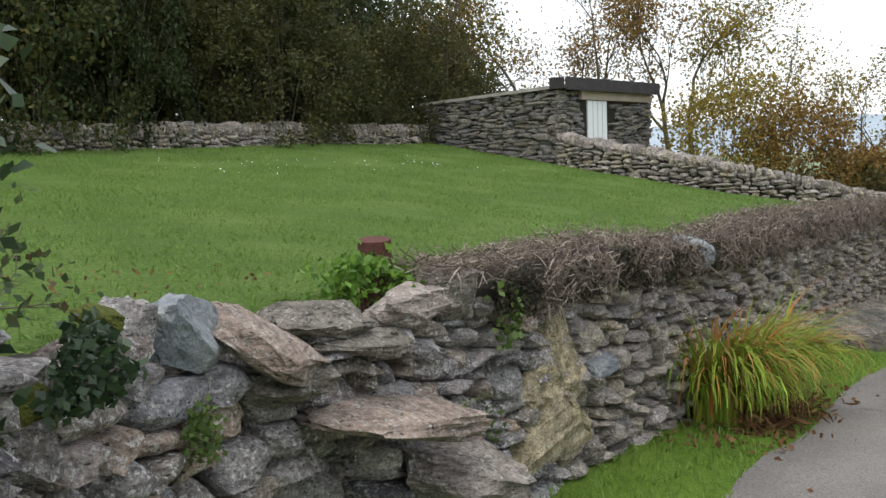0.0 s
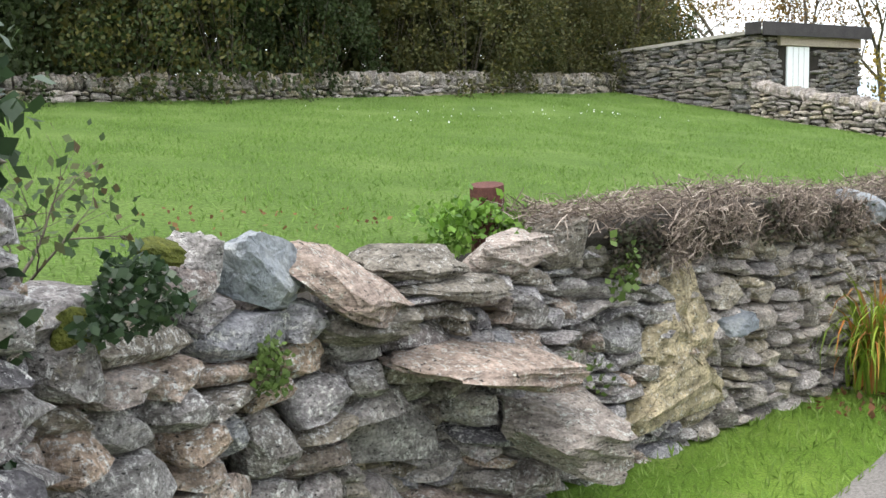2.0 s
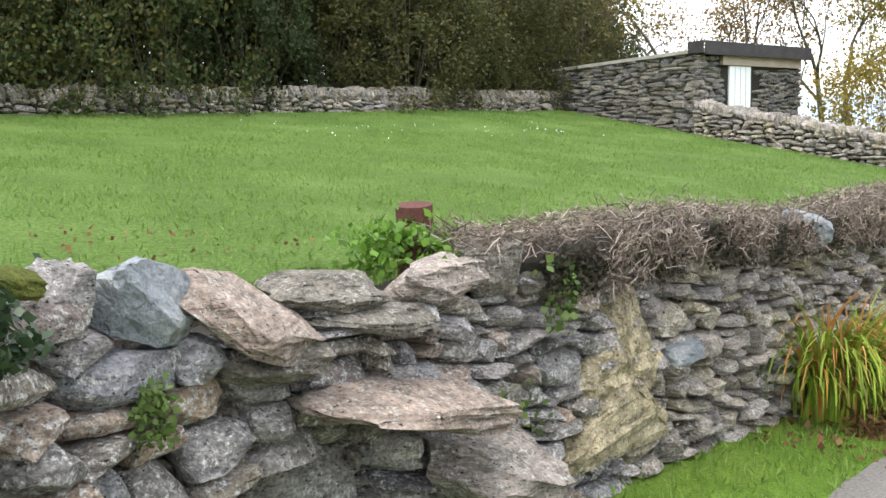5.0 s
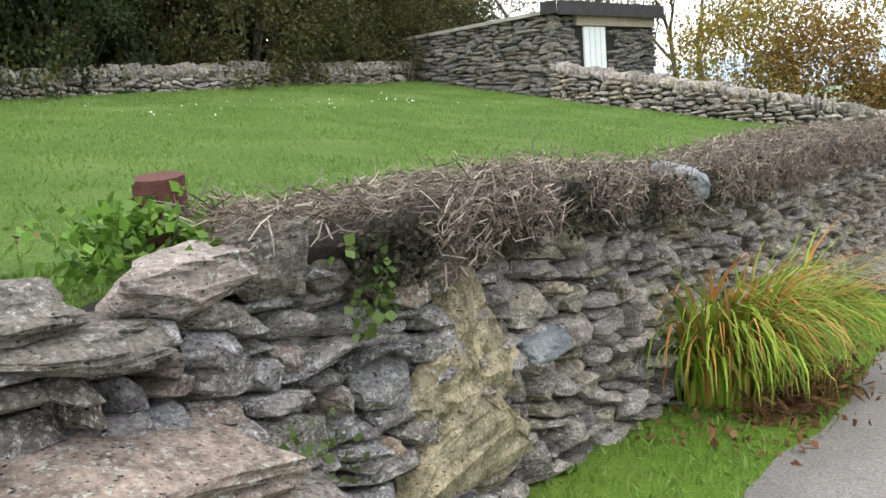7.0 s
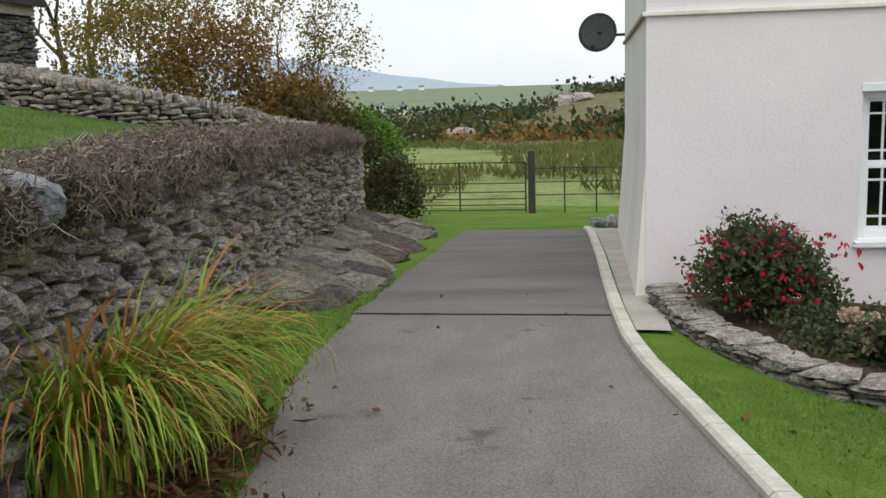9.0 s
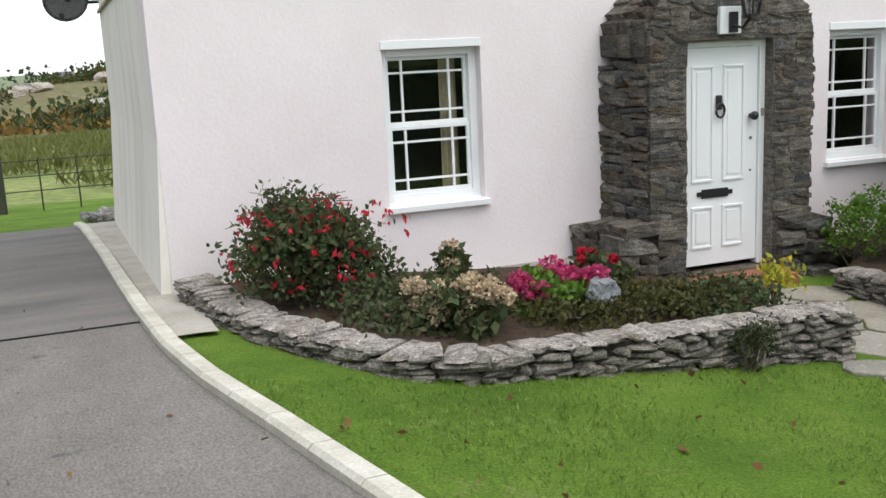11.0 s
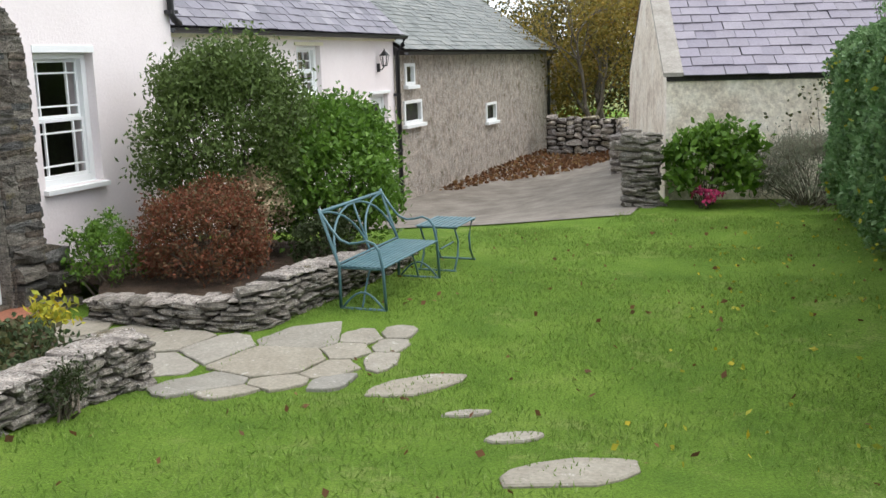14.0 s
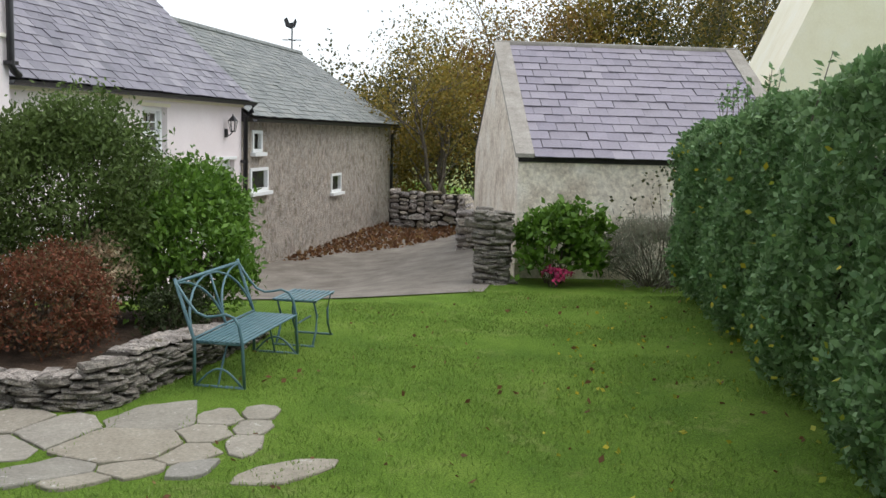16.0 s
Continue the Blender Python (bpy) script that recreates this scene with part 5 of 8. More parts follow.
def build_wing():
    wing = thing("cottage_wing", "single-storey pink wing with a purple slate roof", "house wing", at=(7.4, 2.5, -0.5))
    ez, rise, run = 2.38, 3.1, 3.3
    holes = [(7.45, 8.2, 1.42, 2.17), (9.98, 10.72, -0.9, 1.36)]
    holed_wall("wall", HX1, BX, -1.0, ez, WY, WY + 0.3, holes, M["pink"], wing)
    part("gable_wall", prism_bm([(BX - 0.3, WY + 0.3, -1.0), (BX - 0.3, WY + 6.2, -1.0), (BX - 0.3, WY + 6.2, ez), (BX - 0.3, WY + run, ez + rise - 0.35), (BX - 0.3, WY + 0.3, ez)], (0.3, 0, 0)), M["pink"], wing)
    part("roof_deck", prism_bm([(HX1, WY - 0.12, ez - 0.02), (HX1, WY - 0.12 + run, ez + rise), (HX1, WY + 6.5, ez), (HX1, WY + 6.3, ez - 0.1), (HX1, WY + run - 0.12, ez + rise - 0.15), (HX1, WY, ez - 0.1)], (BX - HX1 + 0.1, 0, 0)), M["tarfelt"], wing)
    up = Vector((0, run, rise))
    slate_roof(wing, "roof_covering", (HX1, WY - 0.14, ez - 0.01), (1, 0, 0), up, BX - HX1 + 0.14, up.length, 0.27, 0.165, M["slate_j"], False, 3)
    gutter(wing, (HX1, WY - 0.20, ez - 0.03), (BX + 0.12, WY - 0.20, ez - 0.03))
    rail_tube(wing, "downpipe", [(BX + 0.06, WY - 0.2, ez - 0.06), (BX + 0.06, WY - 0.17, 2.2), (BX + 0.02, WY - 0.07, 2.08), (BX + 0.02, WY - 0.07, -0.7)], 0.045, M["pipe"], "black downpipe")
    for z in (0.3, 1.3):
        part("pipe_clip", box_bm((BX - 0.05, WY - 0.10, z), (BX + 0.09, WY - 0.004, z + 0.05)), M["pipe"], wing)
    part("wall_plate", box_bm((HX1, WY - 0.05, ez - 0.12), (BX, WY - 0.003, ez - 0.05), 0.01), M["cream"], wing)
    sash(wing, 7.45, 8.2, 1.42, 2.17, WY, 0.06, (1,), ((0.33, 0.66), (0.5,)))
    part("window_head", box_bm((7.38, WY - 0.025, 2.175), (8.27, WY - 0.003, 2.225), 0.008), M["cream"], wing)
    d = part("door", box_bm((10.02, WY + 0.12, -0.85), (10.68, WY + 0.17, 1.30), 0.004), M["paint"], wing, "white side door with a glazed light")
    # dark plate stands in for the unlit room behind the glass
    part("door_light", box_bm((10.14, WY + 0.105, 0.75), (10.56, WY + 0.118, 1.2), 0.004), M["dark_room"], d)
    part("door_head", box_bm((9.92, WY - 0.03, 1.365), (10.78, WY - 0.003, 1.42), 0.008), M["paint"], wing)
    part("door_frame", box_bm((9.98, WY + 0.08, 1.305), (10.72, WY + 0.18, 1.358), 0.004), M["paint"], wing)
    for x in (9.982, 10.682):
        part("door_frame", box_bm((x, WY + 0.08, -0.9), (x + 0.036, WY + 0.18, 1.304), 0.004), M["paint"], wing)


build_wing()
wall_lantern("wing_lantern", (10.32, WY - 0.001, 1.86), (0, -1, 0), "black wall lantern on the pink wing", 0.85)


def small_window(parent, x0, x1, z0, z1, y):
    w = part("window", box_bm((x0, y - 0.03, z0), (x0 + 0.06, y + 0.05, z1), 0.006), M["paint"], parent, "small white casement")
    part("window_frame", box_bm((x1 - 0.06, y - 0.03, z0), (x1, y + 0.05, z1), 0.006), M["paint"], w)
    part("window_frame", box_bm((x0 + 0.06, y - 0.03, z1 - 0.06), (x1 - 0.06, y + 0.05, z1), 0.006), M["paint"], w)
    part("window_frame", box_bm((x0 + 0.06, y - 0.03, z0), (x1 - 0.06, y + 0.05, z0 + 0.06), 0.006), M["paint"], w)
    part("window_sill", box_bm((x0 - 0.06, y - 0.10, z0 - 0.07), (x1 + 0.06, y + 0.02, z0 - 0.002), 0.008), M["paint"], w)
    part("pane", box_bm((x0 + 0.06, y, z0 + 0.06), (x1 - 0.06, y + 0.006, z1 - 0.06)), M["glass"], w)
    # solid near-black block in place of a shaded room
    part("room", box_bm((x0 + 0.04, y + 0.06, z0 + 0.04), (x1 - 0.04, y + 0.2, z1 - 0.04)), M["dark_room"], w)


def build_barn():
    barn = thing("barn", "long old barn with flaking lime render and a grey slate roof", "barn", at=(16, 3.5, -0.8))
    y, x0, x1, ez, rz, ry = WY + 0.02, BX, 22.3, 2.1, 4.06, 3.45
    holes = [(11.57, 12.05, 1.47, 1.87), (11.47, 12.37, 0.75, 1.19), (16.47, 17.27, 0.47, 0.91)]
    holed_wall("wall", x0, x1, -1.6, ez, y, y + 0.4, holes, M["barn"], barn)
    part("gable_wall", prism_bm([(x1 - 0.4, y + 0.4, -1.6), (x1 - 0.4, 6.6, -1.6), (x1 - 0.4, 6.6, ez), (x1 - 0.4, ry, rz - 0.15), (x1 - 0.4, y + 0.4, ez + 0.2)], (0.4, 0, 0)), M["barn"], barn)
    up = Vector((0, ry - y + 0.18, rz - ez))
    part("roof_deck", prism_bm([(x0, y - 0.15, ez), (x0, ry, rz), (x0, 6.8, ez), (x0, 6.7, ez - 0.08), (x0, ry, rz - 0.15), (x0, y, ez - 0.08)], (x1 - x0 + 0.15, 0, 0)), M["tarfelt"], barn)
    slate_roof(barn, "roof_covering", (x0 + 0.1, y - 0.18, ez + 0.005), (1, 0, 0), up, x1 - x0 + 0.1, up.length, 0.30, 0.16, M["slate_g"], False, 5)
    for i in range(24):
        a = x0 + (x1 + 0.15 - x0) * i / 24
        part("ridge_tile", tube_bm([(a + 0.01, ry, rz + 0.02), (a + (x1 + 0.15 - x0) / 24 - 0.01, ry, rz + 0.02)], 0.09, 6), M["slate_g"], barn)
    gutter(barn, (x0 + 0.14, y - 0.22, ez - 0.03), (x1 + 0.1, y - 0.22, ez - 0.03))
    rail_tube(barn, "downpipe", [(x1 - 0.1, y - 0.2, ez - 0.06), (x1 - 0.1, y - 0.08, 1.8), (x1 - 0.1, y - 0.08, -1.0)], 0.045, M["pipe"])
    small_window(barn, 11.57, 12.05, 1.47, 1.87, y)
    small_window(barn, 11.47, 12.37, 0.75, 1.19, y)
    small_window(barn, 16.47, 17.27, 0.47, 0.91, y)
    annexe = part("annexe_wall", box_bm((x1 + 0.002, y + 0.1, -1.6), (x1 + 1.6, y + 3.0, 1.95)), M["barn"], barn)
    part("window", box_bm((x1 + 0.25, y + 0.06, 0.8), (x1 + 0.75, y + 0.098, 1.6), 0.01), M["paint"], annexe)
    # weathervane on the ridge
    wv = thing("weathervane", "black iron cockerel weathervane on the barn ridge", "weathervane", at=(21.7, 3.45, 4.06))
    p = Vector((21.7, 3.45, 4.06))
    part("spindle", tube_bm([p - Vector((0, 0, 0.1)), p + Vector((0, 0, 0.72))], 0.02, 6), M["black"], wv)
    for v in ((0.28, 0, 0), (0, 0.28, 0)):
        part("cardinal_arm", tube_bm([p + Vector((0, 0, 0.35)) - Vector(v), p + Vector((0, 0, 0.35)) + Vector(v)], 0.014, 5), M["black"], wv)
    bm = prism_bm([p + Vector(q) for q in ((-0.02, 0.18, 0.72), (0, 0.05, 0.66), (0, -0.08, 0.70), (0, -0.14, 0.86), (0, -0.09, 0.95), (0, -0.03, 0.84), (0, 0.08, 0.82), (0, 0.16, 0.98), (0, 0.25, 0.92))], (0.015, 0, 0))
    part("cockerel", bm, M["black"], wv)


build_barn()


# ---------------------------------------------------------------- little slated shed across the lawn
def build_slate_shed():
    sh = thing("slate_shed", "small old outbuilding with peeling pink-white walls and a purple slate roof", "outbuilding", at=(8.72, -4.45, -0.2))
    sh.rotation_euler = (0, 0, radians(14))
    x0, x1, y0, y1, ez, rz, rx = 8.72, 15.0, -8.7, -4.45, 1.56, 3.37, 11.95
    part("wall", box_bm((x0, y0, -0.5), (x0 + 0.4, y1 - 0.4, ez)), M["shed_wall"], sh)
    part("gable_wall", prism_bm([(x0, y1 - 0.4, -0.6), (x1, y1 - 0.4, -0.6), (x1, y1 - 0.4, ez), (rx, y1 - 0.4, rz - 0.05), (x0, y1 - 0.4, ez)], (0, 0.4, 0)), M["shed_wall"], sh)
    part("gable_wall", prism_bm([(x0 + 0.4, y0, -0.6), (x1, y0, -0.6), (x1, y0, ez), (rx, y0, rz - 0.05), (x0 + 0.4, y0, ez)], (0, 0.4, 0)), M["shed_wall"], sh)
    part("wall", box_bm((x1 - 0.4, y0 + 0.4, -0.5), (x1, y1 - 0.4, ez)), M["shed_wall"], sh)
    part("roof_deck", prism_bm([(x0 - 0.02, y0, ez - 0.02), (rx, y0, rz + 0.0), (x1 + 0.1, y0, ez - 0.02), (x1 + 0.1, y0, ez + 0.05), (rx, y0, rz + 0.07), (x0 - 0.02, y0, ez + 0.05)], (0, y1 - y0, 0)), M["tarfelt"], sh)
    up = Vector((rx - x0, 0, rz - ez))
    roof = part("roof", box_bm((rx - 0.06, y0 - 0.02, rz + 0.06), (rx + 0.1, y1 + 0.03, rz + 0.16), 0.03), M["cement"], sh, "cement-capped ridge and verges")
    for ya, yb in ((y1 - 0.22, y1 + 0.05), (y0 - 0.03, y0 + 0.22)):
        bm = prism_bm([(x0 - 0.06, ya, ez + 0.045), (rx - 0.06, ya, rz + 0.075), (rx - 0.06, ya, rz + 0.13), (x0 - 0.06, ya, ez + 0.10)], (0, yb - ya, 0))
        part("verge", bm, M["cement"], roof)
    slate_roof(sh, "roof_covering", (x0 - 0.1, y1 - 0.22, ez + 0.04), (0, -1, 0), up, y1 - y0 - 0.44, up.length + 0.03, 0.285, 0.255, M["slate"], True, 7)
    return sh


build_slate_shed()


# ---------------------------------------------------------------- plants
def leaf_mesh(name, pts, length, width, mat, seed=1, lift=0.2, jitter=0.35, out=None):
    """One small bent quad for every point."""
    g = np.random.default_rng(seed)
    pts = np.asarray(pts, float)
    n = len(pts)
    d = g.normal(size=(n, 3)) + np.array([0, 0, lift])
    if out is not None:
        d += out
    d /= np.linalg.norm(d, axis=1, keepdims=True)
    s = np.cross(d, g.normal(size=(n, 3)))
    s /= np.linalg.norm(s, axis=1, keepdims=True)
    k = np.cross(s, d)
    ln = (length * g.uniform(1 - jitter, 1 + jitter, n))[:, None]
    wd = ln * (width / length)
    v = np.stack([pts, pts + d * ln * 0.45 + s * wd * 0.5 + k * ln * 0.06, pts + d * ln, pts + d * ln * 0.45 - s * wd * 0.5 + k * ln * 0.06], 1).reshape(-1, 3)
    me = bpy.data.meshes.new(name)
    me.vertices.add(4 * n)
    me.vertices.foreach_set("co", v.ravel())
    me.loops.add(4 * n)
    me.loops.foreach_set("vertex_index", np.arange(4 * n, dtype=np.int32))
    me.polygons.add(n)
    me.polygons.foreach_set("loop_start", np.arange(0, 4 * n, 4, dtype=np.int32))
    me.update(calc_edges=True)
    me.materials.append(mat)
    return me


def clumps(center, radii, n_clumps, per, seed, inner=0.55, sigma=0.16, flat_base=True, lumps=0.22):
    """Leaf points gathered in clumps through the outer part of a lumpy ellipsoid."""
    g = np.random.default_rng(seed)
    d = g.normal(size=(n_clumps, 3))
    d /= np.linalg.norm(d, axis=1, keepdims=True)
    if flat_base:
        d[:, 2] = np.where(d[:, 2] < -0.55, -d[:, 2], d[:, 2])
    ph = g.uniform(0, 6, 6)
    lump = 1 + lumps * (np.sin(3.1 * d[:, 0] + ph[0]) * np.sin(2.7 * d[:, 1] + ph[1]) + 0.6 * np.sin(5 * d[:, 2] + ph[2] + 4 * d[:, 0]))
    r = g.uniform(inner, 1.0, n_clumps) ** 0.6 * lump
    c = d * r[:, None]
    p = np.repeat(c, per, 0) + g.normal(size=(n_clumps * per, 3)) * sigma
    return p * np.array(radii) + np.array(center), c * np.array(radii) + np.array(center)


def shrub(name, label, base, center, radii, mat, n_clumps=220, per=28, leaf=0.055, width=0.03, seed=1, inner=0.55, sigma=0.13, stems=26, category="shrub", lumps=0.22, lift=0.2):
    ob = thing(name, label, category, at=base)
    pts, cs = clumps(center, radii, n_clumps, per, seed, inner, sigma, True, lumps)
    pts[:, 2] = np.maximum(pts[:, 2], base[2] + 0.02)
    g = np.random.default_rng(seed + 5)
    bm = bmesh.new()
    b = Vector(base)
    for k in g.choice(len(cs), min(stems, len(cs)), replace=False):
        e = Vector(cs[k])
        m = b.lerp(e, 0.5) + Vector(g.normal(size=3) * 0.05)
        tube(bm, [b + Vector((g.normal() * 0.04, g.normal() * 0.04, -0.05)), m, e], 0.012, 4, 0.3, False)
    part("branchwork", bm, M["bark"], ob)
    part_m("foliage", leaf_mesh("foliage", pts, leaf, width, mat, seed, lift), ob)
    return ob


def limb(bm, p, d, length, r, depth, g, tips, droop=0.0, spread_a=0.6, forks=3):
    n = 4
    pts = [Vector(p)]
    d = Vector(d).normalized()
    for i in range(n):
        d = (d + Vector(g.normal(size=3) * 0.13) + Vector((0, 0, 0.05 - droop))).normalized()
        pts.append(pts[-1] + d * length / n)
    tube(bm, pts, r, 6 if depth > 1 else 4, 0.5, False)
    if depth == 0:
        tips.extend([pts[-1], pts[-2], pts[-3]])
        return
    for k in range(forks):
        i = min(n, 2 + k)
        a = g.uniform(0, 6.28)
        side = d.orthogonal().normalized()
        side = Matrix.Rotation(a, 3, d) @ side
        limb(bm, pts[i], d + side * spread_a * g.uniform(0.6, 1.3), length * g.uniform(0.55, 0.8), r * 0.5, depth - 1, g, tips, droop, spread_a, forks)


def tree(name, label, base, height, mat, seed, leaf=0.10, per=14, sigma=0.22, depth=3, forks=3, r=0.11, spread_a=0.6, lean=(0, 0), category="tree"):
    ob = thing(name, label, category, at=base)
    g = np.random.default_rng(seed)
    bm = bmesh.new()
    tips = []
    limb(bm, Vector(base) - Vector((0, 0, 0.2)), (lean[0], lean[1], 1), height * 0.42, r, depth, g, tips, 0.0, spread_a, forks)
    part("trunk", bm, M["bark"], ob, "", True)
    t = np.array([list(q) for q in tips])
    pts = np.repeat(t, per, 0) + g.normal(size=(len(t) * per, 3)) * sigma
    part_m("crown", leaf_mesh("crown", pts, leaf, leaf * 0.6, mat, seed, 0.0), ob)
    return ob


# wood behind the meadow's back wall
def woodland():
    g = random.Random(77)
    n = 0
    looks = (("dark", "dense dark evergreen shrub behind the field wall"), ("wood", "dense green shrub turning autumn brown"), ("dark", "dark holly thicket behind the field wall"), ("brown", "tangled brown-green thicket behind the field wall"), ("wood", "leafy thorn thicket behind the field wall"))
    for row, (dx, sc, dz, cl, per, leaf) in enumerate(((-1.3, 0.95, -0.5, 270, 66, 0.082), (-3.4, 1.35, -0.9, 240, 26, 0.15), (-6.0, 1.9, -1.2, 220, 24, 0.17))):
        kinds = []
        for i, (mt, lab) in enumerate(looks):
            k = shrub("thicket", lab, (0, 0, 0), (0, 0, 1.9), (1.8, 1.8, 2.7), LEAF[mt], cl, per, leaf, leaf * 0.6, 300 + 10 * row + i, 0.5, (0.06, 0.1, 0.1)[row], 30, "thicket", 0.36)
            k["group"] = "thicket along the field wall"
            kinds.append(k)
        y, n = -19.0 + row * 0.8, 0
        while y < 12.5 + row * 2.5:
            x = back_x(min(y, 6.4)) + dx + g.uniform(-0.5, 0.4)
            z = field_z(x, min(y, 6)) + dz - 0.3
            s = sc * g.uniform(0.8, 1.15) * (1 - 0.36 * max(0.0, (y - 1.0) / 9.0))
            m = Matrix.Translation((x, y, z)) @ Matrix.Rotation(g.uniform(0, 6.28), 4, "Z") @ Matrix.Diagonal((s, s, s * g.uniform(0.9, 1.25), 1))
            k = kinds[n] if n < 5 else copy_thing(kinds[g.randrange(5)], m)
            k.matrix_basis = m
            n += 1
            y += 2.2 * sc * g.uniform(0.75, 1.05)


woodland()
for i, (x, y, h, mt) in enumerate(((-21.8, 9.5, 6.8, "gold"), (-19.6, 13.5, 6.4, "russet"), (-23.0, 7.0, 7.5, "brown"), (-17.0, 14.5, 5.6, "gold"), (-21.2, 12.0, 6.6, "russet"), (-18.4, 15.5, 6.2, "russet"), (-20.6, 8.0, 6.0, "brown"))):
    tree("tree", "thin bare-branched tree with sparse autumn leaves behind the shed", (x, y, 2.2), h, LEAF[mt], 500 + i, 0.10, 16, 0.3, 4, 3, 0.10, 0.6)
for i, (x, y, h, z) in enumerate(((-14.0, 13.5, 5.2, 1.2), (-12.2, 13.2, 4.6, 0.9), (-11.4, 14.6, 4.6, 0.6))):
    tree("young_tree", "young tree with thin golden autumn leaves beyond the field wall", (x, y, z), h, LEAF["gold"], 520 + i, 0.085, 6, 0.16, 4, 3, 0.06, 0.5)
tree("bare_bush", "bare twiggy bush beside the lane wall end", (-10.3, 11.4, 0.5), 2.6, LEAF["russet"], 530, 0.04, 2, 0.08, 4, 4, 0.035, 0.75, category="bush")
for i, (x, y, z, r, mt, lab) in enumerate(((-14.4, 11.0, 2.9, 1.5, "gold", "golden-leaved bramble thicket behind the field wall"), (-12.6, 11.0, 2.4, 1.3, "russet", "russet bramble thicket behind the field wall"), (-11.2, 11.6, 1.7, 1.0, "russet", "brown bramble bush beyond the wall"), (-9.7, 12.0, 1.0, 0.7, "lime", "yellow-green bush beside the wall end"), (-10.4, 11.0, 1.2, 0.85, "brown", "dull brown hawthorn bush beside the wall end"))):
    shrub("bramble", lab, (x, y, z - 1.6), (x, y, z), (r * 1.2, r, r * 0.95), LEAF[mt], 220, 22, 0.10, 0.06, 540 + i, 0.4, 0.16, 30, "bush", 0.3)

# bush and long grass at the gate
shrub("gate_bush", "scruffy green and orange bush beside the field gate", (-8.9, 10.6, -0.6), (-8.85, 10.6, 0.08), (0.55, 0.6, 0.75), LEAF["brown"], 150, 24, 0.09, 0.05, 560, 0.4, 0.16, 26, "bush", 0.3)

# beside and behind the barn
BACK_TREES = ((24.5, 1.6, 4.0, "gold"), (26.5, -1.5, 7.5, "gold"), (25, -5.5, 8.0, "russet"), (27, -9.0, 8.5, "brown"), (24, -12.5, 8.0, "russet"), (29, 2.5, 4.5, "brown"), (31, -5.0, 9.5, "brown"), (30, -12, 9.5, "gold"), (23.2, -1.0, 5.0, "gold"))
for i, (x, y, h, mt) in enumerate(BACK_TREES):
    tree("tree", "autumn tree with russet and yellow leaves behind the barn yard", (x, y, -1.0), h, LEAF[mt], 600 + i, 0.11, 20, 0.40, 4, 3, 0.15, 0.62)
for i, (x, y, ln) in enumerate(((20.9, -2.7, (-0.05, -0.3)), (21.6, -0.9, (0.1, -0.12)))):
    tree("yard_tree", "slim leaning tree with sparse golden leaves behind the yard wall", (x, y, -0.9), 5.4, LEAF["gold"], 630 + i, 0.09, 8, 0.25, 4, 3, 0.10, 0.55, ln)
gg = random.Random(91)
for i in range(16):
    y = 5.5 - i * 1.7
    x = 27.5 + gg.uniform(-2.5, 4)
    mt = gg.choice(("russet", "brown", "gold", "brown", "wood"))
    sink = 1.6 * ease((y - 0.5) / 2) - 1.6 * ease((-2.5 - y) / 3)
    shrub("thicket", "autumn thicket behind the outbuildings", (x, y, -1.4), (x, y, 1.2 + gg.uniform(0, 1.2) - sink), (2.2, 2.0, 2.3 + gg.uniform(0, 1.0) - 0.6 * min(0, sink)), LEAF[mt], 280, 30, 0.13, 0.075, 640 + i, 0.45, 0.14, 16, "thicket", 0.35)

# big shrubs of the front bed
shrub("evergreen_shrub", "tall rounded olive-green evergreen shrub against the cottage", (3.35, -0.75, -0.1), (3.35, -0.75, 1.12), (0.95, 0.86, 1.08), LEAF["mid"], 800, 38, 0.055, 0.024, 701, 0.45, 0.085, 40, lumps=0.14, lift=0.6)
shrub("laurel_shrub", "glossy bright green laurel-like shrub beside the bench", (4.1, -1.45, -0.2), (4.1, -1.45, 0.62), (0.92, 0.80, 0.86), LEAF["lime"], 520, 36, 0.075, 0.036, 702, 0.5, 0.085, 36, lumps=0.14, lift=0.5)
shrub("barberry_shrub", "rounded red-brown barberry shrub on the low wall bed", (2.05, -1.25, 0.0), (2.05, -1.25, 0.38), (0.58, 0.58, 0.49), LEAF["red"], 430, 40, 0.034, 0.018, 703, 0.6, 0.09, 44, lumps=0.10, lift=0.4)
shrub("small_shrub", "small yellow-green shrub at the cottage foot", (1.62, -0.45, -0.05), (1.62, -0.45, 0.26), (0.36, 0.32, 0.34), LEAF["lime"], 120, 26, 0.04, 0.02, 704, 0.6, 0.11, 16)
shrub("faded_hydrangea", "hydrangea with faded cream flower heads", (2.95, -1.25, 0.0), (2.95, -1.25, 0.55), (0.36, 0.34, 0.32), LEAF["dry"], 110, 26, 0.04, 0.026, 705, 0.6, 0.10, 16)
shrub("low_shrub", "low dark green plant at the laurel's foot", (2.95, -2.0, 0.0), (2.95, -2.0, 0.22), (0.42, 0.28, 0.25), LEAF["dark"], 90, 24, 0.05, 0.02, 706, 0.5, 0.12, 12)

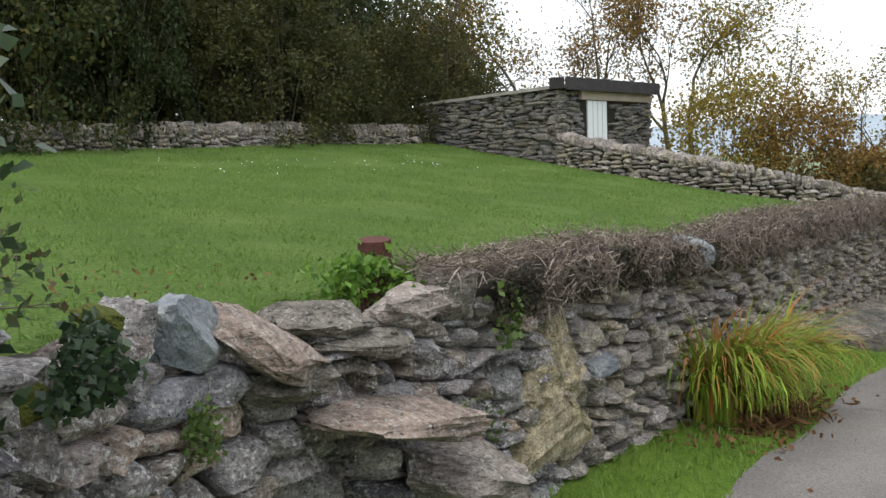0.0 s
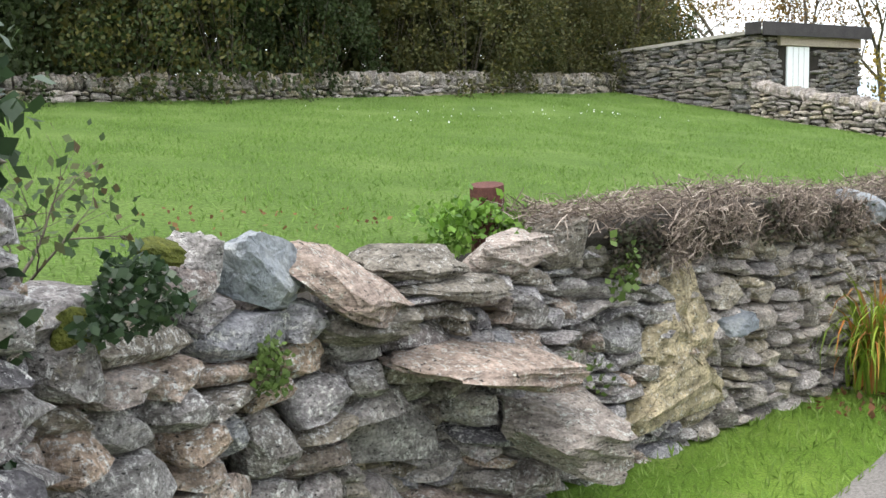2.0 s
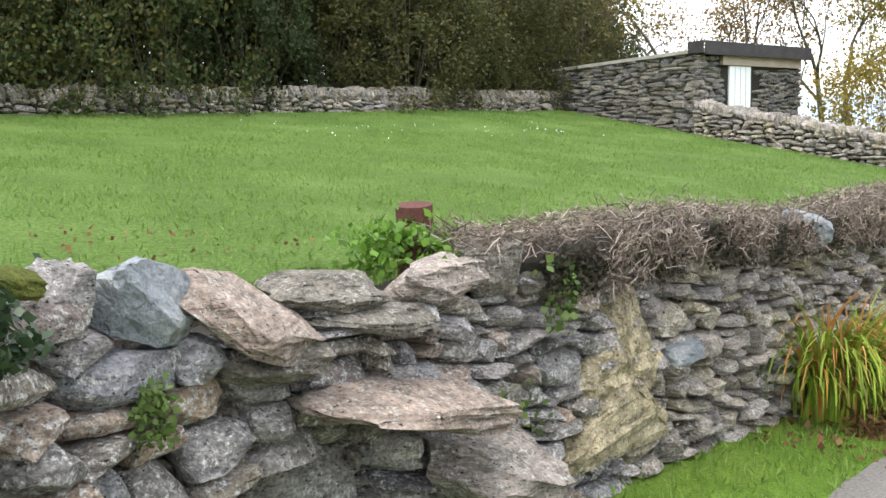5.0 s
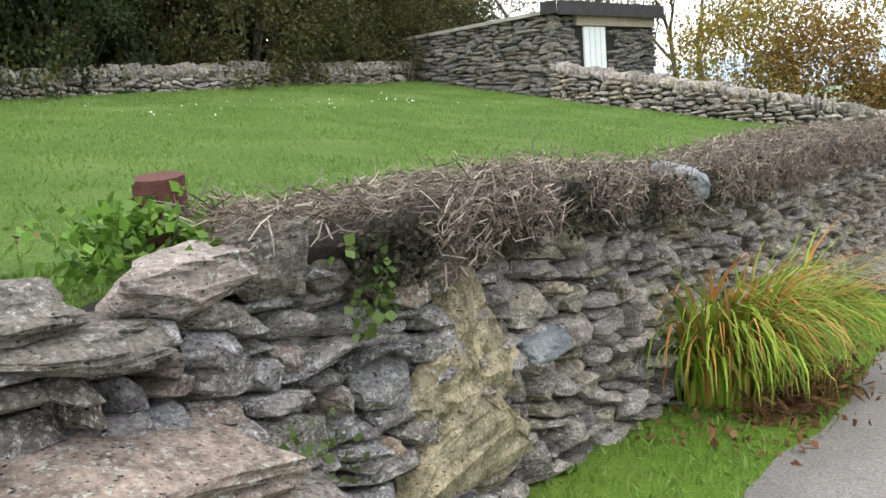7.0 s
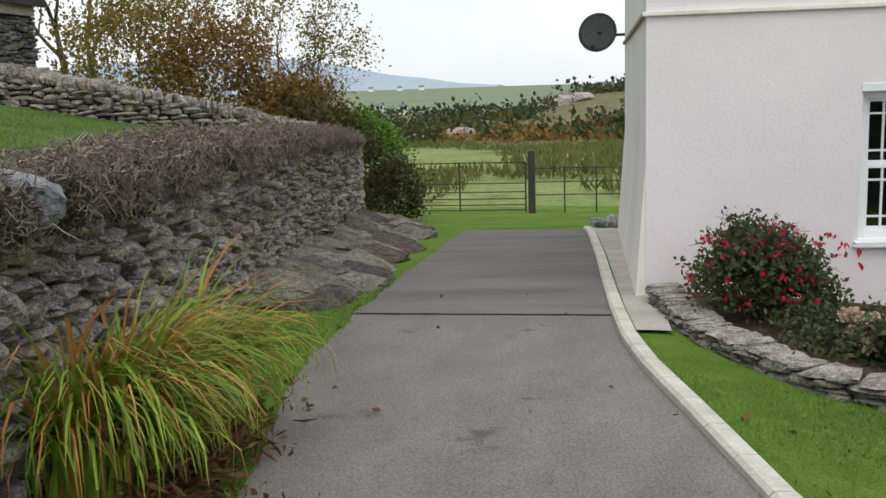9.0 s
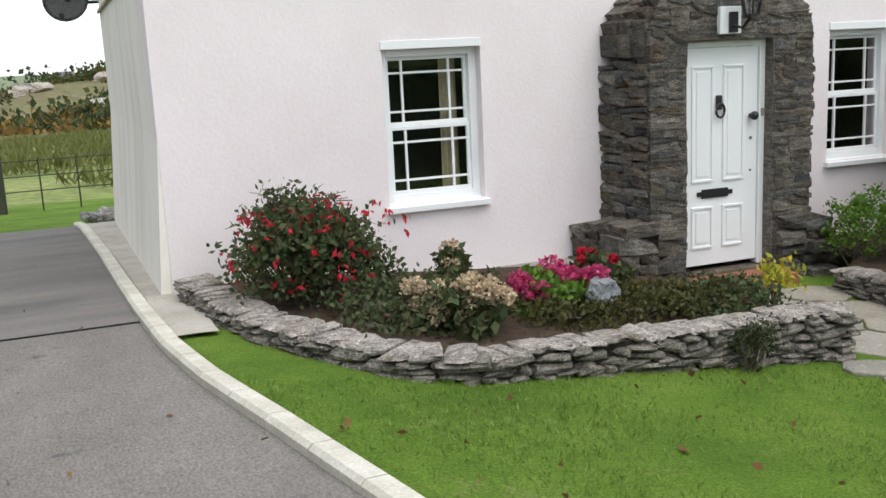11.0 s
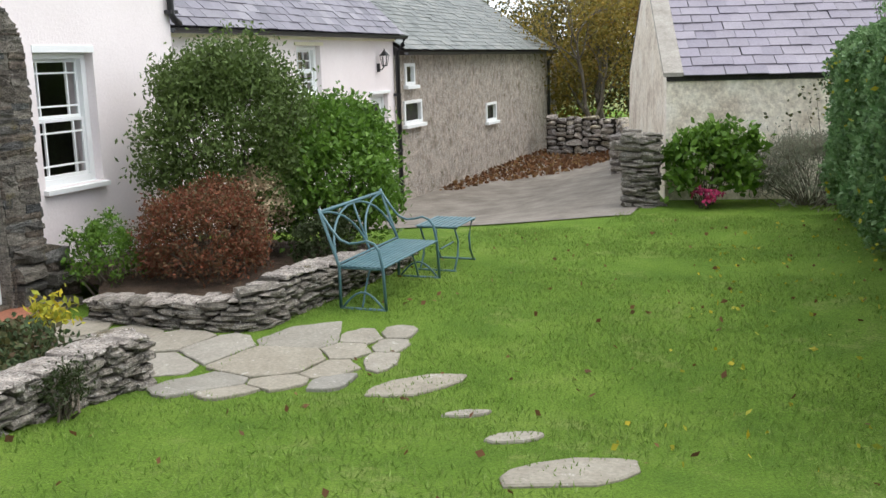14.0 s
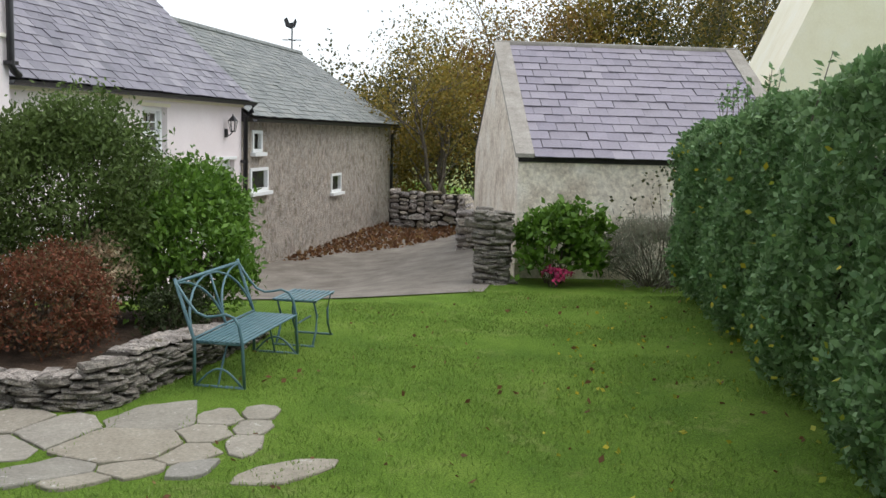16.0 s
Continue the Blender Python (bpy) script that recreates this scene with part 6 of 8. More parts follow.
# clipped hedge
def clipped_hedge():
    ob = thing("hedge", "tall clipped hedge of small blue-green leaves", "hedge", at=(4, -7.6, 0))
    g = np.random.default_rng(811)
    n = 80000
    x = g.uniform(-0.6, 7.6, n)
    u = g.uniform(0, 1, n)
    face = -6.50 - 0.085 * (7.6 - x)
    top = 2.0 + 0.05 * (7.6 - x) + 0.05 * np.sin(2.2 * x) + 0.04 * np.sin(5.1 * x + 1)
    z = np.where(u < 0.72, g.uniform(0.03, 1, n) * top, top)
    depth = np.abs(g.normal(size=n)) * 0.17
    y = np.where(u < 0.72, face - depth, face - g.uniform(0, 1.3, n))
    z = np.where(u < 0.72, z, top - depth * 0.8)
    edge = np.clip((7.6 - x) / 0.5, 0, 1)
    y -= (1 - np.sqrt(edge)) * 0.5
    y += 0.07 * np.sin(2.9 * x + 3 * z) + 0.06 * np.sin(6.3 * x - 4 * z) + 0.04 * np.sin(13 * x + 9 * z)
    y -= 0.26 * np.clip(0.6 - z, 0, 1) / 0.6
    y -= np.clip(z - top + 0.25, 0, 0.25) ** 2 * 3
    m2 = 9000
    xe = 7.6 + g.normal(size=m2) * 0.06
    ze = g.uniform(0.03, 2.0, m2)
    ye = -6.6 - g.uniform(0, 1.4, m2)
    base = np.array([low_z(a, b) for a, b in zip(np.clip(x, -0.6, 7.6)[::1], y)])
    pts = np.stack([np.r_[x, xe], np.r_[y, ye], np.r_[z + base * 0.6, ze]], 1)
    part_m("foliage", leaf_mesh("foliage", pts, 0.058, 0.036, LEAF["hedge"], 812, 0.3, 0.35, np.array([0, -0.0, 0.2])), ob)
    bm = bmesh.new()
    for k in range(60):
        xx = -0.5 + 8.0 * k / 60
        yy = -7.2 - 0.085 * (7.6 - xx)
        tube(bm, [(xx, yy, -0.1), (xx + g.normal() * 0.1, yy + g.normal() * 0.1, 0.8), (xx + g.normal() * 0.25, yy + 0.2 + g.normal() * 0.15, 1.7)], 0.016, 4, 0.4, False)
    part("branchwork", bm, M["bark"], ob)
    # added near-black box: painted shade in the depth of the hedge
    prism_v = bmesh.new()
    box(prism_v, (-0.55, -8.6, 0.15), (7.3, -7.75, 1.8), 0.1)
    part("inner_shade", prism_v, M["core"], ob)
    sp = np.stack([g.uniform(1, 7, 40), np.full(40, -7.0), np.full(40, 2.25)], 1)
    tips = []
    for p in sp[:14]:
        e = Vector(p) + Vector((g.normal() * 0.05, g.normal() * 0.05, g.uniform(0.12, 0.3)))
        part("shoot", tube_bm([Vector(p) - Vector((0, 0, 0.2)), e], 0.006, 4, 0.5), M["bark"], ob)
        tips += [list(Vector(p).lerp(e, t)) for t in g.uniform(0.1, 1, 12)]
    part_m("shoot_foliage", leaf_mesh("shoot_foliage", np.array(tips), 0.06, 0.03, LEAF["hedge"], 815), ob)
    yl = np.stack([g.uniform(0, 7, 70), np.zeros(70), g.uniform(0.3, 1.9, 70)], 1)
    yl[:, 1] = -6.44 - 0.085 * (7.6 - yl[:, 0])
    part_m("yellowed_foliage", leaf_mesh("yellowed_foliage", yl, 0.055, 0.035, LEAF["yellow"], 813), ob)


clipped_hedge()

# plants by the slated shed
shrub("hydrangea", "yellow-green hydrangea against the slated shed", (8.35, -5.05, -0.2), (8.3, -5.1, 0.42), (0.42, 0.62, 0.55), LEAF["lime"], 130, 20, 0.11, 0.07, 821, 0.5, 0.12, 18)
shrub("lavender", "grey woody lavender bush by the shed wall", (8.6, -6.4, -0.2), (8.5, -6.5, 0.30), (0.5, 1.0, 0.55), LEAF["lav"], 260, 30, 0.10, 0.012, 822, 0.4, 0.12, 60, lift=1.2)
shrub("hydrangea_bloom", "pink and red hydrangea heads low on the bush", (8.1, -5.05, -0.2), (7.95, -5.1, 0.06), (0.10, 0.22, 0.10), LEAF["magenta"], 14, 12, 0.05, 0.04, 823, 0.4, 0.2, 8, "flowers")
shrub("climbing_rose", "straggling rose with yellow blooms on the shed wall", (8.75, -6.6, -0.2), (8.68, -6.9, 1.15), (0.12, 0.9, 0.5), LEAF["brown"], 26, 10, 0.06, 0.04, 824, 0.3, 0.2, 16, "rose")
for y, z in ((-7.25, 1.0), (-7.0, 1.45), (-7.35, 0.75)):
    ob = thing("rose_bloom", "yellow-orange rose bloom on the shed wall", "flower", "rose blooms", at=(8.5, y, z))
    pp, _ = clumps((8.5, y, z), (0.07, 0.07, 0.07), 14, 6, int(abs(y) * 100), 0.3, 0.2)
    part_m("bloom", leaf_mesh("bloom", pp, 0.06, 0.05, LEAF["yellow"], 3), ob)


# ---------------------------------------------------------------- strap-leaved clump by the lane wall
def strap_clump(base, n, hmax, seed):
    ob = thing("crocosmia_clump", "arching clump of green and orange strap leaves on the verge", "plant", at=base)
    g = np.random.default_rng(seed)
    tufts = [(base[0] + g.normal() * 0.11, base[1] + g.uniform(-0.42, 0.5)) for k in range(16)]
    for nm, mt, cnt, hs in (("foliage", "strap", n, 1.0), ("dry_foliage", "strap_dry", n // 4, 1.05)):
        verts, faces = [], []
        for k in range(cnt):
            tx, ty = tufts[k % len(tufts)]
            p = Vector((tx + g.normal() * 0.05, ty + g.normal() * 0.06, 0))
            p.z = low_z(p.x, p.y) - 0.02
            a2 = math.atan2(p.y - base[1], (p.x - base[0]) * 2 + 0.25) + g.normal() * 0.75
            hd = Vector((math.cos(a2) + 0.35, math.sin(a2) * 0.8, 0)).normalized()
            ln = hmax * g.uniform(0.6, 1.2) * hs
            w = g.uniform(0.006, 0.013)
            bend = g.uniform(0.7, 2.5)
            side = Vector((-hd.y, hd.x, 0)).normalized()
            side = (side + hd * g.normal() * 0.5).normalized()
            o = len(verts)
            pos, ang = p.copy(), g.uniform(0.02, 0.28)
            for i in range(8):
                ww = w * (1 - (i / 7) ** 2.5 * 0.92)
                verts += [pos + side * ww, pos + Vector((0, 0, -0.25 * ww)), pos - side * ww]
                d = hd * math.sin(ang) + Vector((0, 0, math.cos(ang)))
                pos = pos + d * ln / 7
                ang += bend * (0.06 + 0.06 * i)
            for i in range(7):
                q = o + 3 * i
                faces += [(q, q + 1, q + 4, q + 3), (q + 1, q + 2, q + 5, q + 4)]
        part_m(nm, mesh_of(nm, verts, faces, LEAF[mt]), ob, "dried orange-brown leaves" if mt == "strap_dry" else "")
    pts = [(base[0] + 0.3 + abs(g.normal()) * 0.14, base[1] + g.uniform(-0.6, 0.5), base[2] + 0.03 + abs(g.normal()) * 0.06) for k in range(500)]
    part_m("withered_foliage", leaf_mesh("withered_foliage", pts, 0.12, 0.02, LEAF["litter"], seed, -0.1), ob, "withered dark red leaves at the clump's foot")


strap_clump((-6.93, -4.42, 0.54), 900, 1.02, 900)


# ---------------------------------------------------------------- cap stones, stile and ivy on the lane wall
def big_stone(name, label, c, size, rot, mat, seed, cat="stone", square=0.7):
    """A large stone split along its bedding, with broken edges."""
    me = rock_mesh(seed, mat, 7, 9, 0.95 - square if square < 0.7 else 0.14)
    flat = size[2] < 0.5 * max(size[0], size[1])
    for v in me.vertices:
        k = math.floor((v.co.z + 0.06 * noise.noise(v.co * 2 + Vector((seed, 0, 0)))) * 7)
        g = 1 + (0.12 if flat else 0.04) * noise.noise(Vector((k * 3.7, seed * 1.3, 0.8 * math.atan2(v.co.y, v.co.x))))
        v.co = Vector((v.co.x * g, v.co.y * g, v.co.z)) + noise.noise_vector(v.co * 6 + Vector((seed, 2, 0))) * 0.03
    ob = new(name, me)
    ob.matrix_basis = Matrix.Translation(c) @ Euler([radians(a) for a in rot]).to_matrix().to_4x4() @ Matrix.Diagonal((*size, 1))
    return tagged(ob, label, cat)


big_stone("cap_stone", "pale flat capstone tilted over the wall", (-6.50, -9.24, 1.93), (0.42, 0.47, 0.13), (-12, 36, 22), M["capstone"], 201, "capstone")
big_stone("cap_stone", "dark slate block under the pale capstone", (-6.53, -9.14, 1.75), (0.3, 0.34, 0.15), (-4, 4, 6), M["slate_stone"], 216, "capstone")
big_stone("cap_stone", "upright blue-grey boulder on the wall top", (-6.47, -9.60, 2.02), (0.24, 0.37, 0.25), (-24, 12, 20), M["bluestone"], 202, "capstone")
big_stone("cap_stone", "grey angular stone on the wall top", (-6.37, -9.88, 2.06), (0.18, 0.17, 0.23), (0, 8, 10), M["stone"], 203, "capstone")
big_stone("cap_stone", "thin layered slab on the wall top", (-6.66, -8.87, 1.945), (0.32, 0.44, 0.12), (-2, 4, 8), M["slate_stone"], 204, "capstone")
big_stone("cap_stone", "long thin slab on the wall top", (-6.60, -8.67, 1.835), (0.32, 0.56, 0.08), (-4, 4, 6), M["slate_stone"], 205, "capstone")
big_stone("cap_stone", "white lichened stone on the wall top", (-6.68, -8.30, 1.905), (0.28, 0.38, 0.18), (4, 8, 10), M["capstone"], 206, "capstone")
big_stone("cap_stone", "dark rounded stone under the stump", (-6.74, -7.98, 1.94), (0.24, 0.24, 0.24), (0, 10, 0), M["slate_stone"], 207, "capstone")
big_stone("cap_stone", "slanting grey stone on the wall top", (-6.76, -7.76, 1.90), (0.15, 0.17, 0.24), (22, 0, 0), M["slate_stone"], 208, "capstone")
big_stone("stile_step", "projecting flat stile step of pinkish slab", (-6.44, -8.67, 1.525), (0.46, 0.86, 0.11), (-9, 9, 8), M["capstone"], 209, "stile step")
big_stone("stile_step", "lower projecting stile slab tilted outward", (-6.52, -8.18, 1.15), (0.50, 0.56, 0.23), (-14, 16, -16), M["capstone"], 210, "stile step")
big_stone("wall_stone", "large pale blue stone set in the wall", (-6.93, -6.38, 1.27), (0.2, 0.26, 0.17), (0, 0, 5), M["bluestone"], 211, "wall stone")
big_stone("cap_stone", "blue-grey stone showing through the wall-top brush", (-7.10, -4.75, 1.84), (0.24, 0.34, 0.20), (0, 26, 0), M["bluestone"], 212, "capstone")
big_stone("gate_pillar", "rough lichened pillar stone capped over ivy", (-5.60, -10.85, 2.42), (0.30, 0.48, 0.13), (0, 0, -30), M["slate_stone"], 213, "pillar stone")

pillar = thing("pillar", "ivy-clad rubble pillar at the wall's end", "stone pillar", kind="structure", at=(-5.5, -10.7, 0.9))
pil_c, pil_len = polyline([(-5.82, -11.15), (-5.39, -11.07), (-5.53, -10.60), (-5.92, -10.46)])
part("heart", box_bm((-5.9, -11.1, 0.6), (-5.58, -10.7, 2.31), 0.04), M["core"], pillar)
lay(pack(pil_len, lambda s: 2.33, (0.14, 0.34), (0.06, 0.15), 61, lambda s: 0.7), pil_c, 0.2, STONES, pillar, "stone", None, seed=62, lean=6)

# patch of old render on the face
def render_patch():
    g = random.Random(5)
    bm = bmesh.new()
    n = 40
    out = []
    for i in range(n):
        t = (i + 0.5) / n
        z = 1.80 - 0.98 * (1 - abs(2 * t - 1))
        w = tab(z, [0.82, 1.0, 1.2, 1.4, 1.6, 1.8], [0.46, 0.45, 0.36, 0.27, 0.13, 0.03])
        k = 1 + 0.3 * noise.noise(Vector((z * 5, (t > 0.5) * 7.0, 4.4))) + g.uniform(-0.12, 0.12)
        out.append(((1 if t > 0.5 else -1) * w * k, z - 1.26))
    rings = []
    for k, f in enumerate((1.0, 0.93, 0.8, 0.66, 0.52, 0.38, 0.24, 0.1)):
        ring = []
        for a, b in out:
            y = -6.98 + a * f
            ring.append(bm.verts.new((wall_x(y) + (-0.05, 0.02, 0.038, 0.042, 0.045, 0.045, 0.045, 0.045)[k] + 0.05 * noise.noise(Vector((a * f * 13, b * f * 13, 2))) + 0.02 * noise.noise(Vector((a * f * 37, b * f * 37, 5))), y, 1.26 + b * f)))
        rings.append(ring)
    for q, w in zip(rings, rings[1:]):
        for i in range(n):
            bm.faces.new((q[i], q[(i + 1) % n], w[(i + 1) % n], w[i]))
    bm.faces.new(rings[-1])
    bmesh.ops.recalc_face_normals(bm, faces=bm.faces)
    part("render_patch", bm, M["plaster"], wall_lane, "ochre patch of old lime render")


render_patch()

stump = thing("post_stump", "sawn dark red-brown timber post stump", "post", at=(-7.1, -8.05, 1.8))
part("timber", tube_bm([(-7.14, -8.02, 1.8), (-7.14, -8.02, 2.08), (-7.13, -8.03, 2.19)], 0.085, 11), M["rust"], stump)


# dead brush and bare ivy along the wall top
def brush_top(y):
    return tab(y, [-8, -7.6, -6.4, -5.5, -4.7, -2.6, 0, 2.2, 5.2, 9.6], [2.05, 2.03, 2.04, 1.97, 1.91, 1.955, 1.87, 1.80, 1.68, 1.36]) + 0.03 * noise.noise(Vector((1, y * 2.1, 0)))


def brush_drop(y):
    return tab(y, [-8, -7.2, -5.7, -4.5, -2.8, -0.9, 2.1, 5.6, 9], [0.10, 0.20, 0.19, 0.15, 0.30, 0.32, 0.2, 0.18, 0.1])


def wall_brush():
    ob = thing("dead_ivy", "mat of dead grey-brown ivy stems along the wall top", "ivy", kind="stuff", at=(-7, -4, 1.7))
    g = np.random.default_rng(33)
    verts, faces = [], []
    for k in range(38000):
        y = -8.05 + 16.0 * g.uniform(0, 1) ** 1.25
        s_top = brush_top(y)
        hgt = brush_drop(y) * (1 + 0.7 * noise.noise(Vector((4, y * 1.9, 0))))
        u = g.uniform(0, 1)
        x0 = wall_x(y)
        if u < 0.6 and (noise.noise(Vector((2, y * 1.4, 0))) < -0.18 or y < -7.5):
            continue
        if u < 0.6:
            p = Vector((x0 + 0.075 + g.normal() * 0.03, y, s_top - 0.03 - hgt * g.uniform(0, 1)))
        else:
            p = Vector((x0 + 0.05 - 0.45 * g.uniform(0, 1), y, s_top + 0.01 + g.normal() * 0.03))
        d = Vector((g.normal() * 0.3, g.normal(), g.normal() * (0.7 if u < 0.6 else 0.25) - (0.2 if u < 0.6 else 0))).normalized()
        ln = g.uniform(0.03, 0.13)
        w = g.uniform(0.0012, 0.0036)
        s = d.cross(Vector((g.normal(), g.normal(), g.normal()))).normalized() * w
        q = p + d * ln * 0.5 + Vector((g.normal(), g.normal(), g.normal())) * 0.015
        e = p + d * ln
        o = len(verts)
        verts += [p + s, p - s, q + s, q - s, e + s * 0.5, e - s * 0.5]
        faces += [(o, o + 1, o + 3, o + 2), (o + 2, o + 3, o + 5, o + 4)]
    part_m("branchwork", mesh_of("branchwork", verts, faces, M["twig"]), ob)
    # near-black sheet under the stems, the brush's inner shade as colour
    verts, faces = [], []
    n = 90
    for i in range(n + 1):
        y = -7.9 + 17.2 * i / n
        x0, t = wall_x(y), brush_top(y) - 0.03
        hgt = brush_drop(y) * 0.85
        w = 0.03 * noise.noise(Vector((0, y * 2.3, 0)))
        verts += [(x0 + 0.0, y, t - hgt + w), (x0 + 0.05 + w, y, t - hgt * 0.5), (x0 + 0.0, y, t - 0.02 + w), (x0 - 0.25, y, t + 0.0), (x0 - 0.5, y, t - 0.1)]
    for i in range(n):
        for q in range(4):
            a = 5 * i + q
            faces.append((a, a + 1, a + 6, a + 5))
    part_m("brush_shade", mesh_of("brush_shade", verts, faces, M["core"], True), ob)
    lp = []
    for k in range(6500):
        y = -7.7 + 4.4 * g.uniform(0, 1)
        if noise.noise(Vector((6, y * 2.6, 0))) < -0.1:
            continue
        lp.append((wall_x(y) + 0.07 + g.normal() * 0.02, y, brush_top(y) - 0.05 - brush_drop(y) * 1.25 * g.uniform(0, 1)))
    part_m("withered_foliage", leaf_mesh("withered_foliage", lp, 0.03, 0.02, LEAF["withered"], 34), ob)


wall_brush()


def ivy_patch(label, boxes, n, seed, mat="ivy", leaf=0.05):
    g = np.random.default_rng(seed)
    lo, hi = boxes
    pts = []
    for k in range(n):
        y = g.uniform(lo[0], hi[0])
        z = g.uniform(lo[1], hi[1])
        fade = noise.noise(Vector((y * 3, z * 3, seed)))
        if fade < -0.12:
            continue
        pts.append((wall_x(y) + 0.05 + abs(g.normal()) * 0.05, y, z))
    c = np.mean(pts, 0)
    ob = thing("ivy", label, "ivy", at=tuple(c))
    part_m("foliage", leaf_mesh("foliage", pts, leaf, leaf * 0.85, LEAF[mat], seed, 0.0), ob)


ivy_patch("dark ivy trailing over the broken wall", ((-10.75, 1.98), (-9.98, 2.2)), 1500, 41, "ivy", 0.034)
big_stone("moss_cushion", "yellow-green moss cushion on the wall top", (-6.22, -10.02, 2.15), (0.10, 0.16, 0.07), (-14, 14, 10), M["moss"], 214, "moss", 0.35)
big_stone("moss_cushion", "small mossy cushion in a wall joint", (-5.98, -10.35, 1.98), (0.1, 0.12, 0.14), (0, 0, 10), M["moss"], 215, "moss", 0.35)
ivy_patch("small green fern tuft in the wall joints", ((-9.73, 1.63), (-9.57, 1.80)), 320, 42, "mid", 0.026)
ivy_patch("trailing ivy by the white capstone", ((-7.75, 1.65), (-7.5, 1.95)), 160, 43, "mid", 0.04)
ivy_patch("small creeper in the wall face", ((-8.1, 1.2), (-7.75, 1.45)), 70, 44, "mid", 0.035)
pp, _ = clumps((-5.68, -10.92, 2.02), (0.26, 0.34, 0.36), 110, 16, 45, 0.8, 0.1, False, 0.1)
ob = thing("ivy", "glossy ivy draping the end pillar", "ivy", at=(-5.5, -10.7, 1.0))
part_m("foliage", leaf_mesh("foliage", pp, 0.048, 0.038, LEAF["ivy"], 46, -0.2), ob)
pp, _ = clumps((-5.80, -10.86, 2.68), (0.32, 0.36, 0.30), 150, 14, 47, 0.5, 0.16, False, 0.3)
part_m("upper_foliage", leaf_mesh("upper_foliage", pp, 0.052, 0.04, LEAF["ivy"], 48, -0.1), ob)
pp, _ = clumps((-7.06, -8.14, 1.97), (0.2, 0.28, 0.14), 60, 14, 49, 0.3, 0.2)
ob = thing("weeds", "green weeds round the stump on the wall top", "weeds", at=(-7.2, -8.2, 1.85))
part_m("foliage", leaf_mesh("foliage", pp, 0.045, 0.03, LEAF["lime"], 50), ob)
tree("rose_bush", "leggy thorny rose bush with few leaves behind the wall", (-6.55, -10.45, 1.95), 0.85, LEAF["fuchsia"], 551, 0.04, 2, 0.05, 3, 3, 0.012, 0.7, (0.1, 0.3), "bush")
tree("rose_bush", "leggy thorny rose bush with few leaves behind the wall", (-6.42, -10.62, 1.95), 0.85, LEAF["fuchsia"], 552, 0.04, 2, 0.05, 3, 3, 0.012, 0.7, (0.0, 0.4), "bush")

# rock ledges between wall and drive
gr = random.Random(15)
for i in range(16):
    y = -0.1 + 0.5 * i + gr.uniform(-0.2, 0.2)
    w = tab(y, [-0.2, 1.5, 4, 8], [0.9, 1.0, 1.2, 1.5])
    for j in range(2):
        x = wall_x(y) + 0.25 + (0.05 + 0.42 * j) * w + gr.uniform(-0.1, 0.1)
        big_stone("rock_ledge", "grey-brown rock ledge breaking through the verge", (x, y, low_z(x, y) + 0.13 - 0.13 * j), (0.7, 0.62, 0.26), (gr.uniform(-8, 8), gr.uniform(10, 22), gr.uniform(-25, 10)), M["porch_stone"] if (i + j) % 3 else M["slate_stone"], 230 + 2 * i + j, "rock")["group"] = "rock ledges"


# ---------------------------------------------------------------- low bed walls
def bed_wall(name, label, pts, top, base_drop, seed, thick=0.3, ends=True):
    w = thing(name, label, "garden wall", "garden bed walls", "structure")
    c, ln = polyline(pts)

    def zb(s):
        p = c(min(s, ln - 1e-3))[0]
        return low_z(p.x, p.y) - base_drop

    core_wall("wall_core", c, ln, lambda s: zb(s) - 0.15, lambda s: top(s / ln) - 0.03, 0.06, thick - 0.1, M["core"], w, 0.15)
    lay(pack(ln, lambda s: top(s / ln) - 0.05, (0.09, 0.30), (0.028, 0.065), seed, zb), c, 0.16, SLATES, w, "stone", None, seed=seed, proud=0.02, lean=6, fill=0.95)
    # coping of flat stones across the top
    rr = random.Random(seed + 9)
    s = 0.0
    while s < ln - 0.05:
        wd = rr.uniform(0.08, 0.21)
        p, nr = c(min(s + wd / 2, ln - 1e-3))
        al = Vector((-nr.y, nr.x, 0))
        m = Matrix.Translation(Vector((p.x, p.y, top(min(1, s / ln)) - 0.02)) - nr * (thick * 0.5 - 0.02)) @ Matrix((al, -nr, Vector((0, 0, 1)))).transposed().to_4x4() @ Euler((radians(rr.uniform(-4, 4)), radians(rr.uniform(-4, 4)), radians(rr.uniform(-8, 8)))).to_matrix().to_4x4() @ Matrix.Diagonal((wd * 1.0, thick * rr.uniform(0.85, 1.05), rr.uniform(0.028, 0.05), 1))
        part_m("coping_stone", rr.choice(LEDGE), w, place=m)
        s += wd
    return w


BED1 = [(-4.36, 0.3), (-4.28, -0.4), (-4.1, -1.3), (-3.76, -1.95), (-3.5, -2.4), (-3.1, -2.58), (-2.33, -2.5), (-1.5, -2.45), (-0.35, -2.4), (-0.22, -2.1)]
bed_wall("garden_wall", "low curved drystone wall with pale coping round a flower bed", BED1, lambda t: tab(t, [0, 0.3, 0.45, 0.7, 1], [0.46, 0.46, 0.44, 0.34, 0.25]), 0.03, 71)
BED2 = [(0.98, -0.75), (0.95, -1.6), (1.02, -2.2), (1.2, -2.36), (2.2, -2.45), (3.9, -2.55)]
bed_wall("garden_wall", "low drystone wall edging the shrub bed beside the bench", BED2, lambda t: tab(t, [0, 0.35, 0.45, 0.75, 1], [0.06, 0.14, 0.24, 0.16, -0.02]), 0.03, 72)


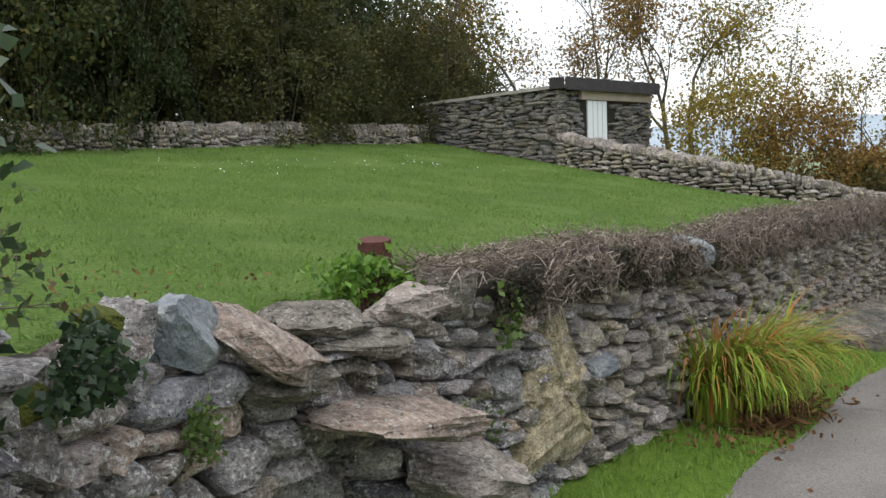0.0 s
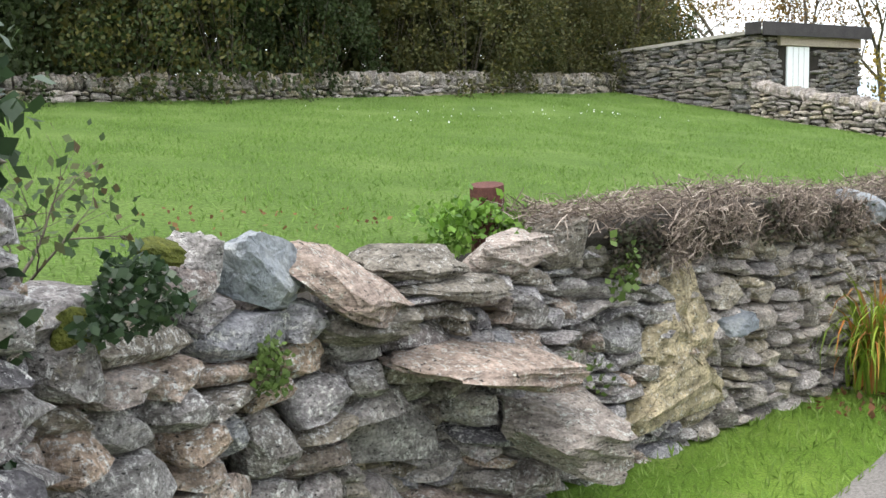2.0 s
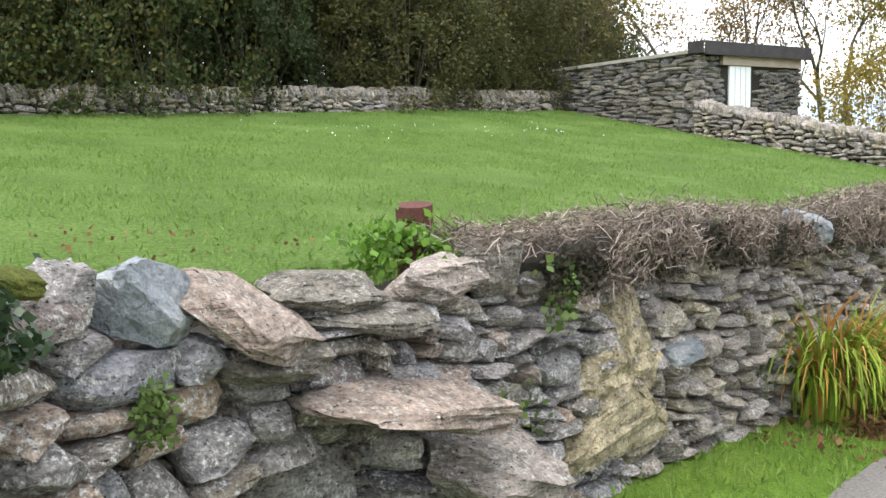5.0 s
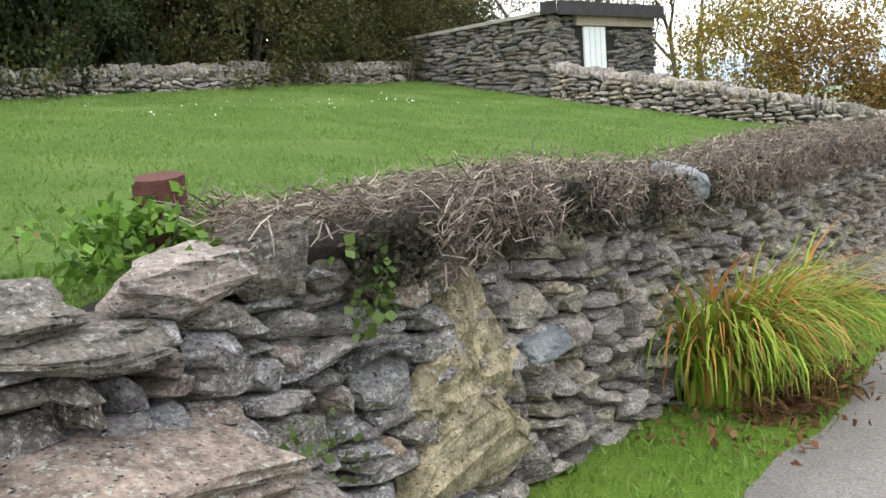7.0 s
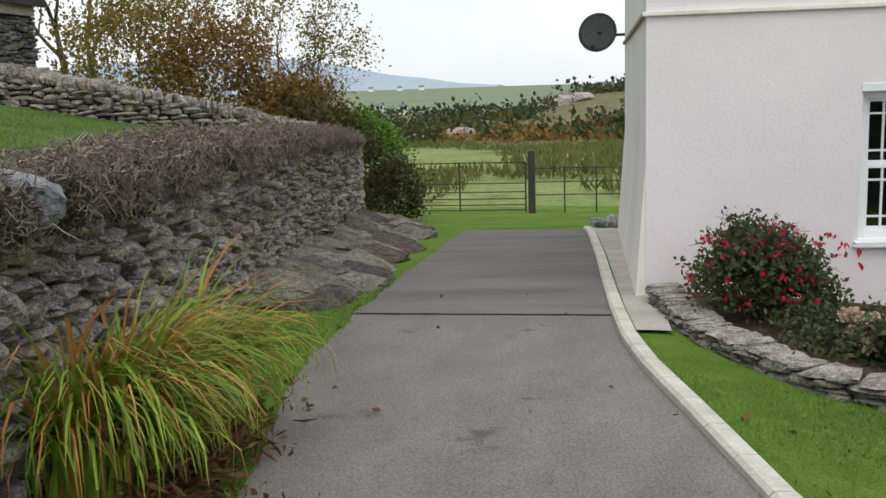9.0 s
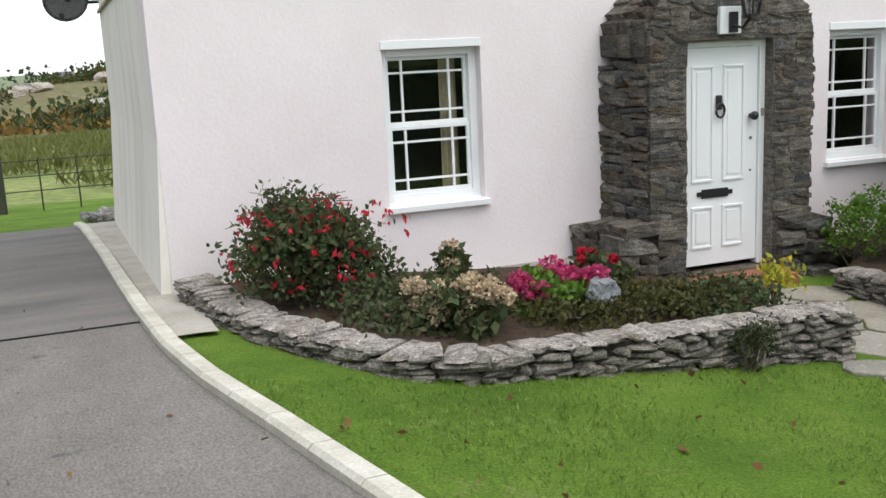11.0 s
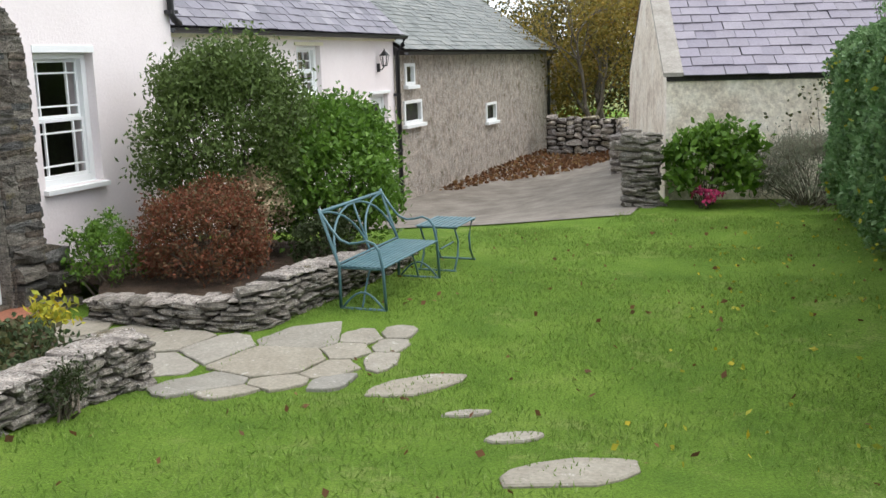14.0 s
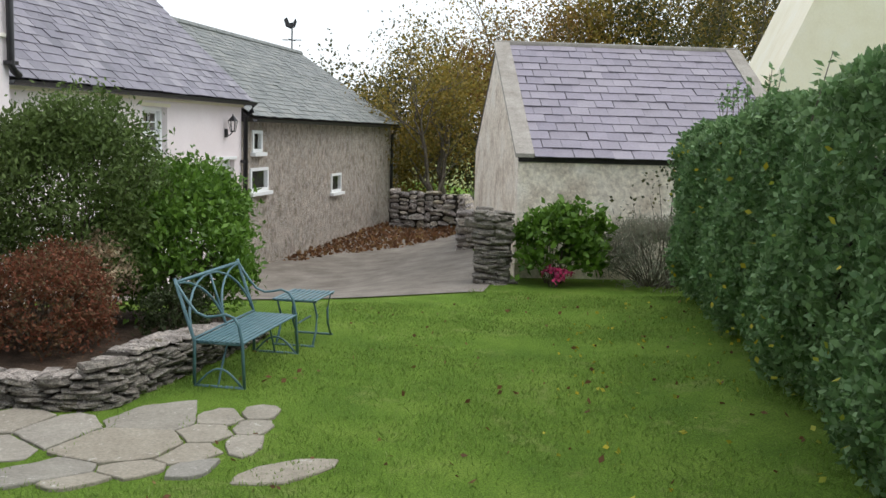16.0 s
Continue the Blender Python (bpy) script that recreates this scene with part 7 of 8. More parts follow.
def soil(name, label, outline, z):
    bm = bmesh.new()
    vs = [bm.verts.new((x, y, z(x, y))) for x, y in outline]
    f = bm.faces.new(vs)
    bmesh.ops.triangulate(bm, faces=[f])
    bmesh.ops.subdivide_edges(bm, edges=bm.edges[:], cuts=4, use_grid_fill=True)
    for v in bm.verts:
        v.co.z = z(v.co.x, v.co.y) + 0.03 * noise.noise(v.co * 4)
    bmesh.ops.recalc_face_normals(bm, faces=bm.faces)
    ob = part(name, bm, M["soil"], None, "", True)
    tagged(ob, label, "flower bed", kind="structure")


def bed1_z(x, y):
    return tab(x, [-4.3, -3.5, -2.3, -0.3], [0.38, 0.38, 0.26, 0.13])


soil("flower_bed", "dark soil of the front flower bed", [(-4.2, 0.2), (-4.05, -1.2), (-3.65, -1.85), (-3.4, -2.25), (-3.0, -2.4), (-2.3, -2.35), (-1.5, -2.3), (-0.45, -2.25), (-0.5, -0.6), (-1.0, -0.4), (-1.05, 0.2), (-2.9, 0.2)], bed1_z)
soil("flower_bed", "dark soil of the shrub bed", [(1.1, -0.8), (1.1, -2.15), (1.3, -2.25), (2.2, -2.3), (3.9, -2.4), (4.6, -2.2), (4.8, 0.05), (4.1, 0.4), (1.6, 0.4), (1.5, -0.5)], lambda x, y: tab(x, [1, 2.5, 4, 5], [0.05, 0.05, -0.06, -0.16]))

# ---------------------------------------------------------------- flagstones
def flag(name, label, cx, cy, rx, ry, ang, seed, th=0.05, up=0.018, category="flagstone", group="", mat="flag"):
    g = random.Random(seed)
    n = 11
    ca, sa = math.cos(radians(ang)), math.sin(radians(ang))
    pts = []
    for i in range(n):
        t = 2 * math.pi * (i + g.uniform(-0.25, 0.25)) / n
        k = 1 / max(abs(math.cos(t)) ** 1.5 + abs(math.sin(t)) ** 1.5, 0.6) ** 0.66
        a, b = rx * k * math.cos(t) * g.uniform(0.9, 1.08), ry * k * math.sin(t) * g.uniform(0.9, 1.08)
        pts.append((cx + a * ca - b * sa, cy + a * sa + b * ca))
    bm = bmesh.new()
    low = [bm.verts.new((x, y, low_z(x, y) - th)) for x, y in pts]
    mid = [bm.verts.new((x, y, low_z(x, y) + up * 0.5)) for x, y in pts]
    top = [bm.verts.new((cx + (x - cx) * 0.96, cy + (y - cy) * 0.96, low_z(x, y) + up)) for x, y in pts]
    for q, w in ((low, mid), (mid, top)):
        for i in range(n):
            bm.faces.new((q[i], q[(i + 1) % n], w[(i + 1) % n], w[i]))
    bm.faces.new(top)
    bmesh.ops.recalc_face_normals(bm, faces=bm.faces)
    ob = part(name, bm, M[mat])
    return tagged(ob, label, category, group)


FLAGS = [(0.95, -2.78, 0.42, 0.20, -12), (0.42, -2.85, 0.50, 0.26, -25), (-0.2, -2.72, 0.34, 0.16, -15), (0.35, -3.3, 0.28, 0.12, -20), (0.78, -3.22, 0.20, 0.14, 10),
         (1.12, -3.2, 0.20, 0.12, -10), (1.3, -3.42, 0.17, 0.09, 5), (0.98, -3.5, 0.17, 0.09, 0), (-0.02, -3.12, 0.28, 0.12, -18), (-0.32, -2.98, 0.20, 0.10, -10), (0.12, -3.45, 0.18, 0.08, -10), (0.62, -3.58, 0.18, 0.08, 12),
         (0.55, -2.3, 0.30, 0.20, 10), (0.15, -2.05, 0.24, 0.22, 0), (0.62, -1.85, 0.26, 0.18, -8), (0.22, -1.55, 0.28, 0.20, 12), (0.68, -1.38, 0.22, 0.20, 0), (0.3, -1.05, 0.30, 0.2, 5), (0.72, -0.85, 0.24, 0.2, 0), (0.2, -0.65, 0.26, 0.16, 0)]


def clip(poly, px, py, nx, ny):
    """Keeps the side of a polygon where (x - p) . n < 0."""
    out = []
    for (x0, y0), (x1, y1) in zip(poly, poly[1:] + poly[:1]):
        d0, d1 = (x0 - px) * nx + (y0 - py) * ny, (x1 - px) * nx + (y1 - py) * ny
        if d0 < 0:
            out.append((x0, y0))
        if d0 * d1 < 0:
            t = d0 / (d0 - d1)
            out.append((x0 + (x1 - x0) * t, y0 + (y1 - y0) * t))
    return out


def paving():
    """Crazy paving: each flag is cut along the joints it shares with its neighbours."""
    g = random.Random(12)
    for i, f in enumerate(FLAGS):
        ca, sa = math.cos(radians(f[4])), math.sin(radians(f[4]))
        poly = []
        for k in range(10):
            t = 2 * math.pi * (k + g.uniform(-0.3, 0.3)) / 10
            a, b = f[2] * 1.42 * math.cos(t) * g.uniform(0.88, 1.1), f[3] * 1.6 * math.sin(t) * g.uniform(0.88, 1.1)
            poly.append((f[0] + a * ca - b * sa, f[1] + a * sa + b * ca))
        for j, o in enumerate(FLAGS):
            if j == i:
                continue
            dx, dy = o[0] - f[0], o[1] - f[1]
            d = math.hypot(dx, dy)
            share = 0.5 + (f[2] * f[3] - o[2] * o[3]) / (2 * d * d)
            share = min(0.8, max(0.2, share))
            k = share - 0.007 / d
            poly = clip(poly, f[0] + dx * k, f[1] + dy * k, dx, dy)
        if len(poly) < 3:
            continue
        worn = []
        for (xa, ya), (xb, yb) in zip(poly, poly[1:] + poly[:1]):
            m = max(1, int(math.hypot(xb - xa, yb - ya) / 0.06))
            for q in range(m):
                x, y = xa + (xb - xa) * q / m, ya + (yb - ya) * q / m
                v = noise.noise_vector(Vector((x * 9, y * 9, i * 0.37)))
                worn.append((x + 0.022 * v.x, y + 0.022 * v.y))
        poly = [(f[0] + (x - f[0]) * 0.985, f[1] + (y - f[1]) * 0.98) for x, y in worn]
        up = 0.012 + g.uniform(0, 0.016)
        mx, my = sum(p[0] for p in poly) / len(poly), sum(p[1] for p in poly) / len(poly)
        bm = bmesh.new()
        rows = [[bm.verts.new((mx + (x - mx) * s, my + (y - my) * s, low_z(x, y) + z)) for x, y in poly] for s, z in ((1, -0.05), (1, up - 0.006), (0.97, up))]
        for q, w in zip(rows, rows[1:]):
            for k in range(len(poly)):
                bm.faces.new((q[k], q[(k + 1) % len(poly)], w[(k + 1) % len(poly)], w[k]))
        bm.faces.new(rows[-1])
        bmesh.ops.recalc_face_normals(bm, faces=bm.faces)
        tagged(part("flagstone", bm, M["flag"]), "pale irregular flagstone of the path to the door", "flagstone", "flagstones to the door")


paving()
for i, f in enumerate(((0.2, -4.0, 0.40, 0.17, -42), (-0.3, -4.52, 0.17, 0.08, -40), (-0.75, -4.93, 0.2, 0.10, -35), (-1.3, -5.35, 0.42, 0.22, -40), (-2.3, -6.3, 0.40, 0.22, -40))):
    flag("stepping_stone", "pale stepping stone sunk in the lawn", *f, 1240 + i, category="stepping stone", group="stepping stones")


# ---------------------------------------------------------------- garden bench and side table
def arc(a, b, bulge, n=9):
    a, b = Vector(a), Vector(b)
    return [a.lerp(b, i / n) + Vector(bulge) * math.sin(math.pi * i / n) for i in range(n + 1)]


def build_bench():
    base = Vector((2.6, -2.8, -0.12))
    bench = thing("garden_bench", "blue-green painted metal garden bench with gothic-arched back", "bench", at=base)
    ax, fr, Z = Vector((1, 0, 0)), Vector((0, -1, 0)), Vector((0, 0, 1))
    L, D, S, H = 1.28, 0.40, 0.37, 0.83
    o = Vector((1.92, -2.64, -0.14))

    def P(u, v, z):
        return o + ax * u + fr * v + Z * z

    def bar(name, pts, r=0.012, lab=""):
        return part(name, tube_bm(pts, r, 6), M["teal"], bench, lab, True)

    def lean_back(z):
        return -0.34 * max(0.0, z - S)

    n = 10
    for i in range(n):
        v = 0.02 + (D - 0.02) * i / (n - 1)
        part("seat_slat", prism_bm([P(0, v - 0.014, S), P(0, v + 0.014, S), P(0, v + 0.014, S + 0.01), P(0, v - 0.014, S + 0.01)], ax * L), M["teal"], bench)
    for u in (0.02, L / 2, L - 0.02):
        bar("seat_rail", [P(u, 0, S - 0.012), P(u, D, S - 0.012)], 0.011)
    for u in (0.0, L):
        bar("back_leg", [P(u, 0, 0), P(u, 0, S), P(u, lean_back(H + 0.03), H + 0.03)], 0.014)
        bar("front_leg", [P(u, D + 0.02, 0), P(u, D, S), P(u, D - 0.03, 0.52), P(u, D - 0.07, 0.575)], 0.013)
        bar("foot_rail", [P(u, 0, 0.012), P(u, D + 0.02, 0.012)], 0.015)
        bar("side_brace", arc(P(u, 0.02, 0.02), P(u, D, 0.02), Z * 0.14), 0.009)
        bar("cross_brace", arc(P(u, 0.2, 0.02), P(u + (0.22 if u < 0.5 else -0.22), 0.2, S - 0.02), Z * 0.04), 0.009)
        bar("armrest", [P(u, D - 0.07, 0.575), P(u, D - 0.14, 0.60), P(u, D - 0.22, 0.58), P(u, 0.10, 0.57), P(u, 0.02, 0.60), P(u, lean_back(0.7) + 0.06, 0.68), P(u, lean_back(H), H)], 0.011)
    bar("top_rail", [P(0, lean_back(H), H), P(L, lean_back(H), H)], 0.015)
    bar("back_rail", [P(0, lean_back(S + 0.02), S + 0.02), P(L, lean_back(S + 0.02), S + 0.02)], 0.011)

    # interlaced round arches: a whole one and a half from either end
    def arch_bar(c, a0, a1):
        pts = []
        for i in range(15):
            t = radians(a0 + (a1 - a0) * i / 14)
            z = S + 0.02 + (H - S - 0.03) * math.sin(t)
            pts.append(P(c + L / 2 * math.cos(t), lean_back(z), z))
        bar("back_arch", pts, 0.011)

    arch_bar(L / 2, 0, 180)
    arch_bar(0.0, 0, 90)
    arch_bar(L, 90, 180)
    bar("back_upright", [P(L / 2, lean_back(S), S), P(L / 2, lean_back(H), H)], 0.010)


build_bench()


def build_table():
    base = (3.95, -2.85, -0.13)
    t = thing("side_table", "small blue-green slatted metal garden table beside the bench", "table", at=base)
    o = Vector((3.5, -2.72, -0.13))
    ax, fr, Z = Vector((1, 0, 0)), Vector((0, -1, 0)), Vector((0, 0, 1))

    def P(u, v, z):
        return o + ax * u + fr * v + Z * z

    for i in range(9):
        v = 0.40 * i / 8
        part("top_slat", prism_bm([P(0, v - 0.015, 0.44), P(0, v + 0.015, 0.44), P(0, v + 0.015, 0.448), P(0, v - 0.015, 0.448)], ax * 0.62), M["teal"], t)
    for u in (0.04, 0.58):
        part("top_rail", tube_bm([P(u, -0.01, 0.43), P(u, 0.41, 0.43)], 0.011, 6), M["teal"], t)
        for v in (0.02, 0.38):
            s = -1 if u < 0.3 else 1
            part("leg", tube_bm([P(u, v, 0.43), P(u - s * 0.10, v, 0.28), P(u - s * 0.08, v, 0.14), P(u + s * 0.03, v, 0.0)], 0.011, 6), M["teal"], t, "", True)
        part("foot_rail", tube_bm([P(u + (-0.03 if u < 0.3 else 0.03), 0.0, 0.008), P(u + (-0.03 if u < 0.3 else 0.03), 0.4, 0.008)], 0.011, 6), M["teal"], t)
    part("stretcher", tube_bm([P(0.13, 0.2, 0.2), P(0.5, 0.2, 0.2)], 0.009, 6), M["teal"], t)


build_table()

# ---------------------------------------------------------------- flowers of the front bed
shrub("fuchsia_bush", "airy fuchsia bush with hanging red flowers", (-3.55, -0.65, 0.36), (-3.52, -0.62, 0.69), (0.52, 0.48, 0.37), LEAF["fuchsia"], 300, 26, 0.05, 0.03, 731, 0.45, 0.15, 40, lumps=0.25)
gf = np.random.default_rng(732)
pts, _ = clumps((-3.55, -0.65, 0.74), (0.58, 0.52, 0.40), 95, 5, 733, 0.7, 0.03)
fl = bpy.data.objects["fuchsia_bush"]
part_m("blossom", leaf_mesh("blossom", pts, 0.045, 0.022, LEAF["scarlet"], 734, -1.6), fl, "hanging scarlet flowers")
pts, cs = clumps((-3.55, -0.6, 0.82), (0.62, 0.45, 0.38), 30, 1, 735, 0.85, 0.02)
bm = bmesh.new()
for c in cs:
    tube(bm, [(-3.55, -0.6, 0.6), tuple(Vector((-3.55, -0.6, 0.8)).lerp(Vector(c), 0.7) + Vector((0, 0, 0.08))), tuple(c)], 0.005, 4, 0.4, False)
part("arching_twig", bm, M["bark"], fl)


def head_bush(name, label, c, r, n, fmat, gmat, seed, size=0.075, fl_size=0.026):
    """A low hydrangea: leaves below, rounded flower heads above."""
    ob = thing(name, label, "hydrangea", at=(c[0], c[1], c[2] - 0.2))
    g = np.random.default_rng(seed)
    pts, _ = clumps((c[0], c[1], c[2] - 0.06), (r, r * 0.7, 0.17), 60, 16, seed, 0.3, 0.16)
    part_m("foliage", leaf_mesh("foliage", pts, 0.07, 0.045, LEAF[gmat], seed), ob)
    for k in range(n):
        p = Vector((c[0] + g.uniform(-r, r) * 0.9, c[1] + g.uniform(-r, r) * 0.6, c[2] + g.uniform(0.0, 0.16)))
        q, _ = clumps(p, (size, size, size * 0.75), 40, 5, seed + k, 0.75, 0.08, False, 0.05)
        part_m("flower_head", leaf_mesh("flower_head", q, fl_size, fl_size, LEAF[fmat], seed + k), ob)


head_bush("hydrangea", "deep pink hydrangea heads in the front bed", (-1.98, -1.3, 0.36), 0.36, 17, "magenta", "lime", 741, 0.085)
head_bush("hydrangea", "faded cream hydrangea heads above the garden wall", (-2.85, -1.72, 0.47), 0.30, 22, "dry", "fuchsia", 742, 0.075)
head_bush("hydrangea", "dried russet hydrangea heads near the cottage wall", (-2.45, -0.6, 0.46), 0.12, 2, "dry", "fuchsia", 744)
head_bush("geranium", "small scarlet flowers among green leaves", (-1.45, -0.95, 0.36), 0.25, 5, "scarlet", "fuchsia", 745, 0.035, 0.02)
shrub("ground_cover", "low mixed green and russet ground cover in the bed", (-1.6, -1.7, 0.2), (-1.55, -1.6, 0.27), (0.85, 0.5, 0.13), LEAF["brown"], 200, 20, 0.045, 0.025, 746, 0.2, 0.14, 20, "ground cover")
shrub("ground_cover", "low green ground cover near the wall end", (-0.8, -1.75, 0.1), (-0.85, -1.75, 0.22), (0.45, 0.42, 0.14), LEAF["fuchsia"], 120, 20, 0.045, 0.025, 747, 0.2, 0.14, 14, "ground cover")
shrub("ground_cover", "low russet foliage behind the curved garden wall", (-3.4, -1.5, 0.4), (-3.0, -1.3, 0.46), (0.7, 0.6, 0.12), LEAF["fuchsia"], 140, 20, 0.045, 0.025, 748, 0.2, 0.14, 14, "ground cover")
shrub("yellow_plant", "yellow-green leafy plant at the bed's end", (-0.3, -1.55, 0.1), (-0.3, -1.55, 0.28), (0.24, 0.18, 0.12), LEAF["yellow"], 22, 10, 0.06, 0.03, 749, 0.2, 0.2, 10, "plant")
shrub("wall_creeper", "dark creeper hanging over the low wall", (-1.25, -2.45, 0.0), (-1.25, -2.52, 0.18), (0.22, 0.08, 0.16), LEAF["dark"], 50, 14, 0.03, 0.012, 750, 0.2, 0.2, 14, "creeper")
big_stone("bed_rock", "rounded grey-white rock in the flower bed", (-1.72, -1.55, 0.38), (0.26, 0.2, 0.2), (5, 5, 20), M["bluestone"], 251, "rock", 0.3)

# pier and low walls at the yard
pier = thing("stone_pier", "square drystone pier at the corner of the slated shed", "stone pier", at=(8.1, -4.25, -0.2))
pc, pl = polyline([(8.55, -3.93), (8.1, -3.95), (8.02, -4.2), (8.1, -4.42), (8.55, -4.4)])
part("heart", prism_bm([(8.15, -4.35, -0.4), (8.55, -4.35, -0.4), (8.55, -4.0, -0.4), (8.15, -4.0, -0.4)], (0, 0, 1.2)), M["slate_stone"], pier)
lay(pack(pl, lambda s: 0.86, (0.12, 0.34), (0.04, 0.09), 81, lambda s: -0.3), pc, 0.2, SLATES, pier, "stone", None, seed=82, proud=0.015, lean=4)
yw = thing("yard_wall", "tumbledown drystone wall across the yard's end", "stone wall", kind="structure")
yc, yl = polyline([(20.3, 0.2), (20.2, -1.7), (17.5, -2.4), (13.4, -2.85)])
core_wall("wall_core", yc, yl, lambda s: -1.2, lambda s: tab(s, [0, 2, 5, yl], [0.30, 0.28, 0.1, 0.35]), 0.08, 0.3, M["core"], yw)
lay(pack(yl, lambda s: tab(s, [0, 2, 5, yl], [0.34, 0.32, 0.15, 0.4]), (0.16, 0.45), (0.07, 0.18), 83, lambda s: -0.9), yc, 0.3, CHIPS, yw, "stone", lambda s, h: False, M["stone_far"], "rubble", 84, lean=8)
ec, el = polyline([(13.3, -2.82), (13.36, -3.2), (17.5, -2.78)])
lay(pack(el, lambda s: tab(s, [0, 3, el], [0.38, 0.2, 0.28]), (0.16, 0.42), (0.06, 0.16), 85, lambda s: -0.9), ec, 0.28, CHIPS, yw, "stone", lambda s, h: False, M["stone_far"], "rubble", 86, lean=8)
cr = thing("cream_house", "cream rendered gable of a neighbouring building", "house", at=(14, -11, 0))
part("gable_wall", prism_bm([(12.0, -8.15, -0.5), (12.0, -8.15, 2.55), (12.0, -10.9, 9.0), (12.0, -13.6, 2.55), (12.0, -13.6, -0.5)], (6, 0, 0)), M["cream"], cr)

# ---------------------------------------------------------------- field gate and fence
gate = thing("field_gate", "dark iron bar gate closing the drive end", "gate", at=(-7.4, 14, -0.7))
for z in (-0.62, -0.50, -0.36, -0.20, -0.0, 0.48):
    part("bar", tube_bm([(-9.4, 14, z), (-6.42, 14, z)], 0.013, 5), M["gate"], gate)
for x in (-9.4, -7.95, -6.42):
    part("upright", tube_bm([(x, 14, -0.66), (x, 14, 0.50)], 0.02, 5), M["gate"], gate)
part("hanging_arm", tube_bm([(-6.6, 14, 0.3), (-6.6, 14, 0.5), (-6.35, 14, 0.42)], 0.02, 5), M["gate"], gate)
gp = thing("gate_post", "dark square timber gate post", "gate post", at=(-6.28, 14, -0.7))
part("timber", box_bm((-6.36, 13.93, -0.9), (-6.2, 14.07, 0.74), 0.015), M["gate"], gp)
fence = thing("iron_fence", "dark estate fence of iron rails beyond the drive", "fence", at=(-4, 14, -0.7))
for z in (-0.28, 0.02, 0.33):
    part("rail", tube_bm([(-6.2, 14, z), (4.5, 14.3, z)], 0.012, 5), M["gate"], fence)
for i in range(14):
    x = -5.53 + 0.72 * i
    part("post", tube_bm([(x, 14 + 0.028 * (x + 6.2), -0.8), (x, 14 + 0.028 * (x + 6.2), 0.38)], 0.018, 5), M["gate"], fence)
for i, (x, y, s) in enumerate(((-4.55, 8.0, 0.35), (-4.75, 7.7, 0.25), (-4.35, 8.3, 0.3))):
    big_stone("loose_rock", "loose grey rock at the path's end", (x, y, low_z(x, y) + 0.08), (s, s, s * 0.7), (0, 10, 30 * i), M["stone"], 260 + i, "rock")

# ---------------------------------------------------------------- the country beyond
gd = np.random.default_rng(951)
pts = []
for k in range(5200):
    y = 17 + 50 * gd.uniform(0, 1)
    x = gd.uniform(-22, 6)
    if noise.noise(Vector((x * 0.11, y * 0.13, 1))) < 0.02:
        continue
    z = ground_z(x, y)
    for q in range(3):
        pts.append((x + gd.normal() * 0.2, y + gd.normal() * 0.2, z))
reeds = new("rushes", leaf_mesh("rushes", pts, 0.55, 0.10, LEAF["reed"], 952, 2.2))
tagged(reeds, "tufts of rough rushes in the wet pasture", "rushes", kind="stuff")


def heath(label, boxes, n, size, mat, seed, hump=0.0):
    g = np.random.default_rng(seed)
    (x0, x1), (y0, y1) = boxes
    pts = []
    for k in range(n):
        x, y = g.uniform(x0, x1), g.uniform(y0, y1)
        if noise.noise(Vector((x * 0.06, y * 0.04, seed))) < 0.0:
            continue
        z = ground_z(x, y)
        h = size * g.uniform(0.6, 1.6)
        for q in range(18):
            d = g.normal(size=3) * np.array([h, h, h * 0.45])
            pts.append((x + d[0], y + d[1], z + abs(d[2])))
    ob = new("heath", leaf_mesh("heath", pts, size * 0.55, size * 0.4, LEAF[mat], seed, 0.6))
    tagged(ob, label, "heath", kind="stuff")


heath("russet bracken at the pasture's far edge", ((-75, 10), (66, 90)), 420, 0.9, "russet", 961)
heath("dark gorse and scrub on the rocky knoll", ((-40, 40), (75, 190)), 2300, 1.3, "wood", 962)
heath("dark scrub hedgerow across the low ground", ((-110, -20), (92, 128)), 380, 1.5, "brown", 963)
heath("far dark hedges and trees", ((-180, 60), (240, 330)), 260, 2.6, "dark", 964)
for i in range(26):
    x, y = gd.uniform(-34, 20), gd.uniform(82, 150)
    ob = big_stone("outcrop", "pale rock outcrop on the heathy knoll", (x, y, ground_z(x, y) + 0.3), (gd.uniform(2, 5), gd.uniform(1.5, 3), gd.uniform(0.8, 1.6)), (0, 6, gd.uniform(0, 90)), M["capstone"], 970 + i, "rock")
    ob["group"] = "rock outcrops"


def far_house(x, y, w, h, z):
    ob = thing("far_house", "small white farmhouse far across the valley", "house", "far houses", at=(x, y, z))
    part("wall", box_bm((x, y, z - 2), (x + w, y + w * 0.6, z + h)), M["paint"], ob)
    part("roof", prism_bm([(x - 0.2, y - 0.2, z + h), (x - 0.2, y + w * 0.3, z + h + w * 0.32), (x - 0.2, y + w * 0.6 + 0.2, z + h)], (w + 0.4, 0, 0)), M["slate_j"], ob)
    for k in (0.25, 0.65):
        # dark plates: room shade painted on the window openings
        part("window", box_bm((x + w * k, y - 0.05, z + h * 0.35), (x + w * k + 1, y - 0.01, z + h * 0.35 + 1.2)), M["dark_room"], ob)


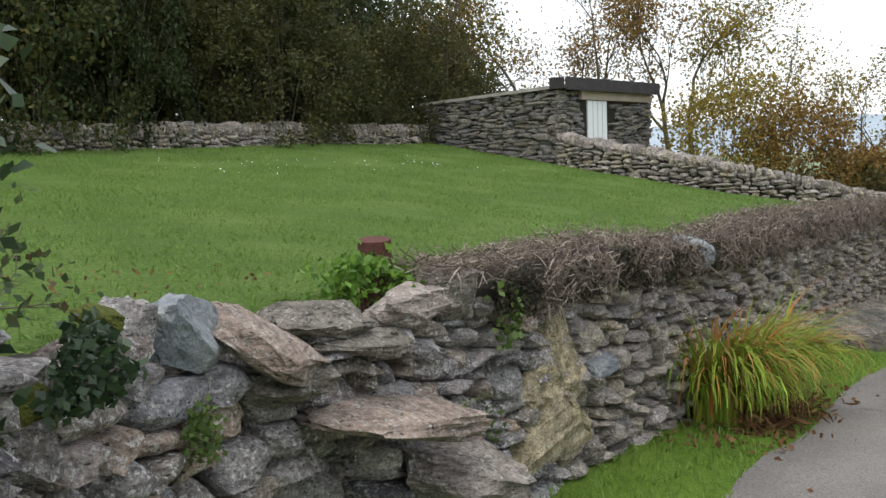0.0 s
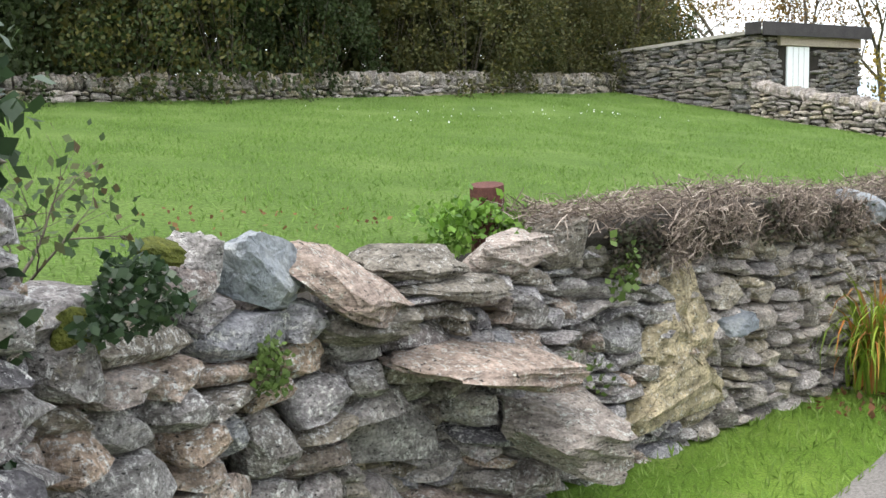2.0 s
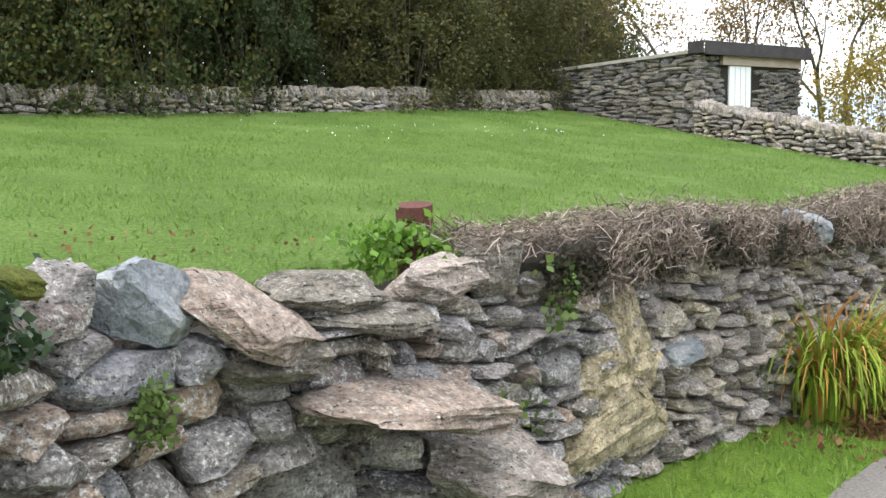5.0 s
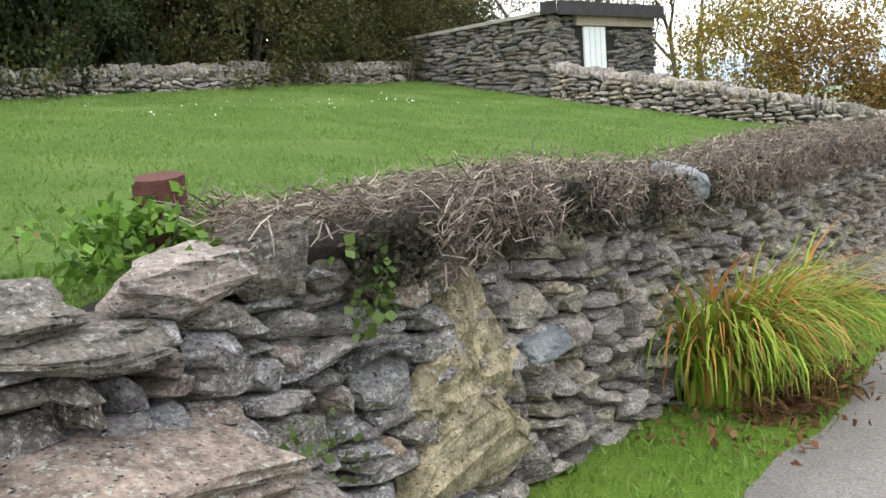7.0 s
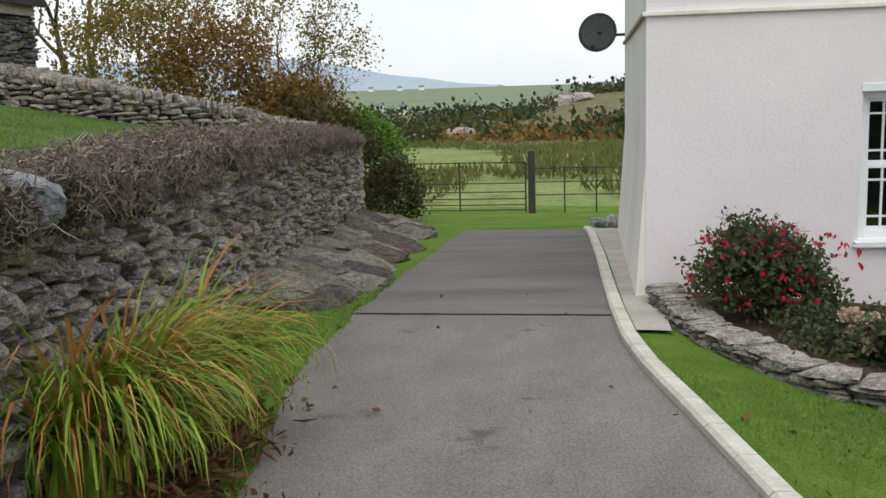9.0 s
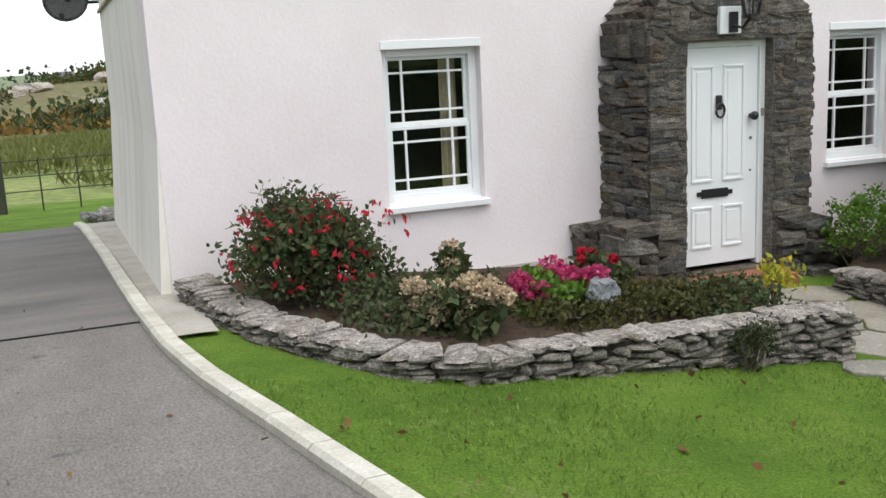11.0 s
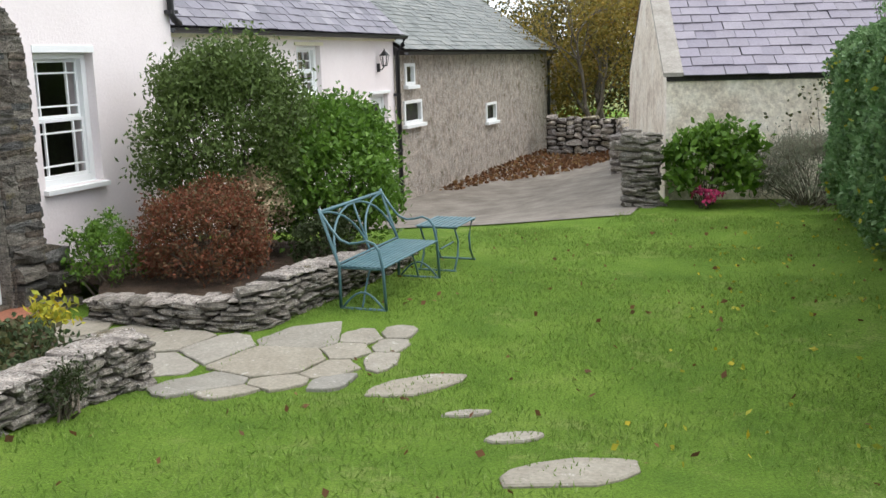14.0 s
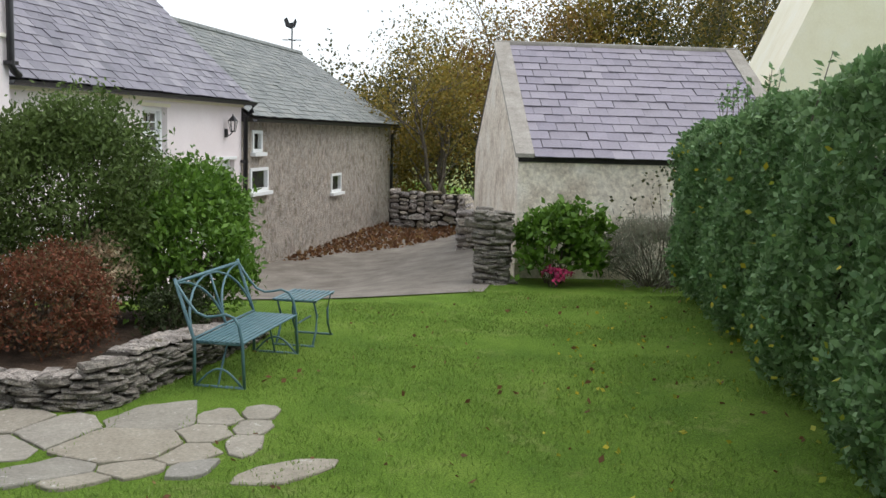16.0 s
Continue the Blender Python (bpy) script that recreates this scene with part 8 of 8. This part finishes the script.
for x, y, w, h in ((-82, 330, 3, 1.6), (-71, 318, 3, 1.7), (-4, 330, 5, 1.6)):
    far_house(x, y, w, h, ground_z(x, y) + 1)
for i in range(3):
    x = -330 + 34 * i + gd.uniform(-12, 12)
    far_house(x, 1400, 7, 2.6, ground_z(x, 1400) + 3)
verts, faces = [], []
for i in range(61):
    x = -1400 + 1200 * i / 60
    t = i / 60
    h = 75 * math.sin(math.pi * min(1, t * 0.9 + 0.12)) ** 0.8 * (1 - 0.55 * ease((t - 0.65) / 0.3)) + 5 * noise.noise(Vector((i * 0.22, 0, 0)))
    verts += [(x, 1900, -10), (x, 2000, h + 5), (x, 2600, -10)]
for i in range(60):
    for q in range(2):
        faces.append((3 * i + q, 3 * i + 3 + q, 3 * i + 4 + q, 3 * i + 1 + q))
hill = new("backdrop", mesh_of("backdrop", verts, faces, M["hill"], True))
tagged(hill, "hazy blue-grey hill on the horizon", "hill", kind="structure")


# ---------------------------------------------------------------- grass and fallen leaves
def blades(name, label, n, area, keep, zf, h, w, seed, mat, tuft=0.0):
    g = np.random.default_rng(seed)
    (x0, x1), (y0, y1) = area
    xs, ys = g.uniform(x0, x1, n), g.uniform(y0, y1, n)
    pts = [(x, y, zf(x, y) - 0.004) for x, y in zip(xs, ys) if keep(x, y) and (not tuft or noise.noise(Vector((x * tuft, y * tuft, seed))) > g.uniform(-0.5, 0.3))]
    ob = new(name, leaf_mesh(name, pts, h, w, mat, seed, 1.6, 0.5))
    tagged(ob, label, "grass", kind="stuff")


def on_lawn(x, y):
    if x < kerb_x(y) + 0.12:
        return False
    if y > 0.3 or (x > 6.2 and y > -4.0):
        return False
    if x < 1.0 and y > -2.5 and x > -4.2 and (y > -2.35 - 0.0 or x > -3.2):
        return False
    if x > 0.95 and y > -2.4:
        return False
    return not any(((x - f[0]) / f[2]) ** 2 + ((y - f[1]) / f[3]) ** 2 < 1.1 for f in FLAGS)


blades("lawn_blades", "short mown lawn grass", 130000, ((-4.6, 7.5), (-8.0, -2.2)), on_lawn, low_z, 0.035, 0.006, 981, M["blade"], 1.1)
blades("meadow_blades", "longer meadow grass", 190000, ((-20, -6.8), (-13, 8)), lambda x, y: x < wall_x(y) - 0.35 and x > back_x(y) + 0.1 and y < diag_y(x) - 0.1, field_z, 0.042, 0.007, 982, M["meadow_blade"], 0.9)
blades("verge_blades", "rough verge grass at the wall foot", 26000, ((-8.2, -4.6), (-11, 1.5)), lambda x, y: wall_x(y) + 0.02 < x < drive_left(y) + 0.03, low_z, 0.06, 0.008, 983, M["blade"])


def litter(label, n, area, zf, keep, size, seed, mat="litter"):
    g = np.random.default_rng(seed)
    (x0, x1), (y0, y1) = area
    pts = []
    for k in range(n):
        x, y = g.uniform(x0, x1), g.uniform(y0, y1)
        if keep(x, y):
            pts.append((x, y, zf(x, y) + 0.02))
    ob = new("fallen_leaves", leaf_mesh("fallen_leaves", pts, size, size * 0.7, LEAF[mat], seed, 0.0))
    tagged(ob, label, "leaves", kind="stuff")


gdz = np.random.default_rng(984)
dz = [(x, y, field_z(x, y) + 0.05) for x, y in ((-15.5 + gdz.normal() * 0.7, -3.0 + gdz.uniform(-1, 5.5)) for k in range(60))]
tagged(new("daisies", leaf_mesh("daisies", dz, 0.026, 0.026, M["paint"], 985, 0.3)), "scattered white daisies in the meadow", "flowers", kind="stuff")
litter("brown leaves scattered on the lawn", 240, ((-4.4, 7), (-8, -2.6)), low_z, on_lawn, 0.05, 991)
litter("yellow leaves scattered under the hedge", 160, ((-1, 7), (-7.4, -5.4)), low_z, lambda x, y: True, 0.045, 992, "yellow")
litter("drift of brown leaves at the yard's end", 5200, ((13.0, 21.5), (-2.2, 0.6)), low_z, lambda x, y: y > 0.2 - 2.3 * ease((x - 13.0) / 5), 0.10, 993)
litter("brown leaves under the wall-side clump", 420, ((-7.0, -5.9), (-5.6, -2.6)), low_z, lambda x, y: wall_x(y) < x < drive_left(y) + 0.12 + 0.1 * math.sin(9 * y), 0.05, 994)
litter("odd brown leaves blown on the drive", 28, ((-6.6, -4.3), (-8, 1)), low_z, lambda x, y: x < kerb_x(y) - 0.05, 0.05, 995)
litter("crumbs of bare trodden earth in the meadow", 110, ((-8.7, -7.5), (-9.5, -7.9)), field_z, lambda x, y: ((x + 8.1) / 0.45) ** 2 + ((y + 8.7) / 0.75) ** 2 + 0.5 * noise.noise(Vector((x * 4, y * 4, 0))) < 1, 0.03, 996)
